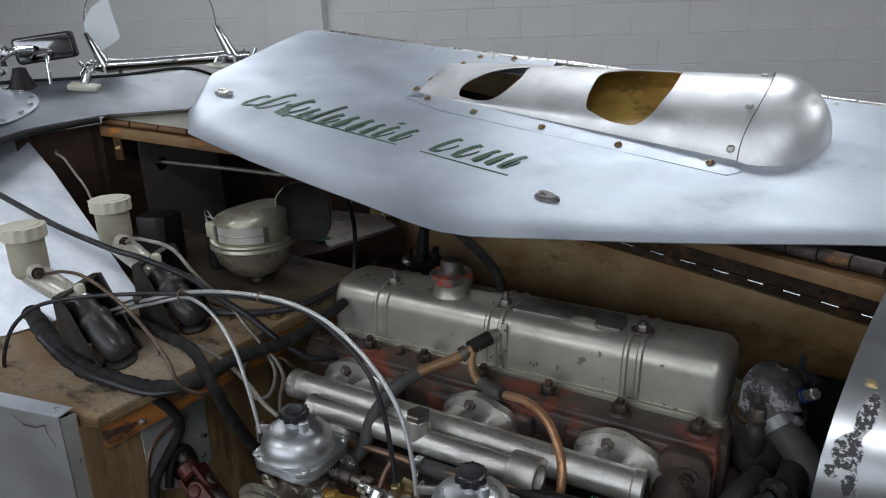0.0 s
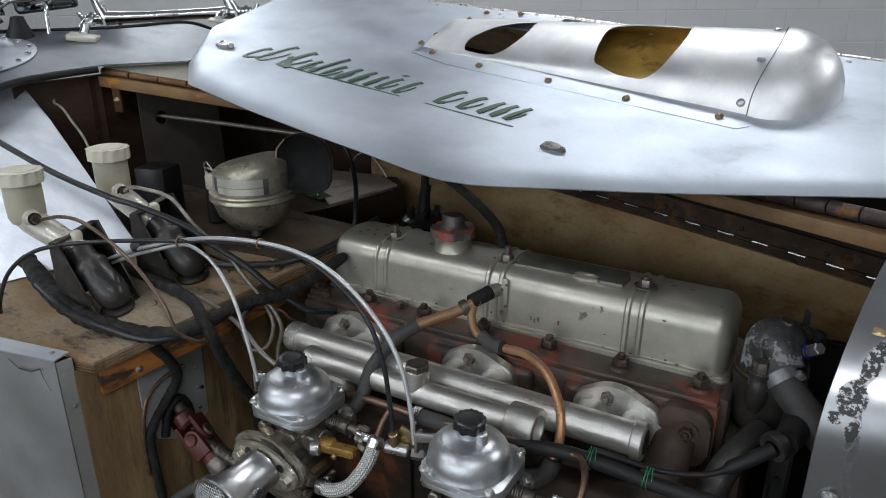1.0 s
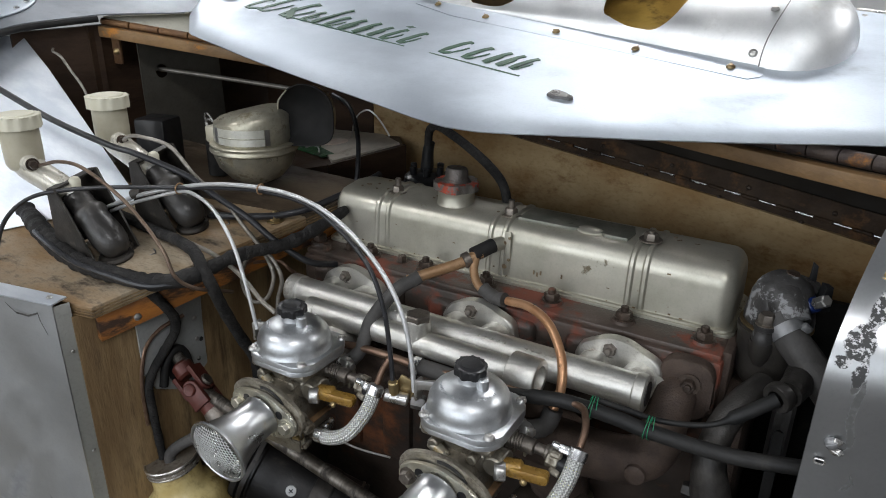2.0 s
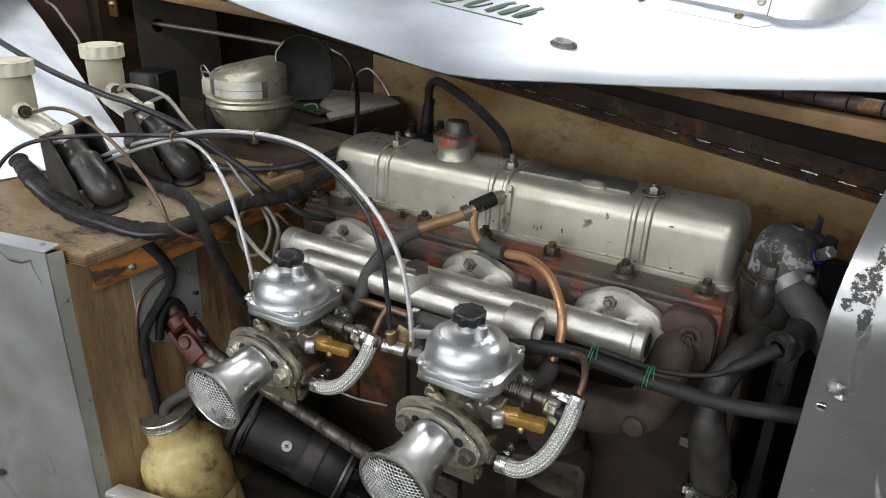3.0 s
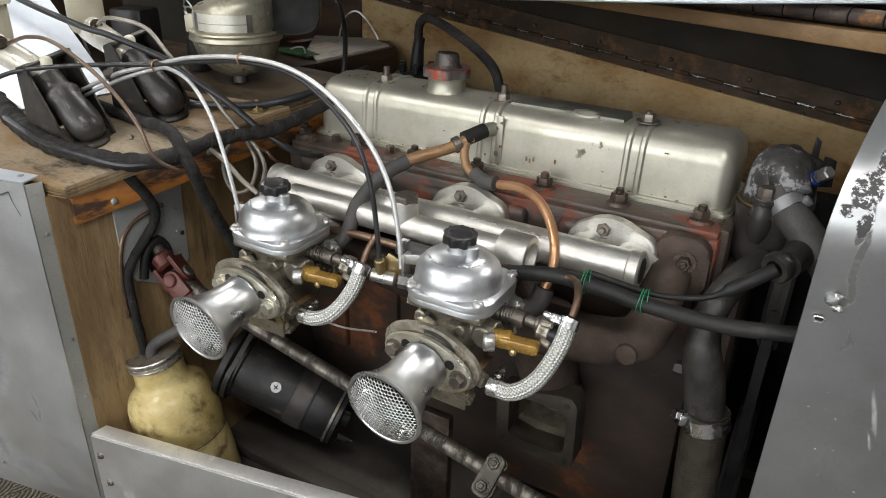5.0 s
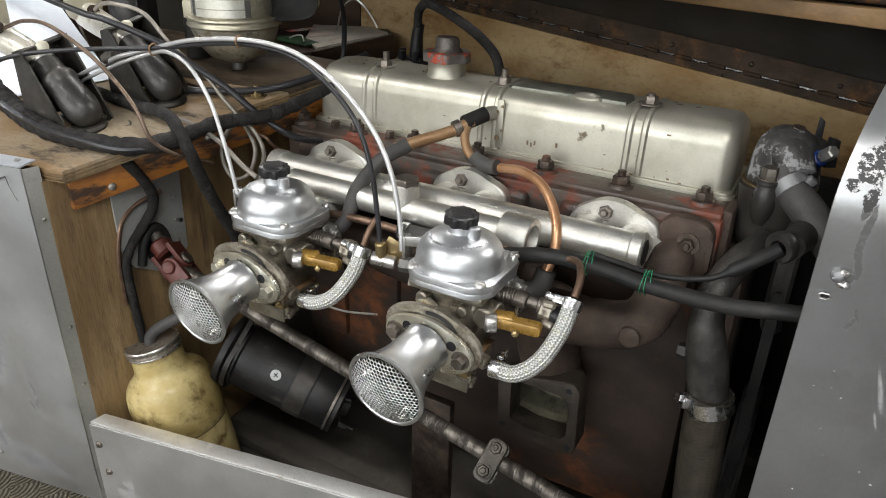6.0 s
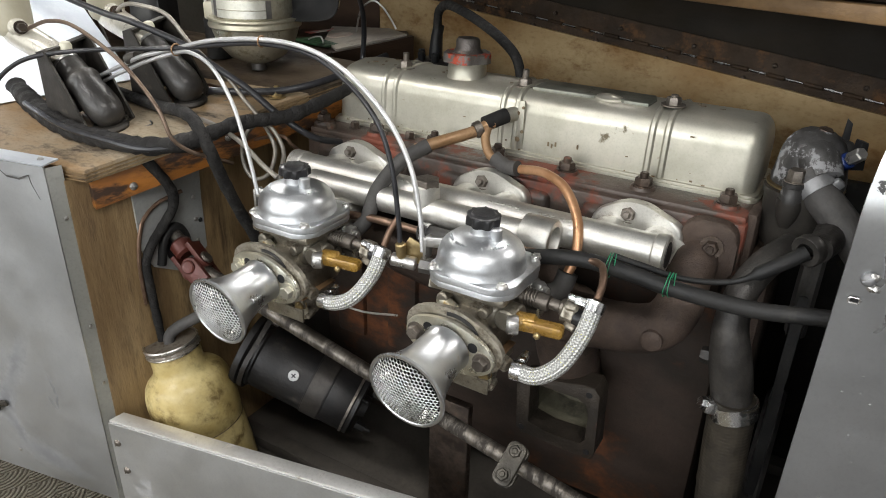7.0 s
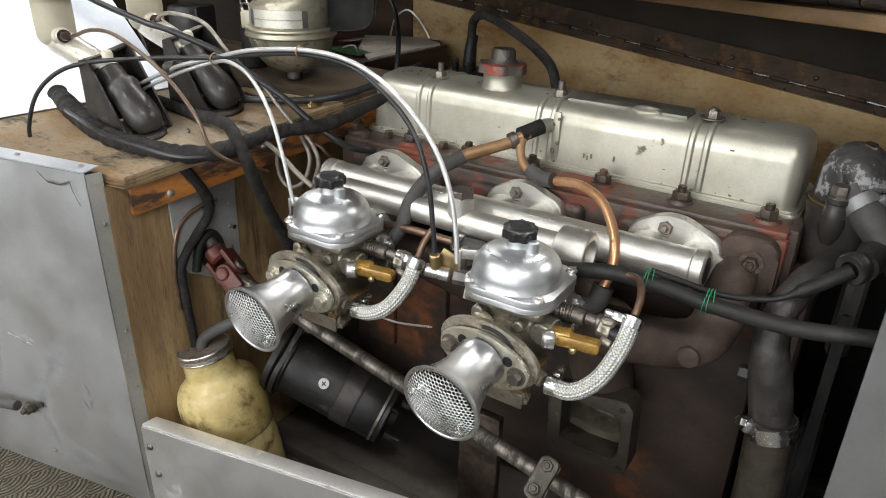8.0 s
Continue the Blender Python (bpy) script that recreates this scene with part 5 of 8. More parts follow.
for q, top, lean in ((L, AL, -1), (R, AR, 1)):
    sd_ = dn * lean
    part("arm", tube([q, q.lerp(top, 0.5), top], lambda f: 0.0150 - 0.0085 * f, 14), M["chrome"], screen, "tapered chrome arm")
    part("arm_groove", tube([q.lerp(top, 0.35) + V(0.006, -0.006, 0), top + V(0.004, -0.004, 0)], 0.0018, 8), M["steel"], screen)
    for k, r in enumerate((0.0135, 0.0115, 0.0145, 0.0105)):
        part("clamp_ring", lathe([(0, -0.004), (r - 0.002, -0.004), (r, -0.002), (r, 0.002), (r - 0.002, 0.004), (0, 0.004)], along(q + sd_ * (0.010 + 0.0085 * k), q + sd_), 18), M["chrome"], screen)
    for tip in (-1, 1):
        part("wing_nut", tube([q + sd_ * 0.044, q + sd_ * 0.050 + V(0, 0, 0.008 * tip), q + sd_ * 0.053 + V(0, 0, 0.016 * tip)], lambda f: 0.0048 - 0.0012 * abs(f - 0.6), 10), M["chrome"], screen)
for foot_at, knuckle, size in ((V(-0.957, 0.160, 1.286), L - dn * 0.026, (0.058, 0.030, 0.012)), (V(-0.838, 0.405, 1.310), R - dn * 0.012, (0.040, 0.022, 0.006))):
    part("foot", box(size, foot_at + V(0, 0, 0.006), 0.003, pose(0, 0, 0, 9, 8, 35)), M["cream_tone"], screen, "pale packing block")
    part("post", tube([foot_at + V(0, 0, 0.008), foot_at.lerp(knuckle, 0.35) + V(0, 0, 0.012), knuckle], lambda f: 0.0095 - 0.002 * f, 14), M["chrome"], screen)
part("stop", rod(L + d * 0.10 - V(0, 0, 0.012), L + d * 0.10 - V(0, 0, 0.030), 0.0045, 10), M["steel"], screen)
off = V(0.64, -0.62, 0) * 0.006
# pale patch just in front of the pane's left side
bm = slab([AL + off, AL + up * 0.020 + off, AL + e * 0.07 + up * 0.050 + off, AL + e * 0.16 + up * 0.066 + off, AL + e * 0.20 + up * 0.072 + off, AL + e * 0.25 - up * 0.015 + off, AL + e * 0.08 - up * 0.043 + off], 0.0006)
solo("pale_patch", bm, M["paper"], "pale blue-white patch on the aero screen", "paper")

# wing mirror
mirror = thing("mirror", (-1.06, 0.13, 1.29), "black-backed chrome mirror on the scuttle", "mirror")
m = Matrix.Translation((-1.105, 0.19, 1.366)) @ pose(0, 0, 0, 90, 0, 44) @ pose(0, 0, 0, 0, 0, 7)
part("shell", prism(rounded(0.118, 0.054, 0.008), 0.022, m, 0.004), M["black"], mirror, "black mirror shell")
part("mirror_back", prism(rounded(0.108, 0.045, 0.005), 0.002, m @ pose(0, 0, 0.0225), 0.001), M["dark_gloss"], mirror, "glossy dark back")
part("stalk", tube([(-1.10, 0.165, 1.35), (-1.055, 0.155, 1.352), (-1.043, 0.146, 1.335), (-1.042, 0.143, 1.29)], 0.0045, 10), M["chrome"], mirror)
part("foot", box((0.06, 0.018, 0.005), (-1.042, 0.143, 1.291), 0.002, pose(0, 0, 0, 8, 6, 35)), M["chrome"], mirror)
swivel = thing("lamp_bracket", (-1.10, 0.03, 1.25), "cast chrome swivel bracket at the scuttle's edge", "bracket")
part("stem", tube([(-1.072, 0.03, 1.262), (-1.08, 0.05, 1.30), (-1.10, 0.07, 1.34)], 0.010, 12), M["chrome"], swivel)
part("knuckle", lathe([(0, -0.02), (0.014, -0.02), (0.018, -0.01), (0.018, 0.01), (0.014, 0.02), (0, 0.02)], along((-1.095, 0.066, 1.335), (-1.05, 0.10, 1.34)), 16), M["chrome"], swivel)
part("knuckle", lathe([(0, -0.016), (0.012, -0.016), (0.015, 0), (0.012, 0.016), (0, 0.016)], along((-1.088, 0.075, 1.365), (-1.06, 0.09, 1.372)), 16), M["chrome"], swivel)
part("arm", tube([(-1.095, 0.07, 1.34), (-1.09, 0.10, 1.362), (-1.095, 0.15, 1.365)], 0.008, 10), M["chrome"], swivel)
part("gaiter", lathe([(0, 0), (0.028, 0), (0.027, 0.006), (0.016, 0.030), (0.012, 0.044), (0, 0.046)], Matrix.Translation((-1.068, 0.100, 1.288)), 20), M["rubber"], swivel, "black rubber gaiter")
part("base", box((0.05, 0.035, 0.02), (-1.068, 0.025, 1.258), 0.006, pose(0, 0, 0, 10, 10, 30)), M["steel"], swivel)

# ---- far side of the engine bay ----
far = thing("far_side", (0.0, 0.40, 0.45), "plywood inner side with a long dark piano hinge", "car panel")


def hinge_at(x):
    """The piano hinge's line on the far side."""
    return V(x, 0.400 - 0.11 * (x + 0.008) - 0.10 * max(0, x - 0.1) * max(0, x - 0.1), 1.058 - 0.102 * (x + 0.008))


def far_board(u, v, x0=-0.47, x1=0.95):
    x = x0 + (x1 - x0) * u
    p = hinge_at(x)
    return (p.x, p.y + 0.006, p.z - 0.014 - (p.z - 0.45) * v)


def far_flap(u, v):
    x = -0.66 + 1.61 * u
    p = hinge_at(x)
    return (p.x, p.y + 0.008 + 0.035 * v, p.z + 0.012 + (0.20 - 0.06 * u) * v)


part("board", grid_sheet(far_board, 30, 8, 0.012), M["far_ply"], far, "pale brown plywood board")
# rear stretch of the same board, in a darker wood
part("board", grid_sheet(lambda u, v: far_board(u, v, -0.80, -0.472), 10, 8, 0.012), M["dark_wood"], far, "dark rear board")
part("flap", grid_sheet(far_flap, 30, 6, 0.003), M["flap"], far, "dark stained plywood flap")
n = 62
for k in range(n):
    x = -0.76 + 1.6 * k / n
    a, b2 = hinge_at(x), hinge_at(x + 1.6 / n * 0.93)
    part("hinge_knuckle", rod(a + V(0, -0.004, 0), b2 + V(0, -0.004, 0), 0.0019 if k % 2 else 0.0032, 8, 0.0004), M["zinc"] if k % 2 else M["hinge"], far)
for side in (1, -1):
    bm = bmesh.new()
    for k in range(20):
        x = -0.76 + 1.6 * k / 20
        a, b2 = hinge_at(x), hinge_at(x + 1.6 / 20)
        o = V(0, 0.001, 0)
        slab([a + o, b2 + o, b2 + o + V(0, 0.001 * side, 0.030 * side), a + o + V(0, 0.001 * side, 0.030 * side)], 0.002, bm)
    part("hinge_leaf", bm, M["hinge"], far, "dark oily hinge leaf")
for k in range(13):
    x = -0.70 + 0.12 * k
    for side in (1, -1):
        p = hinge_at(x + 0.02 * side) + V(0, -0.002, 0.014 * side)
        part("screw", slot_screw(p, (0, -1, 0), 0.0038, 0.003), M["rust_bolt"], far)
# engine bay floor and nose end, so that the bay closes
tray_floor = part("undertray", box((1.9, 0.72, 0.01), (0.15, 0.10, 0.40), 0.002), M["undertray"], body, "oily dark steel undertray")
for y in (-0.10, 0.10, 0.30):
    part("stiffener", box((1.8, 0.03, 0.022), (0.15, y, 0.416), 0.005), M["undertray"], tray_floor)

# ---- engine ----
engine = thing("engine", (0.0, 0.1, 0.42), "grimy six-cylinder engine with red-painted cast iron head", "engine")
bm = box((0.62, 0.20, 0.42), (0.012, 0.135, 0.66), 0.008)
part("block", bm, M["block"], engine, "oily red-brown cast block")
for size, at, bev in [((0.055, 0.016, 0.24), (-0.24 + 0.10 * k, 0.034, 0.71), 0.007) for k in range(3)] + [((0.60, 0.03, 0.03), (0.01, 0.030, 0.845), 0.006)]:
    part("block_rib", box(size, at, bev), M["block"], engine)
bm = box((0.622, 0.185, 0.072), (0.013, 0.105, 0.895), 0.005)
box((0.618, 0.07, 0.010), (0.013, 0.052, 0.934), 0.004, None, 2, bm)
for k in range(6):
    box((0.062, 0.03, 0.060), (-0.245 + 0.103 * k, 0.018, 0.890), 0.010, None, 3, bm)
for k in range(7):
    lathe([(0, 0), (0.016, 0), (0.0145, 0.006), (0, 0.006)], Matrix.Translation((-0.288 + 0.0973 * k, 0.042, 0.937)), 18, bm)
head = part("cylinder_head", bm, M["head"], engine, "red-painted oily cast iron head")
for k in range(7):
    x = -0.288 + 0.0973 * k
    part("head_nut", hexa((x, 0.042, 0.943), (0, 0, 1), 0.0105, 0.009, 0.013, 0.006, None, 17 * k), M["rust_bolt"], head)
for x, y in ((-0.262, 0.026), (-0.14, 0.05), (-0.235, 0.048)):
    part("plug_bolt", hexa((x, y, 0.938), (0, 0, 1), 0.007, 0.009, 0.009), M["rust_bolt"], head)
bm = lathe([(0, 0), (0.165, 0), (0.172, 0.006), (0.172, 0.020), (0.160, 0.028), (0.135, 0.090), (0, 0.095)], along((-0.296, 0.135, 0.625), (-1, 0.135, 0.615)), 48)
part("bell_housing", bm, M["therm"], engine, "grimy clutch bell housing")
part("end_face", box((0.012, 0.165, 0.11), (0.326, 0.11, 0.885), 0.004), M["iron"], engine)

# rocker cover
CX0, CX1, CY0, CY1, CZ0, CZ1 = -0.283, 0.318, 0.070, 0.188, 0.945, 1.025


def cover_section(inset):
    """The cover's arch: draft on the sides, round shoulders, nearly flat top."""
    out = []
    w = (CY1 - CY0) / 2
    yc = (CY0 + CY1) / 2
    r = 0.027
    out.append((yc - w, CZ0))
    for k in range(7):
        a = radians(180 - 90 * k / 6)
        out.append((yc - w + 0.004 + r + r * math.cos(a), CZ1 - r - 0.003 + r * math.sin(a)))
    out.append((yc, CZ1))
    for k in range(7):
        a = radians(90 - 90 * k / 6)
        out.append((yc + w - 0.004 - r + r * math.cos(a), CZ1 - r - 0.003 + r * math.sin(a)))
    out.append((yc + w, CZ0))
    return [((y - yc) * (1 - inset) + yc, CZ0 + (z - CZ0) * (1 - inset * 0.9)) for y, z in out]


RIBS = [-0.200, -0.181, -0.008, 0.013, 0.192, 0.210]
stations = [(CX0 + 0.012 - 0.012 * math.sin(radians(a)), 0.2 * (1 - math.cos(radians(a)))) for a in (86, 70, 52, 34, 16, 0)]
for r in RIBS:
    stations += [(r - 0.0045, 0.0), (r - 0.002, -0.034), (r + 0.002, -0.034), (r + 0.0045, 0.0)]
stations += [(CX1 - 0.020 + 0.020 * math.sin(radians(a)), 0.33 * (1 - math.cos(radians(a)))) for a in (0, 14, 28, 42, 56, 70, 84)]
bm = bmesh.new()
rings = [[bm.verts.new((x, y, z)) for y, z in cover_section(i)] for x, i in stations]
for p, q in zip(rings, rings[1:]):
    for k in range(len(p) - 1):
        bm.faces.new((p[k], p[k + 1], q[k + 1], q[k]))
bm.faces.new(rings[0])
bm.faces.new(rings[-1][::-1])
# raised pad, spilt sealant lip, and foot flange
prism(rounded(CX1 - CX0 + 0.014, CY1 - CY0 + 0.016, 0.012), 0.004, pose((CX0 + CX1) / 2, (CY0 + CY1) / 2, CZ0 - 0.006), 0.001, bm)
prism(rounded(CX1 - CX0 + 0.008, CY1 - CY0 + 0.010, 0.012), 0.003, pose((CX0 + CX1) / 2, (CY0 + CY1) / 2, CZ0 - 0.002), 0.001, bm)
cover = part("rocker_cover", bm, M["cover"], engine, "aged silver-green pressed rocker cover", 30)
for x in (-0.187, 0.005, 0.203):
    part("cover_nut", hexa((x, 0.112, CZ1 - (0.003 if x < 0.1 else -0.0005)), (0, 0, 1), 0.0092, 0.009, 0.015, 0.012 if x < 0.1 else 0.003, None, 10), M["bolt"], cover)
part("top_pad", prism([(0.022, -0.026), (0.100, -0.0255), (0.108, -0.020), (0.140, -0.021), (0.146, -0.026), (0.176, -0.025), (0.180, 0.0), (0.172, 0.024), (0.022, 0.026)], 0.0050, pose(0, 0.125, CZ1 - 0.004), 0.0015), M["pad"], cover, "grey-green rubbed pad")
part("sealant_lip", lathe([(0, 0), (0.019, 0), (0.018, 0.002), (0.012, 0.0042), (0, 0.005)], pose(0.124, 0.107, CZ1 - 0.0015, 12, 0, 0), 24, None, 1.0, 0.5), M["cover"], cover)
part("seam", box((0.010, 0.004, 0.066), (0.021, 0.0712, 0.980), 0.0018), M["cover"], cover, "welded seam")
for sx, sz, sr in ((0.018, 0.961, 0.0036), (0.024, 0.972, 0.0024), (0.017, 0.996, 0.0028), (0.024, 1.004, 0.0022)):
    part("rust_blob", lathe([(0, 0), (sr, 0), (sr * 0.8, 0.0014), (0, 0.002)], along((sx, 0.0694, sz), (sx, -1, sz)), 12), M["rust_stain"], cover)
srnd = random.Random(4)
for k in range(20):
    sx = CX0 + 0.02 + srnd.random() * (CX1 - CX0 - 0.04)
    w, h = 0.001 + 0.004 * srnd.random(), 0.0006 + 0.0016 * srnd.random()
    sz = CZ0 + 0.001 + 0.004 * srnd.random() if k < 12 else CZ0 + 0.06 * srnd.random()
    part("speck", box((w, 0.0008, h), (sx, CY0 - 0.0002 if k >= 12 else CY0 - 0.0008, sz), 0.0002), M["rust_stain"], cover)
for k in range(16):
    sx, sy = CX0 + 0.03 + srnd.random() * (CX1 - CX0 - 0.06), CY0 + 0.03 + 0.05 * srnd.random()
    part("speck", prism(rounded(0.002 + 0.006 * srnd.random(), 0.001 + 0.003 * srnd.random(), 0.0004, 2), 0.0008, pose(sx, sy, CZ1 - 0.0006, 0, 0, 60 * srnd.random())), M["rust_stain"], cover)
for sx, sz in ((0.062, 0.962), (0.067, 0.960), (0.072, 0.963), (0.102, 0.965)):
    part("scuff", box((0.0022, 0.0006, 0.006), (sx, 0.0702, sz), 0.0002), M["rust_stain"], cover)
# filler
fc = V(-0.089, 0.120, CZ1 - 0.004)
bm = lathe([(0, 0), (0.030, 0), (0.0275, 0.003), (0.0268, 0.018), (0.0275, 0.022), (0, 0.022)], Matrix.Translation(fc), 28)
filler = part("filler_neck", bm, M["cover"], engine)
cap_ring = []
for i in range(60):
    a = 2 * math.pi * i / 60
    r = 0.0322 + 0.0020 * math.tanh(3 * math.cos(5 * a))
    cap_ring.append((r * math.cos(a), r * math.sin(a)))
bm = prism(cap_ring, 0.0125, Matrix.Translation(fc + V(0, 0, 0.0215)), 0.003, None, 3)
cap = part("filler_cap", bm, M["cap_red"], engine, "filler cap with chipped red paint")
bm = lathe([(0, 0.033), (0.024, 0.033), (0.0195, 0.0375), (0.0180, 0.040), (0.0175, 0.050), (0.0150, 0.0535), (0, 0.054)], Matrix.Translation(fc), 24, None, 1.0, 0.8)
part("cap_grip", bm, M["cap_grip"], cap, "worn black raised grip")
# breather elbow on the cover's side
part("breather_spout", tube([(0.018, 0.084, 0.993), (0.008, 0.070, 0.993), (0.000, 0.058, 0.991)], 0.0095, 14), M["cover"], engine)

# intake manifold
manifold = thing("intake_manifold", (0.0, -0.05, 0.85), "cast aluminium intake manifold with two long tubes", "manifold")
TY, TZ = -0.046, 0.902
bm = rod((-0.268, TY, TZ), (0.252, TY, TZ), 0.0205, 24, 0.003)
rod((0.243, TY, TZ), (0.258, TY, TZ), 0.0225, 24, 0.002, bm)
rod((-0.272, TY, TZ), (-0.25, TY, TZ), 0.022, 24, 0.002, bm)
log = part("log_tube", bm, M["cast"], manifold)
# black disc on the tube's end paints its dark inside
part("tube_mouth_patch", rod((0.2575, TY, TZ), (0.2588, TY, TZ), 0.0148, 18, 0.0003), M["black"], log)
bm = rod((-0.205, -0.082, 0.901), (0.11, -0.086, 0.903), 0.0165, 20, 0.005)
rod((-0.212, -0.082, 0.899), (-0.188, -0.082, 0.899), 0.0185, 20, 0.004, bm)
part("water_tube", bm, M["cast"], manifold)
bm = lathe([(0.016, 0), (0.0245, 0.004), (0.0245, 0.038), (0.023, 0.040), (0.0165, 0.040), (0.0155, 0.038), (0.0155, 0.022), (0, 0.022)], along((0.103, -0.087, 0.905), (0.2, -0.089, 0.905)), 24)
part("tube_cup", bm, M["cast"], manifold, "open machined tube end")
for i, x in enumerate((-0.190, 0.018, 0.208)):
    outline = [(-0.050, -0.036), (0.052, -0.036), (0.056, -0.010), (0.050, 0.008), (0.030, 0.018), (0.010, 0.026), (-0.012, 0.026), (-0.034, 0.016), (-0.050, 0.002)]
    soft = [(p.x, p.y) for p in curve_points([(*p, 0) for p in outline + outline[:1]], 0.006)[:-1]]
    bm = prism(soft, 0.014, Matrix.Translation((x, 0.004, 0.912)) @ pose(0, 0, 0, 90, 0, 0), 0.004, None, 3)
    for dx in (-0.026, 0.030):
        tube([(x + dx, -0.004, 0.896), (x + dx, -0.024, 0.900), (x + dx, TY, TZ)], lambda f: 0.021 - 0.002 * f, 16, 0.006, bm)
    fl = part("port_flange", bm, M["cast"], manifold)
    part("stud_nut", hexa((x - 0.008, -0.007, 0.924), (0, -1, 0.15), 0.0085, 0.008, 0.012, 0.006, None, 12 * i), M["bolt"], fl)
bm = rod((-0.028, -0.084, 0.899), (-0.028, -0.082, 0.934), 0.0165, 18)
stub = part("stub", bm, M["cast"], manifold)
part("plug", hexa((-0.028, -0.082, 0.933), (0, 0, 1), 0.0165, 0.009), M["bolt"], stub)
for x in (-0.157, 0.100):
    bm = tube([(x, -0.055, 0.890), (x, -0.085, 0.868), (x, -0.120, 0.850)], 0.026, 18)
    prism(rounded(0.075, 0.05, 0.02), 0.010, Matrix.Translation((x, -0.118, 0.850)) @ pose(0, 0, 0, 90, 0, 0), 0.002, bm)
    part("carburettor_neck", bm, M["cast"], manifold)
# raised casting marks as plain bars
for x0 in (-0.10, 0.045, 0.11):
    for k in range(5):
        part("raised_mark", box((0.005, 0.003, 0.0016), (x0 + 0.009 * k, TY - 0.010, TZ + 0.0180), 0.0005), M["cast"], log)

# exhaust manifold
ex = thing("exhaust_manifold", (0.15, -0.03, 0.58), "rough brown cast iron exhaust manifold", "manifold")
bm = tube([(0.282, 0.02, 0.890), (0.282, -0.010, 0.884), (0.280, -0.028, 0.866), (0.276, -0.040, 0.835), (0.256, -0.042, 0.808), (0.20, -0.040, 0.792), (0.10, -0.038, 0.788), (-0.04, -0.030, 0.80), (-0.22, -0.028, 0.83)],
          lambda f: 0.023 + 0.011 * min(1, f * 2.4), 20, 0.008, None, True, 0.04)
for x in (-0.24, -0.06, 0.10):
    part("port_branch", tube([(x, 0.02, 0.872), (x + 0.01, -0.015, 0.865), (x + 0.03, -0.034, 0.82)], 0.024, 16, 0.008), M["iron"], ex)
part("port_flange", prism(rounded(0.062, 0.078, 0.022), 0.016, Matrix.Translation((0.290, 0.010, 0.896)) @ pose(0, 0, 0, 90, 0, 0), 0.004), M["iron"], ex)
part("casting", bm, M["iron"], ex)
part("boss", lathe([(0, 0), (0.0125, 0), (0.012, 0.005), (0.009, 0.0065), (0, 0.0065)], along((0.262, -0.070, 0.808), (0.262, -0.2, 0.82)), 20), M["iron"], ex)
part("flange_nut", hexa((0.295, -0.009, 0.907), (0.05, -1, 0.1), 0.0085, 0.008, 0.013, 0.005), M["rust_bolt"], ex)
bm = tube([(0.145, -0.030, 0.80), (0.145, -0.015, 0.74), (0.148, 0.01, 0.68)], 0.04, 20, 0.01)
part("downpipe", bm, M["iron"], ex)
# open rectangular flange at the side of the block
fx, fz = 0.150, 0.640
outer = [(-0.056, 0.030), (-0.050, 0.039), (0.034, 0.059), (0.050, 0.060), (0.058, 0.050), (0.059, 0.004), (0.061, -0.038), (0.057, -0.051), (0.047, -0.054), (0.034, -0.049), (-0.030, -0.046), (-0.044, -0.051), (-0.052, -0.044)]
inner = [(-0.036, 0.032), (-0.027, 0.037), (0.031, 0.037), (0.042, 0.031), (0.046, 0.018), (0.046, -0.022), (0.040, -0.031), (-0.006, -0.034), (-0.034, -0.028)]
at = Matrix.Translation((fx, -0.012, fz)) @ pose(0, 0, 0, 90, 0, 0)
bm = cut(prism(outer, 0.034, at, 0.003), [prism(inner, 0.10, at @ pose(0, 0, -0.02))])
port = part("open_flange", bm, M["flange_iron"], ex, "open rust-edged iron flange")
rings = [[(x * k, z * k) for x, z in inner] for k in (1.02, 1.10, 0.9)]
bm = bmesh.new()
loops = [[bm.verts.new((fx + x, y, fz + z)) for x, z in ring] for ring, y in zip(rings, (-0.014, 0.010, 0.034))]
for a, b2 in zip(loops, loops[1:]):
    for k in range(len(a)):
        bm.faces.new((a[k], a[(k + 1) % len(a)], b2[(k + 1) % len(a)], b2[k]))
bm.faces.new(loops[-1])
part("port_wall", bm, M["port_wall"], ex, "pale sooty port wall")
# bolt holes shown by black discs, not cut
for x, z in ((0.044, 0.048), (0.050, -0.041), (-0.043, -0.040)):
    part("bolt_hole_patch", rod((fx + x, -0.0455, fz + z), (fx + x, -0.0466, fz + z), 0.0044, 14, 0.0001), M["black"], port)

# thermostat housing and water pump at the engine's front
th = thing("thermostat_housing", (0.37, 0.08, 0.90), "peeling silver and black thermostat housing", "thermostat housing")
TC = V(0.368, 0.082, 0)
bm = lathe([(0, -0.012), (0.024, -0.012), (0.031, -0.004), (0.035, 0.012), (0.0375, 0.052), (0.0392, 0.057), (0.0392, 0.062), (0, 0.062)], Matrix.Translation(TC + V(-0.003, -0.012, 0.905)), 32)
part("lower_body", bm, M["therm"], th, "smooth grimy grey lower casting")
bm = lathe([(0, 0), (0.0385, 0), (0.0385, 0.006), (0.037, 0.014), (0.034, 0.034), (0.028, 0.048), (0.016, 0.058), (0, 0.061)], Matrix.Translation(TC + V(0, 0, 0.970)), 24)
tube([(0.358, 0.088, 1.003), (0.372, 0.068, 1.000), (0.384, 0.050, 0.984)], lambda f: 0.029 - 0.009 * f, 20, 0.005, bm)
tube([(0.366, 0.098, 1.002), (0.382, 0.108, 1.002), (0.398, 0.112, 0.998)], lambda f: 0.022 - 0.006 * f, 16, 0.006, bm)
part("upper_body", bm, M["peel"], th, "black casting with peeling silver paint")
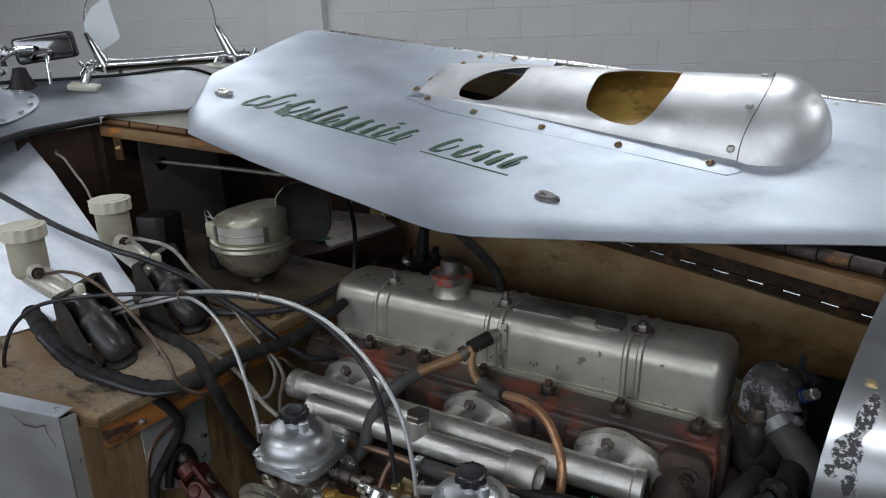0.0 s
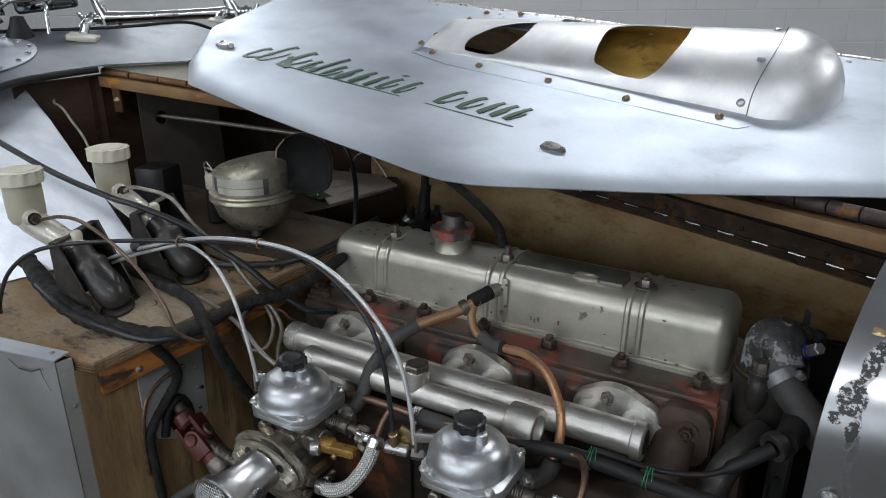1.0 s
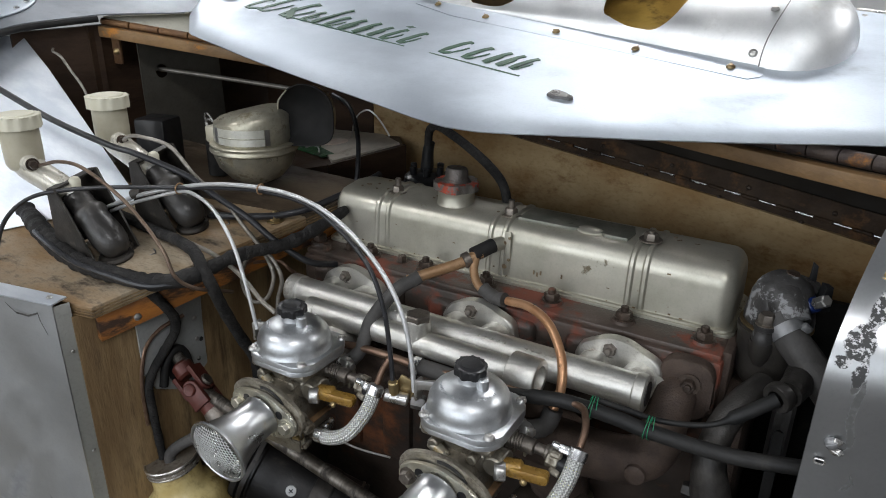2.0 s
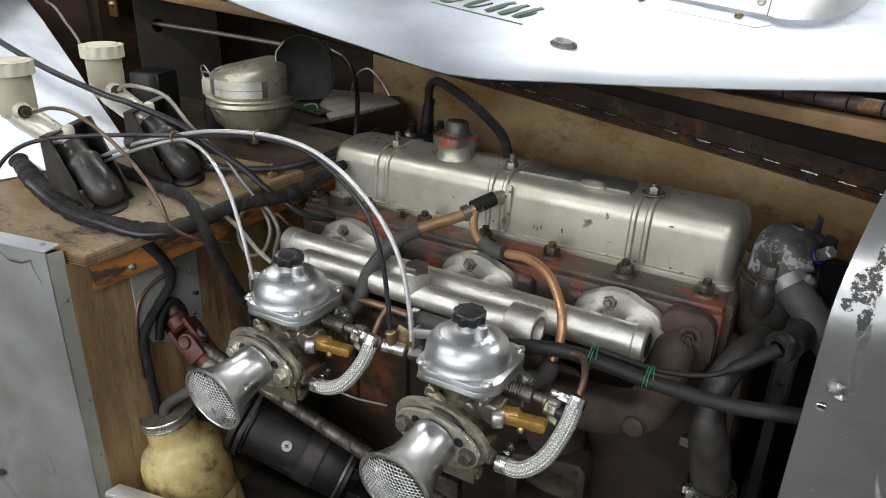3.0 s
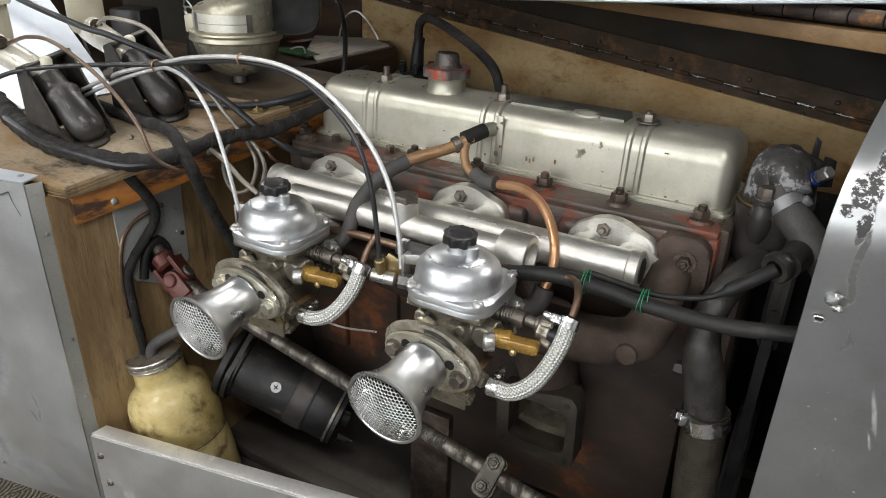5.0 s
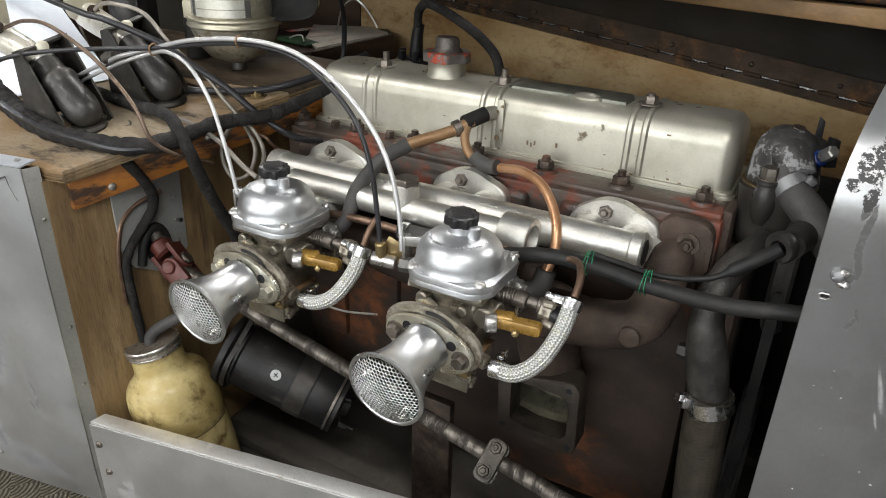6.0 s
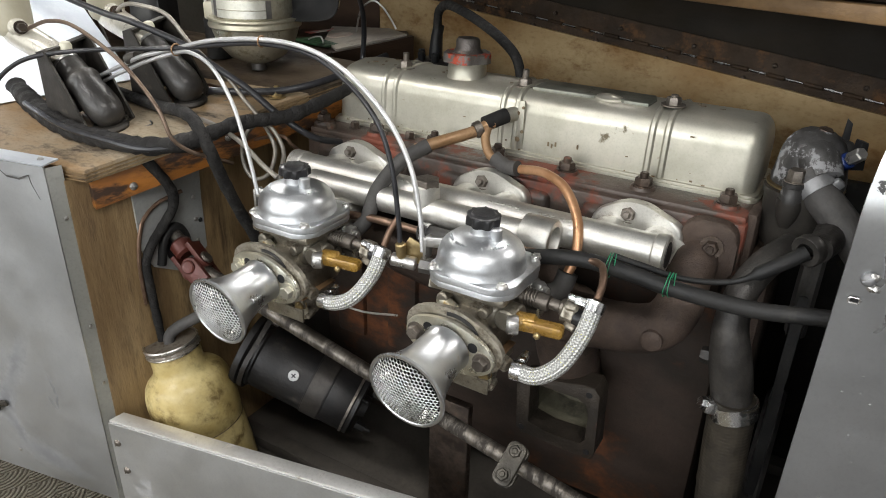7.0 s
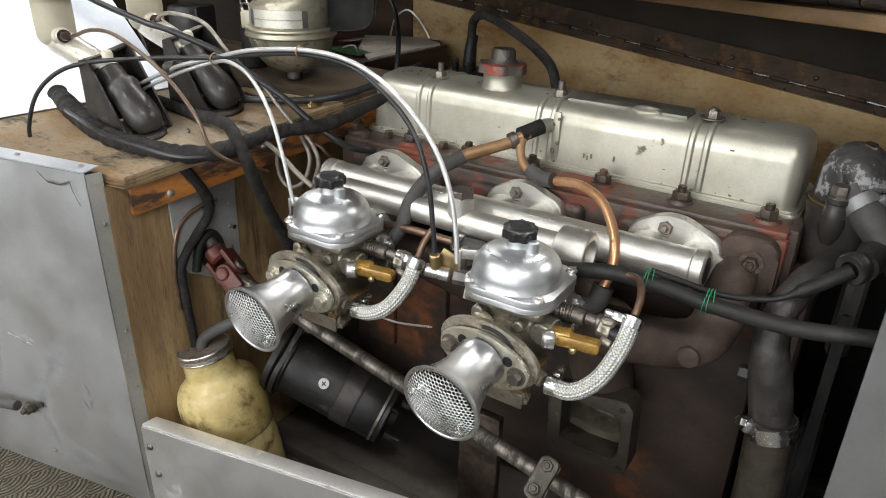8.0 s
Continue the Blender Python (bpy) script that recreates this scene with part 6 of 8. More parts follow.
part("bolt_boss", lathe([(0, 0), (0.0118, 0), (0.0118, 0.010), (0.0108, 0.0115), (0.0108, 0.017), (0.0122, 0.018), (0.0122, 0.022), (0.0104, 0.0235), (0, 0.024)], Matrix.Translation((0.358, 0.036, 0.960)), 22), M["peel"], th, "smeared silver boss")
part("lug", lathe([(0, 0), (0.006, 0), (0.011, 0.010), (0.0135, 0.022), (0.0135, 0.032), (0, 0.032)], Matrix.Translation((0.358, 0.038, 0.930)), 20), M["therm"], th)
part("joint", lathe([(0, 0), (0.0404, 0), (0.0404, 0.0022), (0, 0.0022)], Matrix.Translation(TC + V(-0.001, -0.004, 0.9675)), 32), M["brass_dark"], th, "tan paper joint")
part("bolt", hexa((0.358, 0.036, 0.983), (0, -0.05, 1), 0.0090, 0.012, 0.0112, 0.0, None, 15), M["bolt"], th)
part("bolt", hexa((0.372, 0.086, 1.022), (0.15, -0.15, 1), 0.0085, 0.008, 0.0115), M["rust_bolt"], th)
part("tab", prism([(0, 0), (0.010, 0), (0.008, 0.045), (0.002, 0.05)], 0.003, Matrix.Translation((0.388, 0.11, 0.990)) @ pose(0, 0, 0, 90, 0, 10), 0.0005), M["black"], th)
part("tab", prism([(0, 0), (0.014, 0), (0.012, 0.030), (0.004, 0.032)], 0.012, Matrix.Translation((0.400, 0.090, 0.992)) @ pose(0, 0, 0, 90, 0, 30), 0.0015), M["black"], th)
part("sender", rod((0.402, 0.064, 1.008), (0.412, 0.052, 1.020), 0.0072, 6), M["tin"], th, "bright sender terminal")
part("sender_cap", rod((0.390, 0.080, 0.992), (0.402, 0.064, 1.008), 0.0088, 14), M["blue"], th, "blue plastic sender body")
top_hose = thing("top_hose", (0.41, 0.0, 0.93), "black rubber hose on the thermostat housing", "hose")
part("hose", tube([(0.368, 0.054, 0.989), (0.387, 0.040, 0.970), (0.410, 0.028, 0.951), (0.431, 0.018, 0.931), (0.455, 0.010, 0.906), (0.48, 0.006, 0.87)], 0.0185, 20), M["rubber_grey"], top_hose)
part("clip", lathe([(0.0187, -0.007), (0.0199, -0.007), (0.0199, 0.006), (0.0187, 0.006), (0.0187, -0.007)], along((0.3800, 0.0450, 0.977), (0.400, 0.0325, 0.959)), 28), M["clip_grey"], top_hose, "dull grey hose band")
part("clip_screw", box((0.012, 0.008, 0.014), (0.397, 0.040, 0.986), 0.003, pose(0, 0, 0, 10, 40, 20)), M["clip_grey"], top_hose)

pipe = thing("water_pipe", (0.36, -0.06, 0.50), "grey cast water pipe with a ribbed lower hose", "pipe")
bm = tube([(0.372, 0.02, 0.915), (0.352, -0.018, 0.905), (0.339, -0.044, 0.880), (0.337, -0.060, 0.850), (0.342, -0.063, 0.82), (0.350, -0.063, 0.785), (0.356, -0.065, 0.755), (0.361, -0.066, 0.73)], lambda f: 0.0170 - 0.002 * math.sin(math.pi * min(1, f * 1.6)) + 0.0025 * math.exp(-((f - 0.72) / 0.16) ** 2) + 0.004 * f, 20)
part("casting", bm, M["pipe_iron"], pipe)
bm = tube([(0.358, -0.065, 0.765), (0.360, -0.065, 0.70), (0.366, -0.068, 0.62), (0.376, -0.066, 0.50), (0.40, -0.05, 0.43)], 0.0247, 24, 0.006)
part("ribbed_hose", bm, M["ribbed"], pipe, "ribbed brown-black hose")
bm = lathe([(0.0249, -0.009), (0.0262, -0.009), (0.0262, 0.009), (0.0249, 0.009), (0.0249, -0.009)], along((0.3585, -0.065, 0.752), (0.374, -0.067, 0.70)), 28)
part("clip", bm, M["zinc"], pipe, "bright hose clip")
part("clip_block", box((0.015, 0.012, 0.015), (0.338, -0.084, 0.757), 0.003, pose(0, 0, 0, 0, 15, 30)), M["zinc"], pipe)
part("clip_screw", hexa((0.336, -0.082, 0.758), (-0.8, -0.5, 0.3), 0.0072, 0.010, 0.008), M["zinc"], pipe)
part("boss", hexa((0.335, -0.058, 0.802), (-1, 0, 0), 0.0095, 0.020, 0.012), M["pipe_iron"], pipe)
# black bracket with an eye for the heater hose, and pulley edges behind
bm = tube([(0.405, 0.03, 0.935), (0.402, 0.0, 0.938), (0.396, -0.026, 0.938)], lambda f: 0.0175 - 0.003 * f, 16)
lathe([(0.0092, -0.006), (0.0155, -0.006), (0.0165, -0.003), (0.0165, 0.004), (0.0150, 0.006), (0.0092, 0.006), (0.0092, -0.006)], along((0.389, -0.038, 0.940), (0.36, -0.09, 0.93)), 20, bm)
solo("pump_bracket", bm, M["pipe_iron"], "black water pump bracket with a round eye", "bracket")
pulley = thing("pulley", (0.40, 0.08, 0.70), "dark steel fan pulley with a black belt", "pulley")
bm = lathe([(0, 0), (0.075, 0), (0.082, 0.004), (0.072, 0.012), (0.082, 0.020), (0.078, 0.024), (0.03, 0.020), (0, 0.020)], along((0.384, 0.10, 0.86), (0.5, 0.10, 0.86)), 36)
part("wheel", bm, M["steel"], pulley)
bm = lathe([(0, 0), (0.085, 0), (0.092, 0.004), (0.082, 0.012), (0.092, 0.020), (0.088, 0.024), (0.03, 0.020), (0, 0.020)], along((0.384, 0.10, 0.58), (0.5, 0.10, 0.58)), 36)
part("wheel", bm, M["steel"], pulley)
for s in (1, -1):
    bm = bmesh.new()
    slab([(0.390, 0.10 - s * 0.078, 0.86), (0.402, 0.10 - s * 0.078, 0.86), (0.402, 0.10 - s * 0.088, 0.58), (0.390, 0.10 - s * 0.088, 0.58)], 0.008, bm)
    part("belt", bm, M["rubber"], pulley, "black rubber belt")
bm = box((0.02, 0.46, 0.62), (0.50, 0.13, 0.72), 0.004)
for k in range(12):
    box((0.008, 0.40, 0.012), (0.487, 0.12, 0.46 + 0.045 * k), 0.002, None, 1, bm)
radiator = thing("radiator", (0.50, 0.12, 0.41), "black radiator at the nose of the bay, with an added dark panel", "radiator")
part("core", bm, M["starter"], radiator)
# added to black out the lit board behind the pulleys
part("dark_panel", box((0.16, 0.012, 0.50), (0.420, 0.318, 0.66), 0.003), M["starter"], radiator)
bm = box((0.03, 0.22, 0.34), (0.345, 0.13, 0.72), 0.01)
solo("timing_cover", bm, M["iron"], "oily dark timing cover at the engine's front", "engine cover")



# starter motor
SA, SB = V(-0.313, -0.118, 0.610), V(-0.157, -0.066, 0.541)
starter = thing("starter_motor", (-0.24, -0.09, 0.42), "black-painted starter motor low beside the block", "starter motor")
st = (SB - SA).normalized()
bm = lathe([(0, 0), (0.050, 0), (0.052, 0.003), (0.052, 0.012), (0.0495, 0.015), (0.0495, 0.100), (0.0505, 0.101), (0.0505, 0.132), (0.0495, 0.133), (0.0495, 0.172), (0.047, 0.176), (0, 0.176)], along(SA, SB), 36)
part("body", bm, M["starter"], starter)
part("yoke_band", lathe([(0.0500, 0), (0.0512, 0.001), (0.0512, 0.028), (0.0500, 0.029), (0.0500, 0)], along(SA + st * 0.102, SB), 36), M["worn_black"], starter, "worn black end band")
part("end_rim", lathe([(0.0485, 0), (0.051, 0), (0.051, 0.004), (0.0485, 0.004), (0.0485, 0)], along(SB - st * 0.010, SB), 36), M["bolt"], starter)
bm = lathe([(0, 0), (0.050, 0), (0.050, 0.006), (0.018, 0.009), (0.016, 0.02), (0, 0.02)], along(SB - st * 0.004, SB + st), 24)
for k in range(3):
    a = 2.1 * k
    o = V(0, math.cos(a), math.sin(a)) * 0.032
    hexa(SB + o + st * 0.004, st, 0.007, 0.014, 0.01, 0.01, bm)
part("end_plate", bm, M["starter"], starter)
bm = lathe([(0, 0), (0.056, 0), (0.058, 0.003), (0.058, 0.010), (0.053, 0.014), (0, 0.014)], along(SA - st * 0.014, SB), 40)
part("flange", bm, M["starter"], starter)
ear_up = (V(0, 0.25, 1) - st * V(0, 0.25, 1).dot(st)).normalized()
ear_side = st.cross(ear_up)
ear = [(0.058 * math.cos(radians(a)), 0.058 * math.sin(radians(a))) for a in range(158, 383, 15)] + [(0.016, 0.068), (0.008, 0.074), (-0.008, 0.074), (-0.016, 0.068)]
frame_at = Matrix((ear_side, ear_up, -st)).transposed().to_4x4()
plate = part("mounting_plate", prism(ear, 0.008, Matrix.Translation(SA + st * 0.008) @ frame_at, 0.0015), M["worn_black"], starter, "worn-edged mounting plate")
part("bolt", hexa(SA + ear_up * 0.060 + st * 0.008, st, 0.008, 0.007, 0.012, 0.004), M["bolt"], plate)
sp = SA.lerp(SB, 0.42)
sn = (V(-0.241, -0.117, 0.597) - sp)
sn = (sn - st * sn.dot(st)).normalized()
bm = lathe([(0, 0), (0.0085, 0), (0.008, 0.002), (0, 0.0026)], along(sp + sn * 0.0493, sp + sn), 18)
part("screw", bm, M["speck"], starter, "pale cross-head screw")
# black bars paint the shade in the cross slot
for k in (0, 1):
    part("screw_slot", box((0.008, 0.0018, 0.0006), (0, 0, 0), 0, along(sp + sn * 0.0520, sp + sn, 45 + 90 * k), 1), M["black"], starter)

# steering column with its joint and clamp
col = thing("steering_shaft", (-0.1, -0.15, 0.55), "scratched steel steering shaft with a red universal joint", "steering shaft")
J, K, E2 = V(-0.349, -0.176, 0.772), V(0.150, -0.155, 0.638), V(0.42, -0.1436, 0.5655)
part("shaft", rod(J, E2, 0.0098, 18), M["shaft"], col)
part("upper_shaft", tube([(-0.44, -0.158, 0.822), (-0.400, -0.166, 0.804), (-0.372, -0.168, 0.790)], 0.0095, 14), M["shaft"], col)
jd = V(0.72, -0.06, -0.55).normalized()
face = V(0.25, -0.9, 0.36)
face = (face - jd * face.dot(jd)).normalized()
over = jd.cross(face).normalized()


def yoke(away, arm, name):
    """A forked end: hub, and two rounded arms reaching past the cross."""
    b = rod(J - away * 0.046, J - away * 0.022, 0.0155, 20, 0.004)
    for s in (1, -1):
        c = J + arm * (0.0155 * s)
        mm = Matrix((away, arm.cross(away), arm)).transposed().to_4x4()
        mm.translation = c - arm * 0.0035
        outline = [(-0.030, -0.014), (-0.030, 0.014), (0.0, 0.0135)] + [(0.0135 * math.sin(a), 0.0135 * math.cos(a)) for a in (0.4, 0.8, 1.2, 1.57, 1.94, 2.34, 2.74)] + [(0.0, -0.0135)]
        prism(outline, 0.007, mm, 0.0015, b)
    return part(name, b, M["red_oxide"], col, "chipped red oxide fork of the joint")


joint = yoke(jd, over, "universal_joint")
yoke(-jd, face, "universal_joint")
for axis in (face, over):
    for s in (1, -1):
        part("bearing_cap", lathe([(0, 0), (0.0095, 0), (0.0095, 0.0215), (0.0080, 0.0230), (0.0055, 0.0225), (0, 0.0222)], along(J, J + axis * s), 18), M["red_oxide"] if s > 0 else M["bolt"], joint)
part("sleeve_end", lathe([(0.0155, 0), (0.0165, 0.004), (0.0165, 0.016), (0.0135, 0.022), (0, 0.022)], along(J + jd * 0.040, J + jd), 18), M["bolt"], col, "worn bare steel sleeve")
part("grommet", tube([(-0.400, -0.195, 0.768), (-0.400, -0.187, 0.798), (-0.400, -0.176, 0.813), (-0.400, -0.162, 0.816), (-0.400, -0.151, 0.803), (-0.400, -0.145, 0.778)], 0.0066, 12), M["rubber"], col, "black rubber edge seal")
cu = (V(0.148, -0.150, 0.656) - V(0.142, -0.179, 0.630)).normalized()
cn = V(0.12, -0.72, 0.62)
cn = (cn - cu * cn.dot(cu)).normalized()
mm = Matrix((cu, cn.cross(cu), cn)).transposed().to_4x4()
mm.translation = V(0.145, -0.164, 0.643) + cn * 0.004
bm = prism(rounded(0.054, 0.024, 0.009, 4), 0.009, mm, 0.0025)
clampb = part("clamp", bm, M["clamp"], col, "oily steel pinch clamp")
for s in (1, -1):
    part("clamp_bolt", hexa(mm @ V(0.0150 * s, 0, 0.009), cn, 0.0075, 0.006, 0.0095, 0.002, None, 20 * s), M["clamp"], clampb)
part("clamp_back", prism(rounded(0.054, 0.024, 0.009, 4), 0.009, mm @ pose(0, 0, -0.028), 0.0025), M["clamp"], clampb)
# upright bracket and engine mount below the carburettors
bm = box((0.062, 0.014, 0.23), (0.018, -0.085, 0.52), 0.003)
solo("engine_mount", bm, M["rust_bolt"], "rust-brown upright mounting strap", "bracket")

# catch bottle
JC = V(-0.333, -0.196, 0.4150)
tilt = Matrix.Translation(JC) @ pose(0, 0, 0, 4, -12, 0)
bottle = thing("catch_bottle", (JC.x, JC.y, 0.41), "yellowed brown-stained plastic bottle with a tin lid", "bottle")
bm = lathe([(0, 0.0), (0.054, 0.0), (0.061, 0.006), (0.0632, 0.05), (0.0632, 0.102), (0.0622, 0.1045), (0.0634, 0.107), (0.0642, 0.125), (0.0648, 0.145), (0.0645, 0.160), (0.0628, 0.173), (0.0592, 0.184), (0.0535, 0.192), (0.0465, 0.197), (0.0415, 0.201), (0.0385, 0.206), (0.0372, 0.213), (0.0370, 0.234), (0, 0.236)], tilt, 44)
for v in bm.verts:
    v.co += Vector((noise.noise(v.co * 22), noise.noise(v.co * 22 + V(5, 1, 0)), noise.noise(v.co * 30 + V(2, 7, 1)))) * 0.0017
part("body", bm, M["jar"], bottle)
part("mould_seam", lathe([(0.0630, 0), (0.0637, 0.0004), (0.0637, 0.0009), (0.0630, 0.0013), (0.0630, 0)], tilt @ pose(0, 0, 0.1030), 44), M["ply_dark"], bottle, "dirty mould seam")
bm = lathe([(0, 0.2470), (0.036, 0.2470), (0.0375, 0.2450), (0.0385, 0.2420), (0.0378, 0.2400), (0.0392, 0.2375), (0.0392, 0.2345), (0.0372, 0.2325), (0, 0.233)], tilt, 48)
lid = part("lid", bm, M["lid"], bottle, "dented dull tin lid")
part("lid_rim", lathe([(0.0365, 0.2462), (0.0375, 0.2480), (0.0392, 0.2482), (0.0402, 0.2468), (0.0400, 0.2445), (0.0385, 0.2435), (0.0365, 0.2462)], tilt, 48), M["lid_rim"], lid, "bright rolled rim")
part("lid_rim", lathe([(0.0385, 0.2330), (0.0398, 0.2336), (0.0400, 0.2352), (0.0388, 0.2362), (0.0385, 0.2330)], tilt, 48), M["lid_rim"], lid, "bright rolled rim")
for k in range(12):
    a = radians(-170 + 27 * k + 6 * math.sin(5 * k))
    part("rim_dent", box((0.0012, 0.0050 + 0.003 * math.sin(3 * k), 0.0022), (0, 0, 0), 0.0004, tilt @ pose(0.0384 * math.cos(a), 0.0384 * math.sin(a), 0.2392, 0, 0, math.degrees(a))), M["lid_rim"], lid, "bright dent")
part("breather_hose", tube([tilt @ V(0.002, -0.004, 0.243), tilt @ V(0.004, -0.001, 0.256), tilt @ V(0.016, 0.008, 0.266), tilt @ V(0.040, 0.026, 0.275), tilt @ V(0.080, 0.060, 0.288), tilt @ V(0.14, 0.12, 0.30)], 0.0085, 14), M["rubber_grey"], bottle, "grey rubber breather hose")
# ---- carburettors ----
def carburettor(name, cx, cy, cz, label):
    """cx, cy, cz: the damper knob's top centre."""
    c = thing(name, (cx, cy + 0.01, cz - 0.185), label, "carburettor", "twin carburettors")
    # suction chamber: clipped square flange, dome, damper neck
    zf = cz - 0.053
    fx, fy = cx + 0.004, cy + 0.002
    k = 0.0495
    outline = []
    for sx, sy in ((1, -1), (1, 1), (-1, 1), (-1, -1)):
        corner = [(sx * k * 0.56, sy * k * 1.0), (sx * k * 0.90, sy * k * 0.90), (sx * k * 1.0, sy * k * 0.56)]
        for t in range(6):
            a = t / 5
            p = Vector(corner[0]).lerp(Vector(corner[1]), a).lerp(Vector(corner[1]).lerp(Vector(corner[2]), a), a)
            outline.append((p.x, p.y))
    order = sorted(outline, key=lambda p: math.atan2(p[1], p[0]))
    bm = prism(order, 0.0075, pose(fx, fy, zf - 0.0025), 0.0016)
    prism([(x * 0.985, y * 0.985) for x, y in order], 0.0060, pose(fx, fy, zf - 0.0093), 0.0012, bm)
    chamber = part("flange", bm, M["dome"], c, "clipped square aluminium flange")
    bm = lathe([(0, 0), (0.0480, 0.0), (0.0474, 0.003), (0.0462, 0.005), (0.0460, 0.010), (0.0450, 0.0155), (0.0428, 0.0208), (0.0392, 0.0255), (0.0340, 0.0295), (0.0275, 0.0322), (0.0205, 0.0338), (0.0150, 0.0345), (0.0132, 0.0356), (0.0126, 0.0375), (0.0126, 0.0485), (0, 0.0485)],
               Matrix.Translation((cx, cy, zf + 0.004)), 40)
    part("dome", bm, M["dome"], c, "polished aluminium suction chamber")
    part("neck_boss", rod((cx + 0.017, cy - 0.004, zf + 0.035), (cx + 0.017, cy - 0.004, zf + 0.050), 0.0068, 12), M["dome"], c)
    knob = []
    for i in range(48):
        a = 2 * math.pi * i / 48
        r = 0.0172 + 0.0015 * math.cos(8 * a)
        knob.append((r * math.cos(a), r * math.sin(a)))
    bm = prism(knob, 0.010, pose(cx, cy, zf + 0.0495, 2, 3, 0), 0.0025)
    lathe([(0, 0), (0.014, 0), (0.011, 0.002), (0, 0.001)], pose(cx, cy, zf + 0.0590), 20, bm)
    part("damper_knob", bm, M["black"], c, "black fluted plastic damper knob")
    for sx, sy in ((-1, -1), (1, -1), (1, 1), (-1, 1)):
        part("screw", slot_screw((fx + sx * 0.039, fy + sy * 0.039, zf + 0.005), (0, 0, 1), 0.0062, 0.0045, None, 30 * sx + 12 * sy), M["tin"], c)
    # cast marks round the dome's top, as plain bars
    for i in range(30):
        if i % 7 == 6:
            continue
        a = -2.75 + 0.092 * i
        m = Matrix.Translation((cx + 0.0315 * math.cos(a), cy + 0.0315 * math.sin(a), zf + 0.0352)) @ Matrix.Rotation(a, 4, "Z") @ Matrix.Rotation(0.38, 4, "Y")
        part("raised_mark", box((0.0030, 0.0014, 0.0009), (0, 0, 0), 0.0003, m), M["dome"], c)
    # body
    bz = cz - 0.113
    bm = box((0.086, 0.084, 0.012), (fx, fy, zf - 0.0125), 0.004)
    lathe([(0, -0.036), (0.030, -0.036), (0.034, -0.02), (0.040, -0.004), (0, -0.004)], Matrix.Translation((fx, fy, zf - 0.012)), 24, bm)
    box((0.064, 0.060, 0.030), (fx, fy, zf - 0.040), 0.008, None, 3, bm)
    rod((cx, cy - 0.055, bz), (cx, cy + 0.06, bz), 0.029, 26, 0.003, bm)
    box((0.060, 0.070, 0.03), (cx, cy + 0.005, bz - 0.02), 0.006, None, 2, bm)
    rod((cx - 0.037, cy + 0.028, bz + 0.002), (cx + 0.037, cy + 0.028, bz + 0.002), 0.009, 14, 0.001, bm)
    part("body", bm, M["carb"], c, "fuel-stained zinc body")
    bm = prism(rounded(0.072, 0.052, 0.018), 0.008, Matrix.Translation((cx, cy + 0.062, bz)) @ pose(0, 0, 0, 90, 0, 0), 0.002)
    part("rear_flange", bm, M["carb"], c)
    # float chamber
    bm = box((0.066, 0.060, 0.012), (cx + 0.004, cy - 0.012, bz - 0.038), 0.003)
    bowl = part("bowl_rim", bm, M["carb"], c)
    bm = lathe([(0, -0.026), (0.020, -0.026), (0.025, -0.022), (0.0285, 0.0), (0, 0)], Matrix.Translation((cx + 0.004, cy - 0.012, bz - 0.044)), 24)
    rod((cx + 0.004, cy - 0.012, bz - 0.066), (cx + 0.004, cy - 0.012, bz - 0.080), 0.008, 12, 0.002, bm)
    part("float_chamber", bm, M["carb"], c)
    part("bowl_gasket", box((0.068, 0.062, 0.0022), (cx + 0.004, cy - 0.012, bz - 0.0310), 0.0005), M["copper_old"], c, "brown paper gasket")
    for sx in (-1, 1):
        part("screw", slot_screw((cx + 0.004 + sx * 0.026, cy - 0.043, bz - 0.038), (0, -1, 0), 0.004, 0.003), M["brass_bolt"], c)
        part("foot_screw", rod((cx + 0.004 + sx * 0.028, cy - 0.034, bz - 0.046), (cx + 0.004 + sx * 0.028, cy - 0.034, bz - 0.062), 0.004, 10), M["brass"], c)
    # front adapter: two stacked diamond plates with bolts
    def diamond(w, h, r):
        pts = []
        for i in range(40):
            a = 2 * math.pi * i / 40
            x, y = math.cos(a), math.sin(a)
            pts.append((w * math.copysign(abs(x) ** 1.35, x), h * math.copysign(abs(y) ** 0.85, y)))
        return pts
    slope = 0.26
    turn = Matrix.Rotation(slope * 0.55, 4, "Y")
    yb = cy - 0.056
    bm = prism(diamond(0.0565, 0.0345, 0), 0.006, Matrix.Translation((cx + 0.003, yb + 0.002, bz + 0.004)) @ turn @ pose(0, 0, 0, 90, 0, 0), 0.0012)
    adapter = part("adapter_plate", bm, M["carb"], c)
    # the opening between the plates is painted as a black crescent
    slot_out = [(0.0300 * math.cos(a) * 1.15, 0.0305 * math.sin(a)) for a in [radians(40 + 7 * k) for k in range(11)]] + [(0.0300 * math.cos(a) * 1.1, 0.0262 * math.sin(a)) for a in [radians(110 - 7 * k) for k in range(11)]]
    part("adapter_slot_patch", prism(slot_out, 0.0006, Matrix.Translation((cx + 0.003, yb - 0.0042, bz + 0.004)) @ turn @ pose(0, 0, 0, 90, 0, 0)), M["black"], adapter, "black crescent patch for an opening")
    bm = prism(diamond(0.051, 0.0285, 0), 0.005, Matrix.Translation((cx + 0.002, yb - 0.0062, bz)) @ turn @ pose(0, 0, 0, 90, 0, 0), 0.001)
    plate2 = part("trumpet_flange", bm, M["brass"], c, "yellow-stained zinc flange")
    for sx in (-1, 1):
        at = turn @ V(sx * 0.0385, 0, 0)
        p = V(cx + 0.002, yb - 0.011, bz) + at
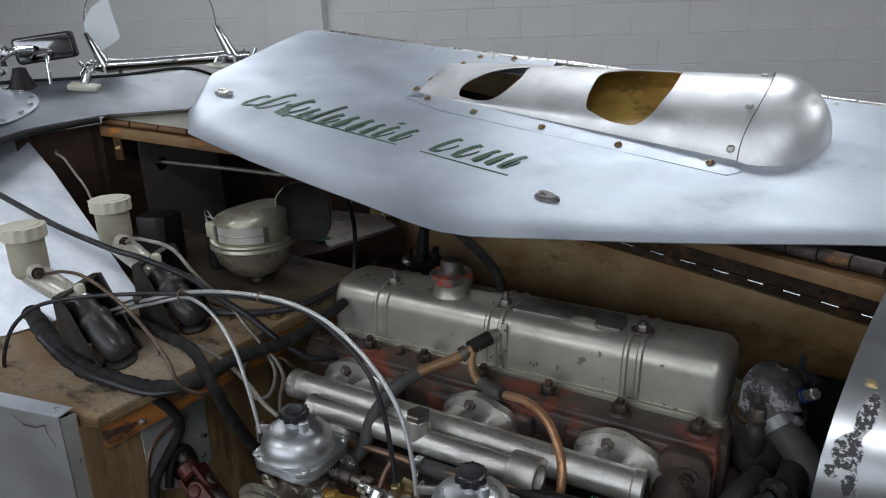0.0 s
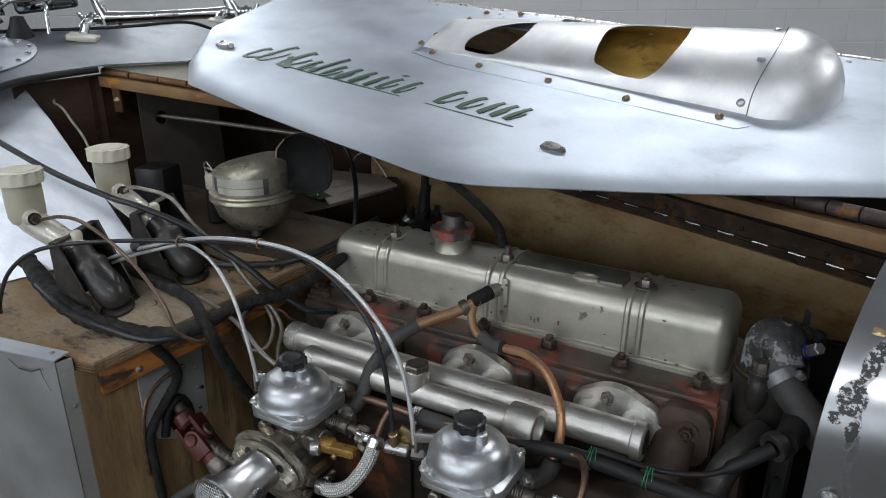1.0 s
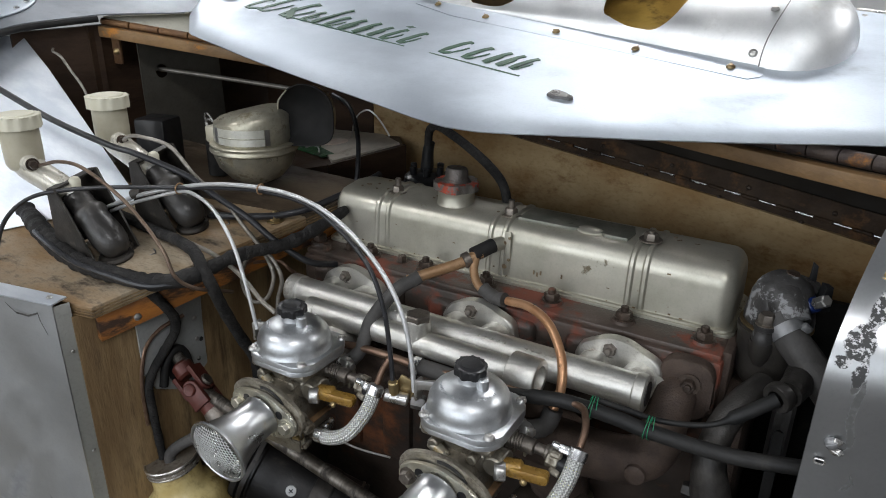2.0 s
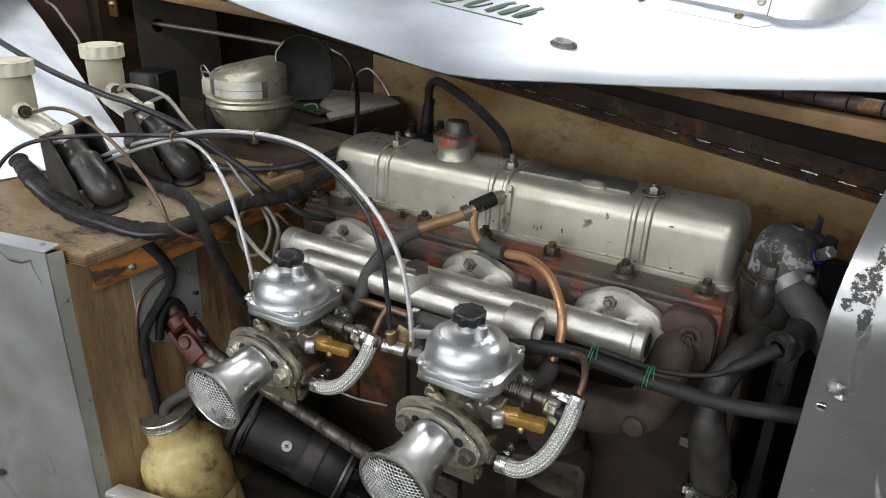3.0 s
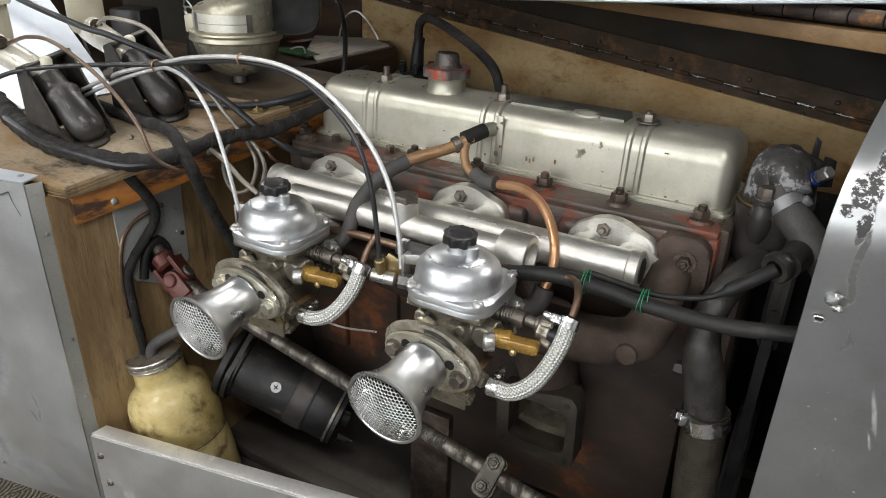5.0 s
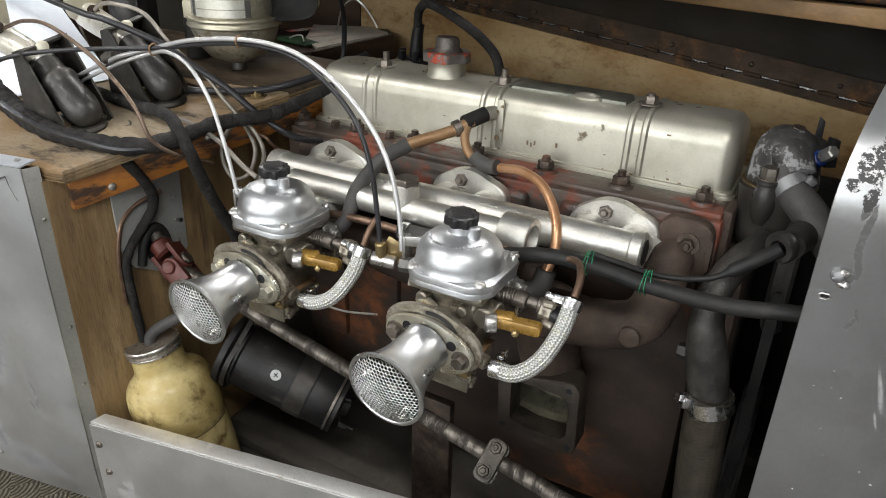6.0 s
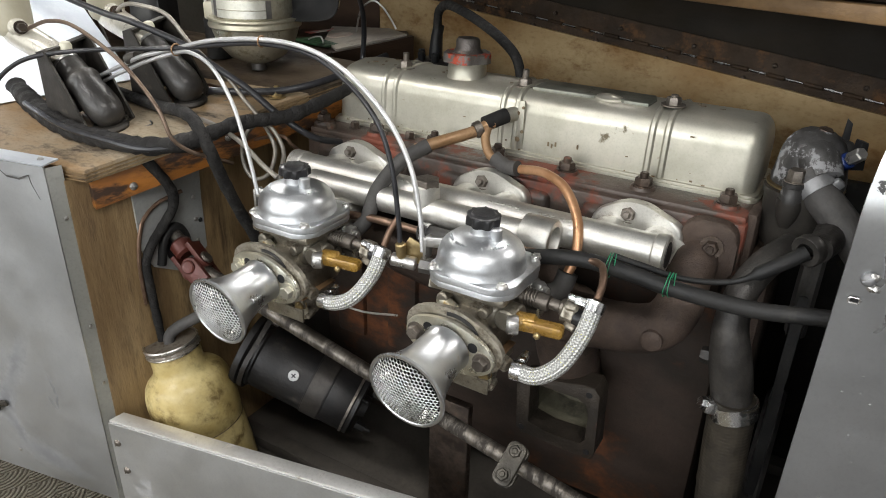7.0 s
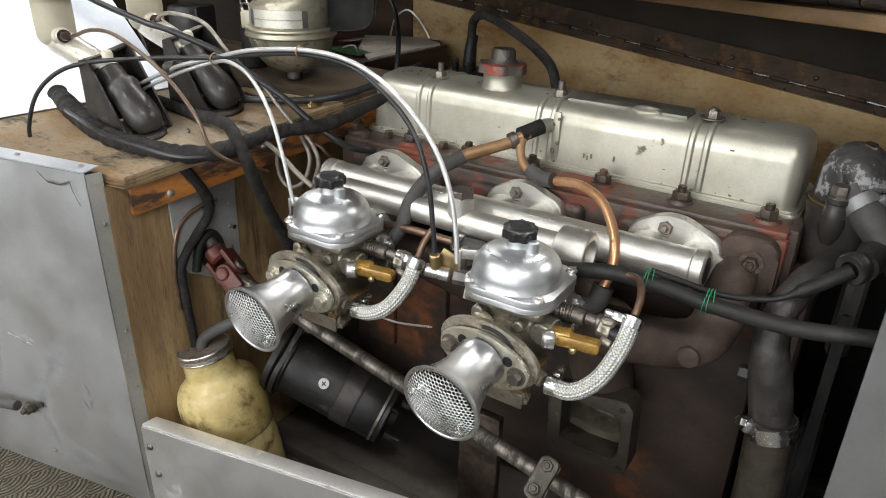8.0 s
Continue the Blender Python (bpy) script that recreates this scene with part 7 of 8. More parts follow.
        part("flange_bolt", hexa(p, (0, -1, 0), 0.0078, 0.0075, 0.0100, 0.0, None, 20), M["bolt"] if cx > 0 else M["brass"], plate2)
        # black disc for the dark of an uncut hole
        q = V(cx + 0.002, yb - 0.0113, bz) + turn @ V(sx * 0.026, 0, 0.011)
        part("flange_hole_patch", rod(q, q + V(0, -0.0004, 0), 0.0055, 14, 0.0001), M["black"], plate2)
    # trumpet with a domed mesh
    ty = yb - 0.010
    tdir = V(-0.02, -1, -0.13).normalized()
    m = along((cx, ty, bz - 0.002), V(cx, ty, bz - 0.002) + tdir)
    bm = lathe([(0.0245, 0.0), (0.0272, 0.003), (0.0258, 0.006), (0.0260, 0.018), (0.0274, 0.034), (0.0306, 0.049), (0.0348, 0.060), (0.0388, 0.0672), (0.0412, 0.0700), (0.0422, 0.0722), (0.0415, 0.0745), (0.0390, 0.0748), (0.0380, 0.0738), (0.0384, 0.0715), (0.0340, 0.0605),
                (0.0290, 0.047), (0.0262, 0.032), (0.0252, 0.014), (0.0245, 0.0)], m, 48)
    part("trumpet", bm, M["trumpet"], c, "bright flared aluminium air trumpet")
    part("bore", lathe([(0.0379, 0.0736), (0.0360, 0.0690), (0.0325, 0.0595), (0.0278, 0.0460), (0.0252, 0.0320), (0.0243, 0.0160), (0.0240, 0.0070)], m, 48), M["bore"], c, "polished trumpet bore")
    # dark disc closes the bore and paints its deep shade
    part("throat", lathe([(0, 0.004), (0.0244, 0.004), (0.0244, 0.006), (0, 0.006)], m, 24), M["steel"], c, "dark disc for the depth of the throat")
    return c, m


def gauze(m, parent):
    """A domed wire gauze of round openings over a trumpet's mouth."""
    R, pitch = 0.0378, 0.0040
    b = bmesh.new()
    z0 = lambda r: 0.0742 + 0.0075 * (1 - (r / R) ** 2)
    rows = int(R / (pitch * 0.866)) + 1
    hexr = pitch * 0.577
    for j in range(-rows, rows + 1):
        for i in range(-14, 15):
            x, y = (i + 0.5 * (j % 2)) * pitch, j * pitch * 0.866
            if math.hypot(x, y) > R - 0.0006:
                continue
            outer_ring, inner_ring, low = [], [], []
            for k in range(6):
                a = math.pi / 6 + math.pi / 3 * k
                ox, oy = x + hexr * 1.01 * math.cos(a), y + hexr * 1.01 * math.sin(a)
                ix, iy = x + hexr * 0.84 * math.cos(a), y + hexr * 0.84 * math.sin(a)
                outer_ring.append(b.verts.new((ox, oy, z0(math.hypot(ox, oy)))))
                inner_ring.append(b.verts.new((ix, iy, z0(math.hypot(ix, iy)) - 0.0003)))
                low.append(b.verts.new((ix, iy, z0(math.hypot(ix, iy)) - 0.0010)))
            for k in range(6):
                n2 = (k + 1) % 6
                b.faces.new((outer_ring[k], outer_ring[n2], inner_ring[n2], inner_ring[k]))
                b.faces.new((inner_ring[k], inner_ring[n2], low[n2], low[k]))
    bmesh.ops.transform(b, matrix=m, verts=b.verts)
    tagged(part("gauze", b, M["gauze"], parent, "bright domed wire gauze"), "", "", "", "stuff")


def jet_fittings(c, cx, cy, cz, black):
    """Temperature compensator, linkage, unions on a carburettor's right side."""
    bz = cz - 0.094
    x0 = cx + 0.038
    bm = rod((x0, cy - 0.010, bz + 0.004), (x0 + 0.016, cy - 0.012, bz + 0.004), 0.0125, 18)
    rod((x0 + 0.006, cy - 0.030, bz + 0.004), (x0 + 0.006, cy - 0.005, bz + 0.004), 0.012, 16, 0.002, bm)
    part("compensator_body", bm, M["carb"], c)
    part("compensator_cap", lathe([(0, 0), (0.0095, 0), (0.0102, 0.002), (0.0102, 0.010), (0.0085, 0.012), (0, 0.012)], along((x0 + 0.020, cy - 0.026, bz + 0.003), (x0 - 0.1, cy - 0.09, bz + 0.003)), 20), M["tin"], c, "bright cap")
    bm = prism(rounded(0.044, 0.0135, 0.005, 4), 0.012, Matrix.Translation((x0 + 0.040, cy - 0.010, bz + 0.001)) @ pose(0, 0, 0, 90, 4, 14), 0.004)
    rod((x0 + 0.012, cy - 0.020, bz + 0.003), (x0 + 0.034, cy - 0.012, bz + 0.002), 0.0100, 18, 0.003, bm)
    part("compensator_cover", bm, M["amber"], c, "amber-stained cover")
    part("screw", slot_screw((x0 + 0.040, cy - 0.024, bz - 0.004), (0, -1, 0.2), 0.004, 0.003), M["brass_bolt"], c)
    for dx, r in ((0.0, 0.009), (0.014, 0.0075), (0.026, 0.009), (0.040, 0.006), (0.052, 0.0085)):
        part("spindle_nut", rod((x0 - 0.004 + dx, cy + 0.014, bz + 0.014), (x0 + 0.010 + dx, cy + 0.014, bz + 0.013), r, 14, 0.001), M["bolt"], c)
    part("spring", tube([(x0 + 0.004 + 0.0016 * i / 4, cy + 0.014 + 0.0085 * math.cos(i * math.pi / 4), bz + 0.014 + 0.0085 * math.sin(i * math.pi / 4)) for i in range(48)], 0.0011, 6, 0.003), M["bolt"], c)
    bm = rod((x0 + 0.052, cy + 0.012, bz + 0.012), (x0 + 0.066, cy + 0.012, bz + 0.010), 0.0125, 8)
    for s in (1, -1):
        rod((x0 + 0.058, cy + 0.002, bz + 0.013 + 0.010 * s), (x0 + 0.070, cy, bz + 0.013 + 0.012 * s), 0.004, 8, 0.001, bm)
    part("bypass_valve", bm, M["carb"], c)
    part("fuel_union", rod((cx + 0.030, cy - 0.040, bz - 0.028), (cx + 0.060, cy - 0.046, bz - 0.034), 0.008, 14), M["carb"], c)
    # bolts, rods and brackets under the suction chamber
    zb = cz - 0.113
    part("throttle_shaft", rod((cx - 0.052, cy + 0.046, zb), (cx + 0.056, cy + 0.046, zb), 0.0048, 12), M["bolt"], c)
    part("throttle_lever", prism([(-0.006, -0.007), (0.008, -0.006), (0.010, 0.024), (0.002, 0.030), (-0.006, 0.022)], 0.003, Matrix.Translation((cx + 0.050, cy + 0.046, zb)) @ pose(0, 0, 0, 90, 0, 90), 0.0006), M["brass"], c)
    part("idle_screw", rod((cx + 0.030, cy + 0.030, zb + 0.022), (cx + 0.034, cy - 0.004, zb + 0.030), 0.0035, 10), M["brass_bolt"], c)
    part("idle_knob", rod((cx + 0.034, cy - 0.004, zb + 0.030), (cx + 0.0345, cy - 0.012, zb + 0.032), 0.006, 12), M["bolt"], c)
    part("vent_boss", rod((cx - 0.022, cy - 0.042, zb + 0.034), (cx - 0.022, cy - 0.020, zb + 0.034), 0.0068, 12), M["carb"], c)
    part("vent_boss", rod((cx + 0.024, cy - 0.040, zb + 0.030), (cx + 0.024, cy - 0.020, zb + 0.030), 0.0060, 12), M["carb"], c)
    part("rear_nut", hexa((cx + 0.044, cy + 0.040, zb + 0.030), (1, -0.2, 0.1), 0.0095, 0.012, 0.012, 0.006), M["tin"], c)
    part("rear_nut", hexa((cx + 0.040, cy + 0.052, zb + 0.014), (1, -0.4, 0.0), 0.0085, 0.010, 0.011), M["bolt"], c)
    part("drain_plug", hexa((cx + 0.030, cy - 0.038, zb - 0.040), (0.3, -1, -0.2), 0.006, 0.006, 0.008), M["brass_bolt"], c)
    part("bowl_bracket", box((0.052, 0.003, 0.020), (cx + 0.012, cy - 0.046, zb - 0.050), 0.001, pose(0, 0, 0, 8, 6, 6)), M["carb"], c)
    part("stay", rod((cx - 0.036, cy - 0.030, zb - 0.030), (cx - 0.040, cy - 0.032, zb - 0.062), 0.005, 10), M["brass"], c)
    # choke lever and cable plates on the left side
    x1 = cx - 0.038
    bm = prism([(-0.012, -0.006), (0.016, -0.010), (0.018, 0.004), (0.004, 0.012), (-0.010, 0.010)], 0.003, Matrix.Translation((x1 - 0.004, cy - 0.012, bz + 0.016)) @ pose(0, 0, 0, 75, 0, 20), 0.0008)
    rod((x1 - 0.016, cy + 0.004, bz + 0.010), (x1 + 0.006, cy + 0.004, bz + 0.010), 0.007, 12, 0.001, bm)
    rod((x1 - 0.010, cy - 0.018, bz + 0.030), (x1 + 0.020, cy - 0.018, bz + 0.032), 0.0055, 12, 0.001, bm)
    box((0.012, 0.014, 0.018), (x1 + 0.004, cy - 0.002, bz + 0.028), 0.003, None, 2, bm)
    part("choke_lever", bm, M["brass"], c, "yellow passivated choke lever")
    part("lift_pin", rod((x1 + 0.010, cy - 0.034, bz + 0.012), (x1 + 0.036, cy - 0.044, bz + 0.006), 0.0068, 14, 0.002), M["brass"], c, "tan stained cylinder")
    part("bolt_boss", rod((cx + 0.040, cy - 0.036, zb - 0.008), (cx + 0.041, cy - 0.050, zb - 0.010), 0.0080, 14, 0.002), M["carb"], c)
    part("jet_screw", slot_screw((cx + 0.041, cy - 0.050, zb - 0.010), (0.05, -1, -0.1), 0.0055, 0.003), M["bolt"], c)
    part("valve_cap", rod((x0 + 0.064, cy + 0.010, bz + 0.010), (x0 + 0.082, cy + 0.008, bz + 0.008), 0.0092, 16, 0.002), M["black"], c, "black plastic cap")
    part("bowl_foot", box((0.030, 0.018, 0.008), (cx + 0.024, cy - 0.030, zb - 0.056), 0.003, pose(0, 0, 0, 0, 8, 10)), M["carb"], c)
    part("cable_stop", merge(box((0.030, 0.004, 0.012), (x1 - 0.016, cy + 0.006, cz - 0.042), 0.001, pose(0, 0, 0, 0, 0, 25)), box((0.004, 0.014, 0.026), (x1 - 0.030, cy + 0.004, cz - 0.050), 0.001)), M["tin"], c)


for name_, px, py, pz, lab in (("carburettor", -0.157, -0.171, 0.951, "polished twin-choke style carburettor with bright trumpet, nearer the bulkhead"), ("carburettor", 0.100, -0.180, 0.954, "polished carburettor with bright trumpet, nearer the radiator")):
    carb, mouth = carburettor(name_, px, py, pz, lab.replace("twin-choke style ", ""))
    gauze(mouth, carb)
    jet_fittings(carb, px, py, pz, px > 0)

# ---- on the footwell box ----
def master_cylinder(rx, ry, rz, bx, by, label):
    """rx, ry, rz: the reservoir cap's centre; bx, by: the slave end's place on the box top."""
    base_z = box_z(bx, by)
    mc = thing("master_cylinder", (bx, by, base_z), label, "master cylinder", "pedal master cylinders")
    top = V(rx, ry, rz)
    # fluted cap
    ring = []
    for i in range(72):
        a = 2 * math.pi * i / 72
        r = 0.0312 + (0.0010 if (i % 6) < 3 else -0.0005)
        ring.append((r * math.cos(a), r * math.sin(a)))
    bm = prism(ring, 0.0185, pose(top.x, top.y, top.z - 0.0145), 0.003)
    lathe([(0, 0), (0.025, 0), (0.0235, 0.0024), (0, 0.003)], pose(top.x, top.y, top.z + 0.0035), 36, bm)
    part("cap", bm, M["white_plastic"], mc, "yellowed white fluted plastic cap")
    bm = lathe([(0, -0.004), (0.0262, -0.004), (0.0264, -0.040), (0.0258, -0.058), (0.022, -0.066), (0.016, -0.070), (0, -0.070)], Matrix.Translation(top - V(0, 0, 0.008)), 32)
    part("reservoir", bm, M["res_body"], mc, "milky translucent fluid reservoir")
    # angled alloy body down to the bracket
    lo = V(bx - 0.075, by - 0.012, base_z + 0.078)
    bm = tube([top - V(0.004, 0, 0.056), top - V(-0.008, 0, 0.072), lo - V(0.012, 0, -0.010), lo], lambda f: 0.0205 - 0.003 * f, 18)
    part("body", bm, M["pale_cast"], mc, "pale cast body")
    bm = lathe([(0, 0), (0.0120, 0), (0.0128, 0.004), (0.0128, 0.009), (0.0105, 0.0105), (0.0105, 0.019), (0.0088, 0.021), (0, 0.0205)], along(top + V(0.018, -0.006, -0.064), top + V(0.050, -0.016, -0.061)), 20)
    part("outlet_boss", bm, M["pale_cast"], mc, "pale cast outlet boss")
    part("union", hexa(top + V(0.038, -0.012, -0.0612), (0.9, -0.3, 0.1), 0.0066, 0.011, 0.009), M["rust_bolt"], mc, "dull brass pipe union")
    part("bleed_cap", lathe([(0, -0.008), (0.0078, -0.008), (0.0082, 0.002), (0.0062, 0.006), (0.003, 0.0075), (0, 0.008)], Matrix.Translation(lo + V(0.008, 0.006, 0.022)), 16), M["white_plastic"], mc, "small white bleed cap")
    # folded bracket: upright plate and two cheeks
    fx = bx - 0.075
    zt = base_z + 0.104
    for sy, dz in ((-0.038, -0.004), (0.030, 0.010)):
        zb = box_z(fx, by + sy)
        bm = slab([(fx - 0.006, by + sy, zb), (fx + 0.082, by + sy - 0.003, box_z(fx + 0.1, by + sy)), (fx + 0.086, by + sy - 0.003, box_z(fx + 0.1, by + sy) + 0.003), (fx + 0.012, by + sy, zt + dz), (fx - 0.006, by + sy, zt - 0.004 + dz)], 0.003)
        part("cheek", bm, M["bracket"], mc, "dark steel cheek")
    bm = slab([(fx - 0.007, by - 0.038, zt - 0.011), (fx + 0.008, by - 0.038, zt - 0.010), (fx + 0.008, by + 0.030, zt + 0.004), (fx - 0.007, by + 0.030, zt + 0.003)], 0.003)
    part("bracket_top", bm, M["bracket"], mc)
    bm = slab([(fx - 0.006, by - 0.038, base_z), (fx - 0.006, by + 0.031, base_z + 0.010), (fx - 0.006, by + 0.031, zt + 0.004), (fx - 0.006, by - 0.038, zt - 0.008)], 0.003)
    part("bracket_back", bm, M["bracket"], mc)
    part("foot_bolt", hexa((bx - 0.002, by + 0.018, box_z(bx, by + 0.018)), (0, 0, 1), 0.0068, 0.006, 0.011, 0.003), M["bolt"], mc)
    part("foot_ring", lathe([(0, 0), (0.0235, 0), (0.0245, 0.003), (0.022, 0.007), (0, 0.008)], pose(bx + 0.004, by - 0.008, box_z(bx + 0.004, by - 0.008), math.degrees(math.atan(BT[1])), 0, 0), 28), M["bracket"], mc, "dusty mounting ring")
    # rubber boot and cylinder
    a, b = V(fx + 0.008, by - 0.008, base_z + 0.078), V(bx + 0.008, by - 0.010, base_z + 0.018)
    m = along(a, b)
    n = (b - a).length
    bm = lathe([(0, -0.012), (0.011, -0.012), (0.011, 0), (0.0170, 0.001), (0.0188, 0.004), (0.0186, 0.020), (0.0198, 0.026), (0.0232, 0.030), (0.0246, 0.034), (0.0242, 0.039), (0.0222, 0.043), (0.0218, 0.050), (0.0232, n * 0.64), (0.0240, n * 0.80), (0.0228, n * 0.94), (0.0188, n * 1.06), (0.0120, n * 1.13), (0.005, n * 1.155), (0, n * 1.16)], m, 32)
    for v in bm.verts:
        v.co += V(noise.noise(v.co * 40), noise.noise(v.co * 40 + V(3, 0, 1)), noise.noise(v.co * 40 + V(0, 5, 2))) * 0.0004
    part("boot", bm, M["boot"], mc, "scuffed black rubber cylinder boot")
    part("band", lathe([(0.0150, 0), (0.0178, 0), (0.0178, 0.004), (0.0150, 0.004), (0.0150, 0)], m @ pose(0, 0, -0.003), 24), M["tin"], mc)
    part("tie", tube([b + V(0.010, 0.018, -0.020), b + V(0.030, 0.024, -0.018), b + V(0.040, 0.034, -0.014), b + V(0.030, 0.040, -0.012)], 0.0012, 6), M["steel"], mc)
    return mc


master_cylinder(-0.642, -0.192, 1.137, -0.482, -0.174, "clutch master cylinder with white-capped reservoir and black boot")
master_cylinder(-0.628, -0.053, 1.145, -0.446, -0.064, "brake master cylinder with white-capped reservoir, beside the horn")

# wind-tone horn: bowl, band, coiled shell and flared mouth
HC = V(-0.445, 0.074, 1.064)
horn = thing("horn", (HC.x, HC.y, box_z(HC.x, HC.y)), "tarnished plated wind-tone horn with a dark flared mouth", "horn")
bm = lathe([(0, -0.058), (0.020, -0.057), (0.042, -0.047), (0.059, -0.028), (0.066, -0.008), (0.0675, 0.002), (0, 0.002)], Matrix.Translation(HC), 44)
part("bowl", bm, M["horn"], horn)
bm = lathe([(0, -0.002), (0.0690, -0.002), (0.0715, 0.000), (0.0715, 0.003), (0.0700, 0.005), (0.0700, 0.008), (0.0712, 0.010), (0.0705, 0.0125), (0.062, 0.0135), (0, 0.0135)], Matrix.Translation(HC), 44)
part("rim", bm, M["horn_rim"], horn, "pale rolled rim")
bm = lathe([(0, 0.012), (0.0600, 0.012), (0.0612, 0.015), (0.0612, 0.040), (0.0585, 0.045), (0.048, 0.048), (0, 0.050)], Matrix.Translation(HC), 44)
part("shell", bm, M["horn"], horn)


def band_panel(a0, a1, z0, z1, r):
    """A curved pressed panel on the shell."""
    return grid_sheet(lambda u, v: HC + V(r * math.cos(radians(a0 + (a1 - a0) * u)), r * math.sin(radians(a0 + (a1 - a0) * u)), z0 + (z1 - z0) * v), 12, 2, 0.0014)


part("louvre", band_panel(-104, -30, 0.016, 0.041, 0.0632), M["horn_bright"], horn, "bright pressed panel")
part("louvre", band_panel(-104, -30, 0.027, 0.0285, 0.0642), M["horn"], horn)
part("louvre", band_panel(-150, -118, 0.016, 0.040, 0.0625), M["horn_bright"], horn, "bright pressed panel")
part("louvre_slot", band_panel(-117, -105, 0.017, 0.040, 0.0620), M["steel"], horn, "dark slot")
part("louvre_slot", band_panel(-29, -22, 0.016, 0.041, 0.0628), M["steel"], horn, "dark slot")
for a in (-88, -62, -45):
    part("rivet", slot_screw(HC + V(0.058 * math.cos(radians(a)), 0.058 * math.sin(radians(a)), 0.0445), (0, -0.3, 1), 0.003, 0.002), M["tin"], horn)
# mouth: straight inner edge, rounded outer side
MU, MO = V(0.956, 0.293, 0), V(-0.395, 0.083, 1.074)
MN = V(0.293, -0.956, 0)
mouth_outline = [(0.0, 0.0), (0.0, 0.035), (0.0, 0.066)] + [(0.046 - 0.046 * math.cos(a), 0.058 + 0.040 * math.sin(a)) for a in (0.45, 0.85, 1.25, 1.57, 1.95, 2.35, 2.75, 3.14)] + [(0.092, 0.040), (0.090, 0.022), (0.082, 0.010), (0.068, 0.004), (0.046, 0.001), (0.02, 0.0)]


def mouth_ring(scale, back, pull):
    """The mouth's outline, shrunk towards its middle, set back and drawn towards the bowl."""
    out = []
    for x, z in mouth_outline:
        p = MO + MU * (0.046 + (x - 0.046) * scale) + V(0, 0, 0.046 + (z - 0.046) * scale) - MN * back
        out.append(p.lerp(V(HC.x - 0.034, HC.y + 0.020, HC.z + 0.034), pull))
    return out


def loft(rings, close_end):
    b = bmesh.new()
    loops = [[b.verts.new(p) for p in ring] for ring in rings]
    for p, q in zip(loops, loops[1:]):
        for k in range(len(p)):
            b.faces.new((p[k], p[(k + 1) % len(p)], q[(k + 1) % len(p)], q[k]))
    if close_end:
        b.faces.new(loops[-1])
    return b


part("mouth", loft([mouth_ring(1.0, 0.0, 0), mouth_ring(0.95, 0.004, 0), mouth_ring(0.82, 0.012, 0), mouth_ring(0.55, 0.020, 0), mouth_ring(0.25, 0.024, 0)], True), M["horn_black"], horn, "matt black flared mouth")
part("trumpet_shell", loft([mouth_ring(1.01, 0.0005, 0), mouth_ring(1.0, 0.006, 0), mouth_ring(0.94, 0.030, 0.03), mouth_ring(0.80, 0.040, 0.20), mouth_ring(0.62, 0.034, 0.48), mouth_ring(0.45, 0.02, 0.75), mouth_ring(0.30, 0.0, 0.97)], True), M["horn"], horn)
# one rim in two colours: pale where light catches it, black elsewhere
lip = mouth_ring(1.0, -0.0005, 0)
part("mouth_rim", tube(lip[3:] + lip[:1], 0.0012, 8, 0.004), M["horn_black"], horn)
part("mouth_edge", tube(lip[:5], 0.0014, 8, 0.004), M["horn_rim"], horn, "inner rim edge, coloured pale for the light on it")


def shell_top(u, v):
    """A lid on the shell that climbs towards the mouth."""
    down = max(0.0, (v - 0.85) / 0.15)
    v = min(1.0, v / 0.85)
    a, r = 2 * math.pi * u, 0.0605 * v
    dx, dy = r * math.cos(a), r * math.sin(a)
    t = min(1, max(0, (0.94 * dx + 0.34 * dy + 0.055) / 0.11))
    top = 0.044 + (0.010 + 0.018 * t * t * (3 - 2 * t)) * (1 - v ** 6) + 0.013 * t * t * v ** 6
    return HC + V(dx, dy, top + (0.020 - top) * down)


part("shell_top", grid_sheet(shell_top, 44, 20, -0.001), M["horn"], horn, "domed top rising to the mouth")
part("terminal_block", box((0.022, 0.018, 0.028), HC + V(-0.076, -0.016, 0.016), 0.004), M["res_body"], horn, "tan terminal block")
for dz in (0.034, 0.044):
    part("terminal_clip", tube([HC + V(-0.082, -0.018, 0.022), HC + V(-0.088, -0.020, dz), HC + V(-0.074, -0.026, dz + 0.008), HC + V(-0.056, -0.030, 0.040)], 0.0015, 6), M["tin"], horn)
part("foot", rod(HC + V(0, 0, -0.056), V(HC.x, HC.y, box_z(HC.x, HC.y)), 0.012, 12), M["steel"], horn)
solo("fluid_can", lathe([(0, 0), (0.022, 0), (0.022, 0.062), (0.019, 0.066), (0, 0.066)], Matrix.Translation((-0.552, 0.095, box_z(-0.552, 0.095))), 24), M["rubber"], "small black cylinder standing behind the reservoirs", "canister")
solo("relay_box", box((0.060, 0.055, 0.100), (-0.655, 0.055, box_z(-0.655, 0.055) + 0.050), 0.006, pose(0, 0, 0, 0, 0, 15)), M["black"], "black relay box behind the reservoir", "relay box")

# oily tray with pale board beyond the horn
tray = thing("tray", (-0.45, 0.36, 1.0), "shallow dark wooden tray littered with oddments", "tray")
# base outline widened as a dark fill behind the box top
TRAY = [(-0.432, 0.240), (-0.352, 0.378), (-0.42, 0.462), (-0.79, 0.455), (-0.79, 0.200), (-0.50, 0.185)]


def tray_z(x, y):
    return 0.101 * x + 0.0855 * y + 1.0242


def tray_slab(points, lift, thick):
    return slab([(x, y, tray_z(x, y) + lift) for x, y in points], thick)


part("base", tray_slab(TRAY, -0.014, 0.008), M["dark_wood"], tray)
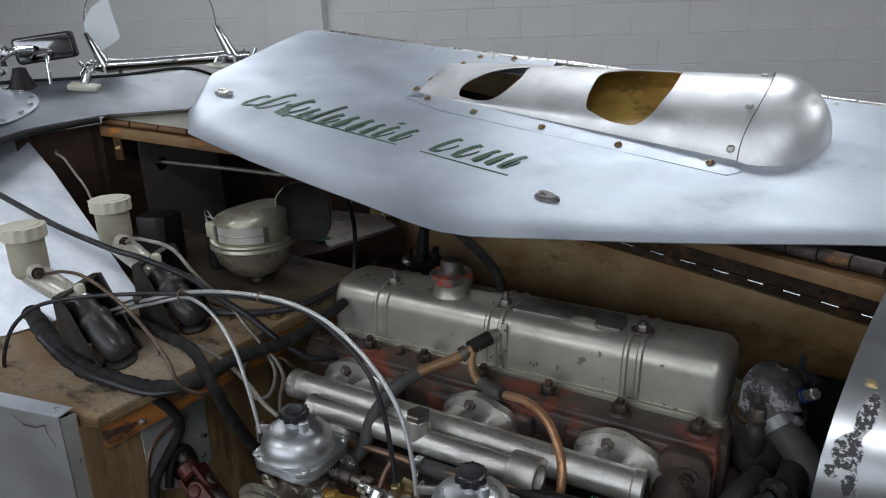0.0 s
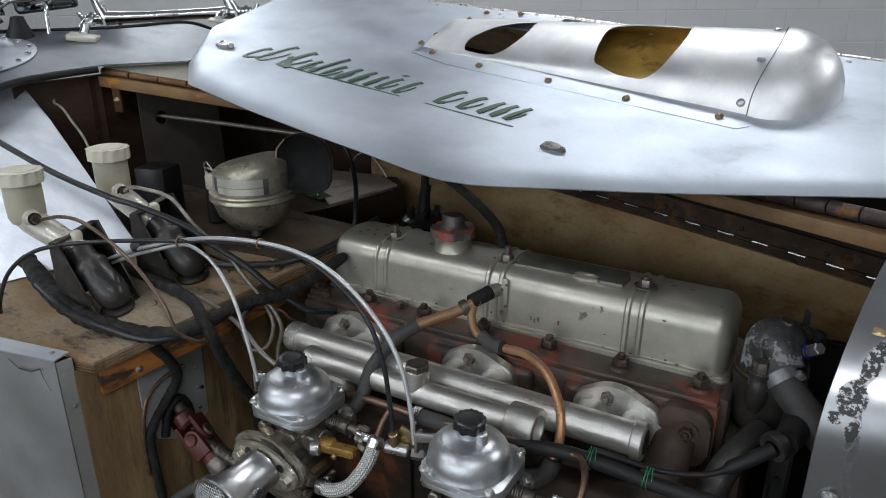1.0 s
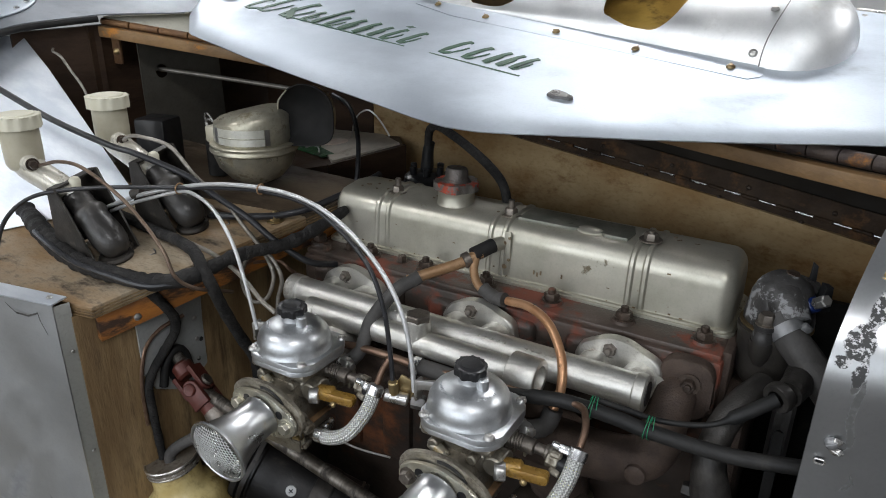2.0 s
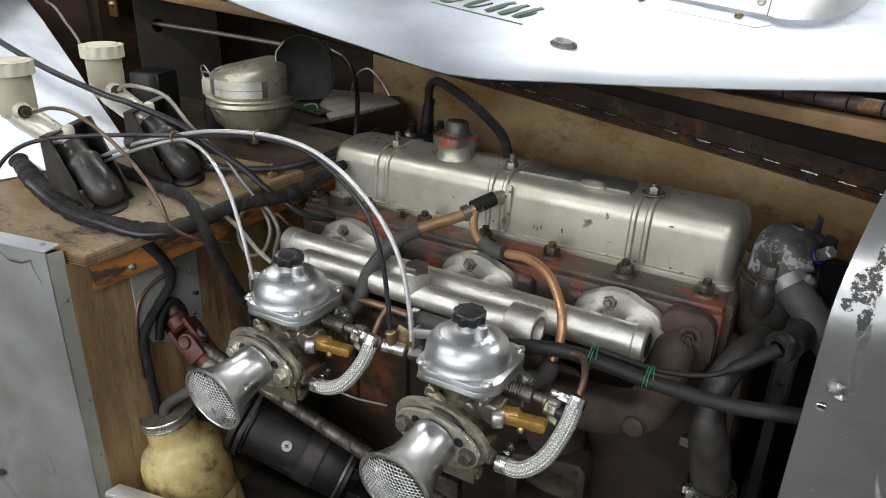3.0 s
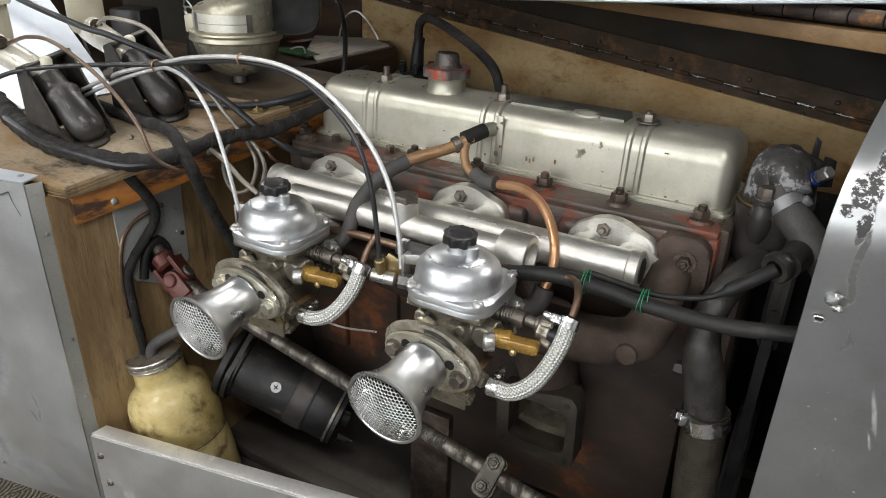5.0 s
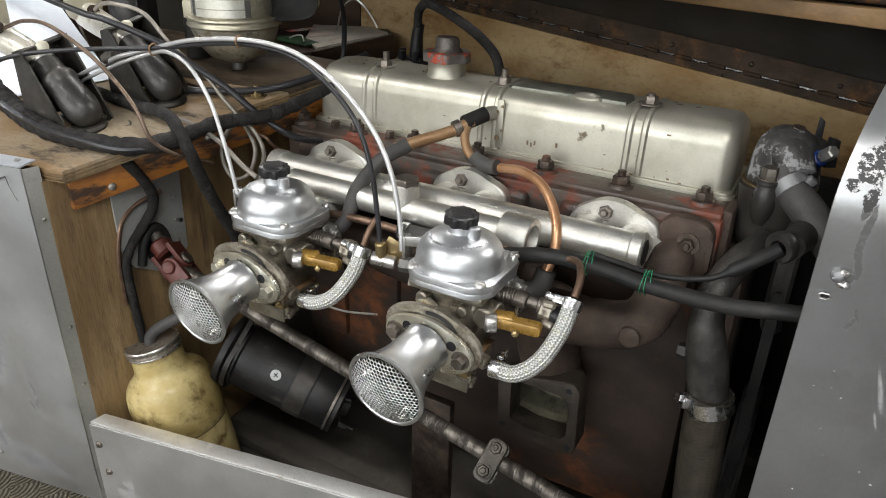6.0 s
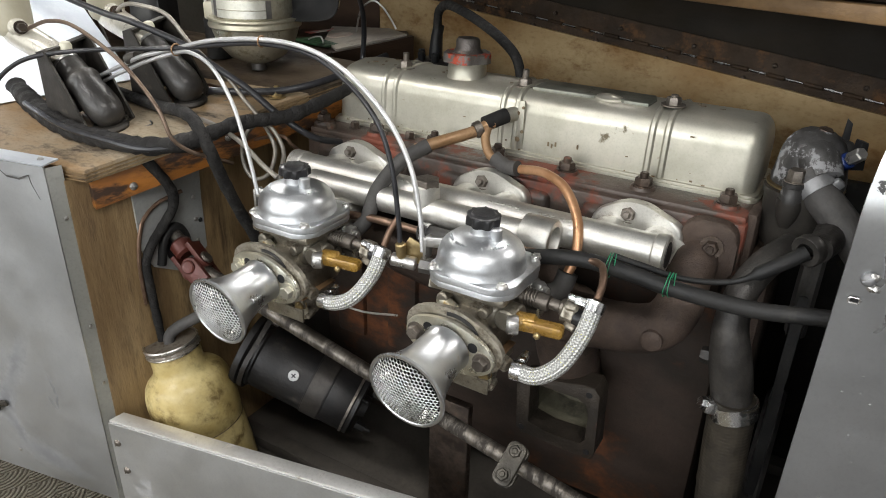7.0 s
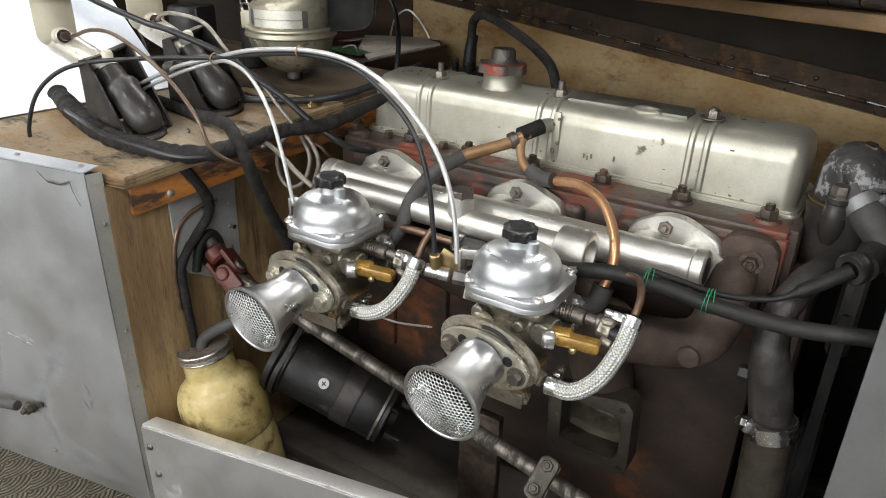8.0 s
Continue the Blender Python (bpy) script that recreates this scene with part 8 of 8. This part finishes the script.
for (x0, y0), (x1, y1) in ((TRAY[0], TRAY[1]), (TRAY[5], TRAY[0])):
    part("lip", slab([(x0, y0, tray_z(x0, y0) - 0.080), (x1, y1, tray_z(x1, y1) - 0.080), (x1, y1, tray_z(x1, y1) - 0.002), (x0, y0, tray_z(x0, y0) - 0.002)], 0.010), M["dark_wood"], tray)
part("board", tray_slab([(-0.428, 0.248), (-0.360, 0.375), (-0.436, 0.428), (-0.60, 0.452), (-0.52, 0.330)], -0.003, 0.004), M["shelf"], tray, "dirty pale board")
tag = prism([(0.026 * math.cos(k * 0.4), 0.020 * math.sin(k * 0.4)) for k in range(16)], 0.0012, pose(-0.507, 0.360, tray_z(-0.507, 0.36) + 0.0016, 5, -5, 20))
solo("paper_tag", tag, M["label"], "faded round paper tag on the tray", "tag")
solo("green_scrap", tray_slab([(-0.60, 0.335), (-0.56, 0.350), (-0.50, 0.315), (-0.455, 0.290), (-0.470, 0.270), (-0.53, 0.295), (-0.58, 0.315)], 0.0012, 0.003), M["green_dark"], "crumpled scrap of dark green plastic on the tray", "scrap")
solo("label_scrap", tray_slab([(-0.625, 0.392), (-0.575, 0.425), (-0.562, 0.412), (-0.60, 0.380)], 0.002, 0.0015), M["red_label"], "torn red and white label scrap on the tray", "scrap")
solo("pale_string", tube([(-0.535, 0.30, 1.003), (-0.515, 0.295, 1.010), (-0.495, 0.290, 1.012), (-0.485, 0.282, 1.004)], 0.0016, 6), M["cable_white"], "short pale string end on the tray", "string")
solo("wire_loop", tube([(-0.49, 0.39, 1.010), (-0.478, 0.392, 1.052), (-0.452, 0.395, 1.071), (-0.430, 0.398, 1.060), (-0.412, 0.402, 1.036), (-0.404, 0.404, 1.022)], 0.0018, 6), M["tin"], "bent bright wire loop", "wire")
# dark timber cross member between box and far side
solo("cross_member", slab([(-0.285, 0.10, 0.925), (-0.20, 0.39, 0.955), (-0.36, 0.40, 0.952), (-0.45, 0.11, 0.93)], -0.02), M["dark_wood"], "dark cross board behind the engine", "board")
solo("conduit", tube([(-0.43, -0.045, 0.984), (-0.38, -0.026, 0.986), (-0.33, 0.0, 0.990), (-0.297, 0.04, 0.998), (-0.275, 0.12, 1.012), (-0.27, 0.18, 1.02)], 0.0054, 12), M["cable_black"], "black taped conduit along the box edge", "conduit")

# distributor behind the cover
dist = thing("distributor", (-0.24, 0.282, 0.90), "black distributor cap with a thick lead", "distributor")
DC = V(-0.240, 0.282, 0.981)
bm = lathe([(0, -0.08), (0.028, -0.08), (0.030, -0.01), (0.040, -0.006), (0.042, 0.004), (0.040, 0.016), (0.032, 0.022), (0.012, 0.024), (0.011, 0.040), (0, 0.041)], Matrix.Translation(DC), 28)
part("cap", bm, M["black"], dist)
for k in range(6):
    a = k * math.pi / 3
    part("tower", rod(DC + V(0.026 * math.cos(a), 0.026 * math.sin(a), 0.016), DC + V(0.028 * math.cos(a), 0.028 * math.sin(a), 0.036), 0.006, 10), M["black"], dist)
part("lead_boot", tube([DC + V(0, 0, 0.028), DC + V(0.002, 0, 0.06), DC + V(0.006, 0, 0.078)], lambda f: 0.012 - 0.003 * f, 12), M["black"], dist)
part("lead", tube([(-0.234, 0.276, 1.056), (-0.228, 0.270, 1.082), (-0.205, 0.255, 1.096), (-0.165, 0.230, 1.094), (-0.110, 0.200, 1.082), (-0.065, 0.178, 1.066), (-0.035, 0.165, 1.046), (-0.022, 0.160, 1.015), (-0.018, 0.185, 0.97)], 0.0072, 12), M["tape"], dist, "thick black lead")
solo("coil_lead", tube([(-0.46, 0.30, 1.115), (-0.40, 0.27, 1.105), (-0.345, 0.22, 1.075), (-0.315, 0.18, 1.03), (-0.305, 0.15, 0.96)], 0.0042, 10), M["cable_black"], "black lead hanging behind the rocker cover", "cable")

# ---- pipes, hoses and cables ----
def cable(name, points, r, mat, label, category="cable", seg=10, wob=0.0):
    return solo(name, tube(points, r, seg, 0.006, None, True, wob), mat, label, category)


# breather hose: brown tee, grey rubber to one carburettor, copper to the other
br = thing("breather_hose", (0.0, -0.03, 0.86), "brown and grey breather hose with a copper-coloured branch", "hose")
part("sleeve", tube([(0.004, 0.060, 0.993), (-0.002, 0.049, 0.990), (-0.012, 0.032, 0.985)], 0.0102, 16), M["rubber"], br, "black rubber sleeve")
part("brown_hose", tube([(-0.004, 0.040, 0.987), (-0.022, 0.018, 0.976), (-0.052, -0.014, 0.966), (-0.075, -0.035, 0.957)], 0.0076, 14), M["copper_old"], br, "brown hose")
part("grey_hose", tube([(-0.062, -0.024, 0.962), (-0.085, -0.050, 0.945), (-0.098, -0.086, 0.915), (-0.100, -0.105, 0.885), (-0.108, -0.116, 0.868), (-0.128, -0.120, 0.858)], 0.0096, 14), M["rubber_grey"], br, "dusty grey rubber hose")
part("tee_band", lathe([(0.009, 0), (0.011, 0.001), (0.011, 0.010), (0.009, 0.011), (0.009, 0)], along((-0.014, 0.028, 0.981), (-0.03, 0.01, 0.972)), 14), M["bolt"], br)
part("branch", tube([(-0.008, 0.033, 0.983), (-0.004, 0.020, 0.968), (0.008, 0.012, 0.952), (0.030, 0.006, 0.946)], 0.0059, 12), M["copper_old"], br, "brown elbow")
part("joint_sleeve", tube([(0.016, 0.010, 0.950), (0.036, 0.005, 0.944), (0.052, 0.002, 0.946)], lambda f: 0.0094 + 0.0008 * math.cos(f * 18), 14), M["rubber_grey"], br, "grey rubber joint")
part("copper_hose", tube([(0.056, 0.002, 0.946), (0.092, -0.010, 0.952), (0.128, -0.030, 0.946), (0.156, -0.056, 0.922), (0.166, -0.078, 0.892), (0.162, -0.090, 0.868)], 0.0058, 16), M["copper"], br, "copper-coloured hose")
part("grey_elbow", tube([(0.163, -0.088, 0.872), (0.158, -0.096, 0.852), (0.140, -0.104, 0.844), (0.118, -0.110, 0.845)], 0.0118, 14), M["rubber_grey"], br, "dusty grey elbow")

# braided fuel hoses
for (hose_pts, stub_pts, lab) in (
        ([(-0.090, -0.212, 0.817), (-0.070, -0.213, 0.819), (-0.047, -0.208, 0.832), (-0.033, -0.190, 0.857), (-0.028, -0.174, 0.886)], [(-0.028, -0.173, 0.888), (-0.025, -0.165, 0.905), (-0.020, -0.155, 0.918)], "braided fuel hose with a bright clip, to the rear carburettor"),
        ([(0.163, -0.222, 0.821), (0.188, -0.222, 0.822), (0.208, -0.210, 0.837), (0.219, -0.187, 0.863), (0.222, -0.166, 0.890)], [(0.222, -0.165, 0.892), (0.222, -0.154, 0.902), (0.217, -0.138, 0.909), (0.204, -0.118, 0.908), (0.17, -0.112, 0.903), (0.12, -0.110, 0.898), (0.06, -0.110, 0.892), (0.02, -0.112, 0.888)], "braided fuel hose with a bright clip, to the front carburettor")):
    fh = thing("fuel_hose", hose_pts[0], lab, "fuel hose", "braided fuel hoses")
    part("braid", tube(hose_pts, 0.0088, 16, 0.004), M["braid"], fh, "silver braided sheath")
    part("copper_pipe", tube(stub_pts, 0.0040, 12), M["copper_pipe"], fh, "dull copper pipe")
    for p, q in ((hose_pts[0], hose_pts[1]), (hose_pts[-1], hose_pts[-2])):
        m = along(p, q)
        cl = part("clip", lathe([(0.0092, 0.000), (0.0106, 0.000), (0.0106, 0.011), (0.0092, 0.011), (0.0092, 0.0)], m, 20), M["zinc"], fh, "bright zinc clip")
        part("clip_ear", box((0.012, 0.010, 0.009), m @ V(0.012 if p == hose_pts[0] else -0.012, 0.006, 0.0055), 0.002, m.to_3x3().to_4x4()), M["zinc"], cl)
        part("clip_screw", rod(m @ V(0.010 if p == hose_pts[0] else -0.018, 0.006, 0.0055), m @ V(0.022 if p == hose_pts[0] else -0.026, 0.010, 0.0055), 0.0042, 10), M["zinc"], cl)

# fuel rail with tee and unions, between the carburettors
fr = thing("fuel_rail", (0.0, -0.14, 0.86), "grimy fuel pipe with brass tee and hose joints", "fuel pipe")
part("tee", rod((-0.024, -0.165, 0.870), (0.004, -0.155, 0.866), 0.0080, 16), M["tin"], fr)
part("tee", rod((-0.012, -0.160, 0.868), (-0.012, -0.164, 0.892), 0.0062, 12), M["brass_bolt"], fr, "dull brass inlet")
part("union", hexa((0.008, -0.153, 0.866), (1, 0.35, -0.1), 0.0095, 0.016), M["steel"], fr)
part("pipe", rod((0.020, -0.149, 0.864), (0.060, -0.138, 0.860), 0.0055, 12), M["bolt"], fr)
part("tee_plate", box((0.026, 0.003, 0.024), (-0.002, -0.150, 0.880), 0.001, pose(0, 0, 0, 0, 30, 20)), M["brass_bolt"], fr)
part("rear_pipe", tube([(-0.125, -0.112, 0.882), (-0.10, -0.11, 0.884), (-0.05, -0.108, 0.884), (-0.01, -0.11, 0.884)], 0.0052, 10), M["copper_pipe"], fr, "dull copper pipe")
part("rubber_joint", tube([(-0.02, -0.109, 0.884), (0.02, -0.108, 0.884), (0.06, -0.105, 0.882)], 0.0105, 12), M["rubber_grey"], fr, "grey rubber joint")
part("clip", lathe([(0.0108, 0), (0.0122, 0), (0.0122, 0.010), (0.0108, 0.010), (0.0108, 0)], along((-0.016, -0.109, 0.884), (0.02, -0.108, 0.884)), 18), M["zinc"], fr, "bright zinc clip")
part("clip_screw", rod((-0.010, -0.122, 0.878), (-0.008, -0.124, 0.866), 0.0048, 10), M["zinc"], fr)
part("clip_screw", rod((-0.010, -0.120, 0.900), (-0.010, -0.122, 0.888), 0.0055, 8), M["zinc"], fr)
part("throttle_wire", tube([(-0.085, -0.205, 0.815), (-0.03, -0.215, 0.822), (0.03, -0.232, 0.845)], 0.0012, 6), M["tin"], fr, "thin steel throttle wire")

# heater hoses to the front
hh = thing("heater_hose", (0.3, -0.09, 0.88), "long dusty black hose with green wire ties", "hose")
part("hose", tube([(0.060, -0.105, 0.885), (0.12, -0.112, 0.892), (0.183, -0.112, 0.904), (0.24, -0.104, 0.898), (0.275, -0.100, 0.892), (0.353, -0.092, 0.888), (0.421, -0.085, 0.896), (0.52, -0.06, 0.90)], 0.0085, 14), M["rubber"], hh)
part("thin_hose", tube([(0.215, -0.104, 0.914), (0.245, -0.094, 0.906), (0.285, -0.080, 0.896), (0.33, -0.066, 0.900), (0.36, -0.054, 0.918), (0.388, -0.040, 0.938)], lambda f: 0.0032 + 0.0045 * min(1, max(0, (f - 0.70) / 0.04)), 12), M["rubber"], hh, "thin black hose")
for at, axis in (((0.213, -0.108, 0.904), (0.24, -0.104, 0.899)), ((0.274, -0.098, 0.894), (0.30, -0.096, 0.891))):
    m = along(at, axis)
    pts = [m @ V((0.0108 + 0.0012 * math.sin(k * 1.7)) * math.cos(k * 0.8), (0.0135 + 0.0015 * math.sin(k * 2.3)) * math.sin(k * 0.8), 0.0005 * k - 0.004 + 0.0012 * math.sin(k)) for k in range(20)]
    part("wire_tie", tube(pts, 0.0005, 6, 0.004), M["wire_green"], hh, "twisted green wire")

# control cables over the box
cable("choke_cable", [(-0.518, -0.156, 1.014), (-0.490, -0.155, 1.026), (-0.460, -0.153, 1.038), (-0.421, -0.157, 1.052), (-0.380, -0.143, 1.063), (-0.300, -0.148, 1.083), (-0.216, -0.150, 1.0935), (-0.153, -0.150, 1.092), (-0.104, -0.150, 1.078), (-0.058, -0.152, 1.050), (-0.022, -0.155, 1.015), (0.002, -0.160, 0.976), (0.016, -0.166, 0.930), (0.022, -0.170, 0.893)], 0.0028, M["cable_white"], "silvery outer control cable arching to the front carburettor", "cable", 16)
cable("choke_cable", [(-0.518, -0.152, 1.006), (-0.490, -0.151, 1.018), (-0.460, -0.149, 1.030), (-0.421, -0.153, 1.044), (-0.370, -0.146, 1.060), (-0.330, -0.155, 1.066), (-0.285, -0.165, 1.056), (-0.250, -0.172, 1.022), (-0.229, -0.178, 0.981), (-0.216, -0.182, 0.946), (-0.208, -0.184, 0.915)], 0.0025, M["cable_white"], "silvery outer control cable to the rear carburettor", "cable", 16)
cable("throttle_cable", [(-0.640, -0.262, 0.922), (-0.637, -0.262, 0.955), (-0.622, -0.250, 1.000), (-0.590, -0.232, 1.032), (-0.545, -0.212, 1.048), (-0.47, -0.18, 1.058), (-0.37, -0.146, 1.066), (-0.29, -0.146, 1.079), (-0.216, -0.146, 1.088), (-0.145, -0.146, 1.084), (-0.092, -0.148, 1.060), (-0.052, -0.150, 1.024), (-0.030, -0.154, 0.978), (-0.019, -0.158, 0.925), (-0.013, -0.162, 0.885)], 0.0030, M["cable_black"], "black throttle cable arching from the box to the fuel tee")
cable("clip_ring", [(-0.3705, -0.144 + 0.0072 * math.cos(k * 0.7), 1.064 + 0.0072 * math.sin(k * 0.7)) for k in range(14)], 0.0010, M["copper_old"], "thin brown clip tying two cables", "clip")
cable("clip_ring", [(-0.216, -0.148 + 0.0062 * math.cos(k * 0.7), 1.091 + 0.0062 * math.sin(k * 0.7)) for k in range(14)], 0.0010, M["copper_old"], "thin brown clip tying two cables", "clip")
cable("cable_clamp", [(-0.458, -0.155, 1.043), (-0.450, -0.152, 1.046), (-0.444, -0.150, 1.047)], 0.0070, M["bracket"], "small dark clamp holding two cables", "clamp", 10)
cable("speedometer_cable", [(-0.88, -0.175, 1.215), (-0.76, -0.151, 1.164), (-0.66, -0.129, 1.120), (-0.56, -0.109, 1.090), (-0.518, -0.098, 1.081), (-0.44, -0.076, 1.055), (-0.39, -0.069, 1.030), (-0.34, -0.058, 1.003), (-0.29, -0.050, 0.970), (-0.25, -0.030, 0.942), (-0.235, 0.015, 0.925)], 0.0048, M["cable_black"], "long black cable running down across the box")
cable("brake_pipe", [(-0.596, -0.200, 1.074), (-0.576, -0.203, 1.080), (-0.533, -0.206, 1.091), (-0.486, -0.205, 1.090), (-0.422, -0.205, 1.066), (-0.370, -0.210, 1.039), (-0.330, -0.214, 1.006), (-0.314, -0.214, 0.974), (-0.303, -0.198, 0.955), (-0.301, -0.172, 0.941), (-0.306, -0.13, 0.92)], 0.0026, M["brake_pipe"], "dull brown brake pipe", "pipe")
cable("brake_pipe", [(-0.582, -0.069, 1.085), (-0.558, -0.074, 1.097), (-0.525, -0.075, 1.100), (-0.477, -0.066, 1.090), (-0.437, -0.060, 1.050), (-0.378, -0.056, 1.012), (-0.351, -0.057, 0.988), (-0.313, -0.062, 0.961), (-0.288, -0.068, 0.935), (-0.285, -0.072, 0.915), (-0.294, -0.078, 0.891), (-0.315, -0.084, 0.882), (-0.329, -0.086, 0.897), (-0.333, -0.085, 0.922), (-0.325, -0.082, 0.945), (-0.310, -0.078, 0.960), (-0.292, -0.075, 0.964), (-0.275, -0.074, 0.950), (-0.264, -0.075, 0.927), (-0.271, -0.078, 0.897), (-0.271, -0.082, 0.872)], 0.0030, M["cable_grey"], "beige-grey brake pipe coiled beside the box", "pipe")
cable("thin_pipe", [(-0.45, -0.105, 0.968), (-0.394, -0.115, 0.968), (-0.343, -0.123, 0.966), (-0.290, -0.138, 0.962), (-0.250, -0.152, 0.955), (-0.216, -0.165, 0.946), (-0.192, -0.165, 0.934)], 0.0032, M["cable_grey"], "grey pipe reaching from box to carburettor", "pipe")
cable("thin_pipe", [(-0.372, -0.050, 0.905), (-0.351, -0.050, 0.923), (-0.315, -0.050, 0.935), (-0.286, -0.050, 0.941), (-0.276, -0.048, 0.932), (-0.274, -0.03, 0.915)], 0.0026, M["copper_pipe"], "thin brown pipe behind the coiled one", "pipe")
cable("thin_wire", [(-0.46, -0.02, 0.985), (-0.40, -0.02, 0.983), (-0.36, 0.0, 0.984), (-0.338, 0.006, 0.988)], 0.0022, M["copper_pipe"], "thin brown wire on the box", "wire")
cable("bulkhead_wire", [(-0.852, 0.012, 1.198), (-0.840, 0.003, 1.195), (-0.820, 0.003, 1.188), (-0.790, -0.002, 1.167), (-0.755, -0.006, 1.137), (-0.730, -0.008, 1.08), (-0.70, -0.01, 1.02)], 0.0022, M["cable_grey"], "thin pale wire hanging from the bulkhead", "wire")

# taped wiring loom across the box top and down its face
loom = thing("wiring_loom", (-0.45, -0.21, 0.935), "thick black cloth-taped wiring loom across the box", "wiring loom")
path = [(-0.72, -0.165), (-0.69, -0.175), (-0.629, -0.196), (-0.541, -0.220), (-0.477, -0.230), (-0.415, -0.227), (-0.354, -0.217), (-0.318, -0.185), (-0.300, -0.120), (-0.274, -0.049), (-0.262, 0.01), (-0.258, 0.07)]
part("loom", tube([(x, y, box_z(x, y) + 0.013 - (0.012 if x > -0.3 else 0)) for x, y in path], lambda f: 0.0145 - 0.0062 * f, 16, 0.004, None, True, 0.30), M["tape"], loom)
part("thin_wire", tube([(x, y - 0.012, box_z(x, y) + 0.012 + 0.010 * math.sin(9 * x)) for x, y in path[2:8]], 0.0042, 8), M["cable_black"], loom)
part("branch", tube([(-0.43, -0.228, 0.962), (-0.398, -0.216, 0.950), (-0.384, -0.196, 0.918), (-0.385, -0.172, 0.878), (-0.392, -0.168, 0.850), (-0.396, -0.182, 0.830), (-0.398, -0.206, 0.806), (-0.398, -0.220, 0.783), (-0.398, -0.221, 0.750), (-0.398, -0.219, 0.700), (-0.400, -0.214, 0.62)], lambda f: 0.0078 - 0.0022 * f, 12, 0.006, None, True, 0.15), M["tape"], loom, "taped branch down the box face")
part("branch", tube([(-0.63, -0.10, 0.978), (-0.575, -0.105, 0.977), (-0.496, -0.112, 0.973), (-0.444, -0.122, 0.974), (-0.398, -0.137, 0.980), (-0.345, -0.156, 0.983), (-0.312, -0.172, 0.974), (-0.299, -0.171, 0.949), (-0.302, -0.152, 0.902), (-0.308, -0.122, 0.843), (-0.312, -0.097, 0.796), (-0.32, -0.085, 0.75)], 0.0084, 12, 0.006, None, True, 0.12), M["tape"], loom, "taped branch down the box face")
part("copper_wire", tube([(-0.392, -0.150, 0.868), (-0.401, -0.185, 0.859), (-0.402, -0.209, 0.845), (-0.402, -0.219, 0.827), (-0.402, -0.225, 0.805), (-0.402, -0.229, 0.772), (-0.402, -0.229, 0.72)], 0.0030, 8), M["copper_pipe"], loom)
boltp = V(-0.338, -0.002, box_z(-0.338, -0.002))
part("terminal", hexa(boltp, (0, 0, 1), 0.0085, 0.010, 0.014, 0.005), M["brass_bolt"], loom, "brass earth bolt")

laid_blocks()
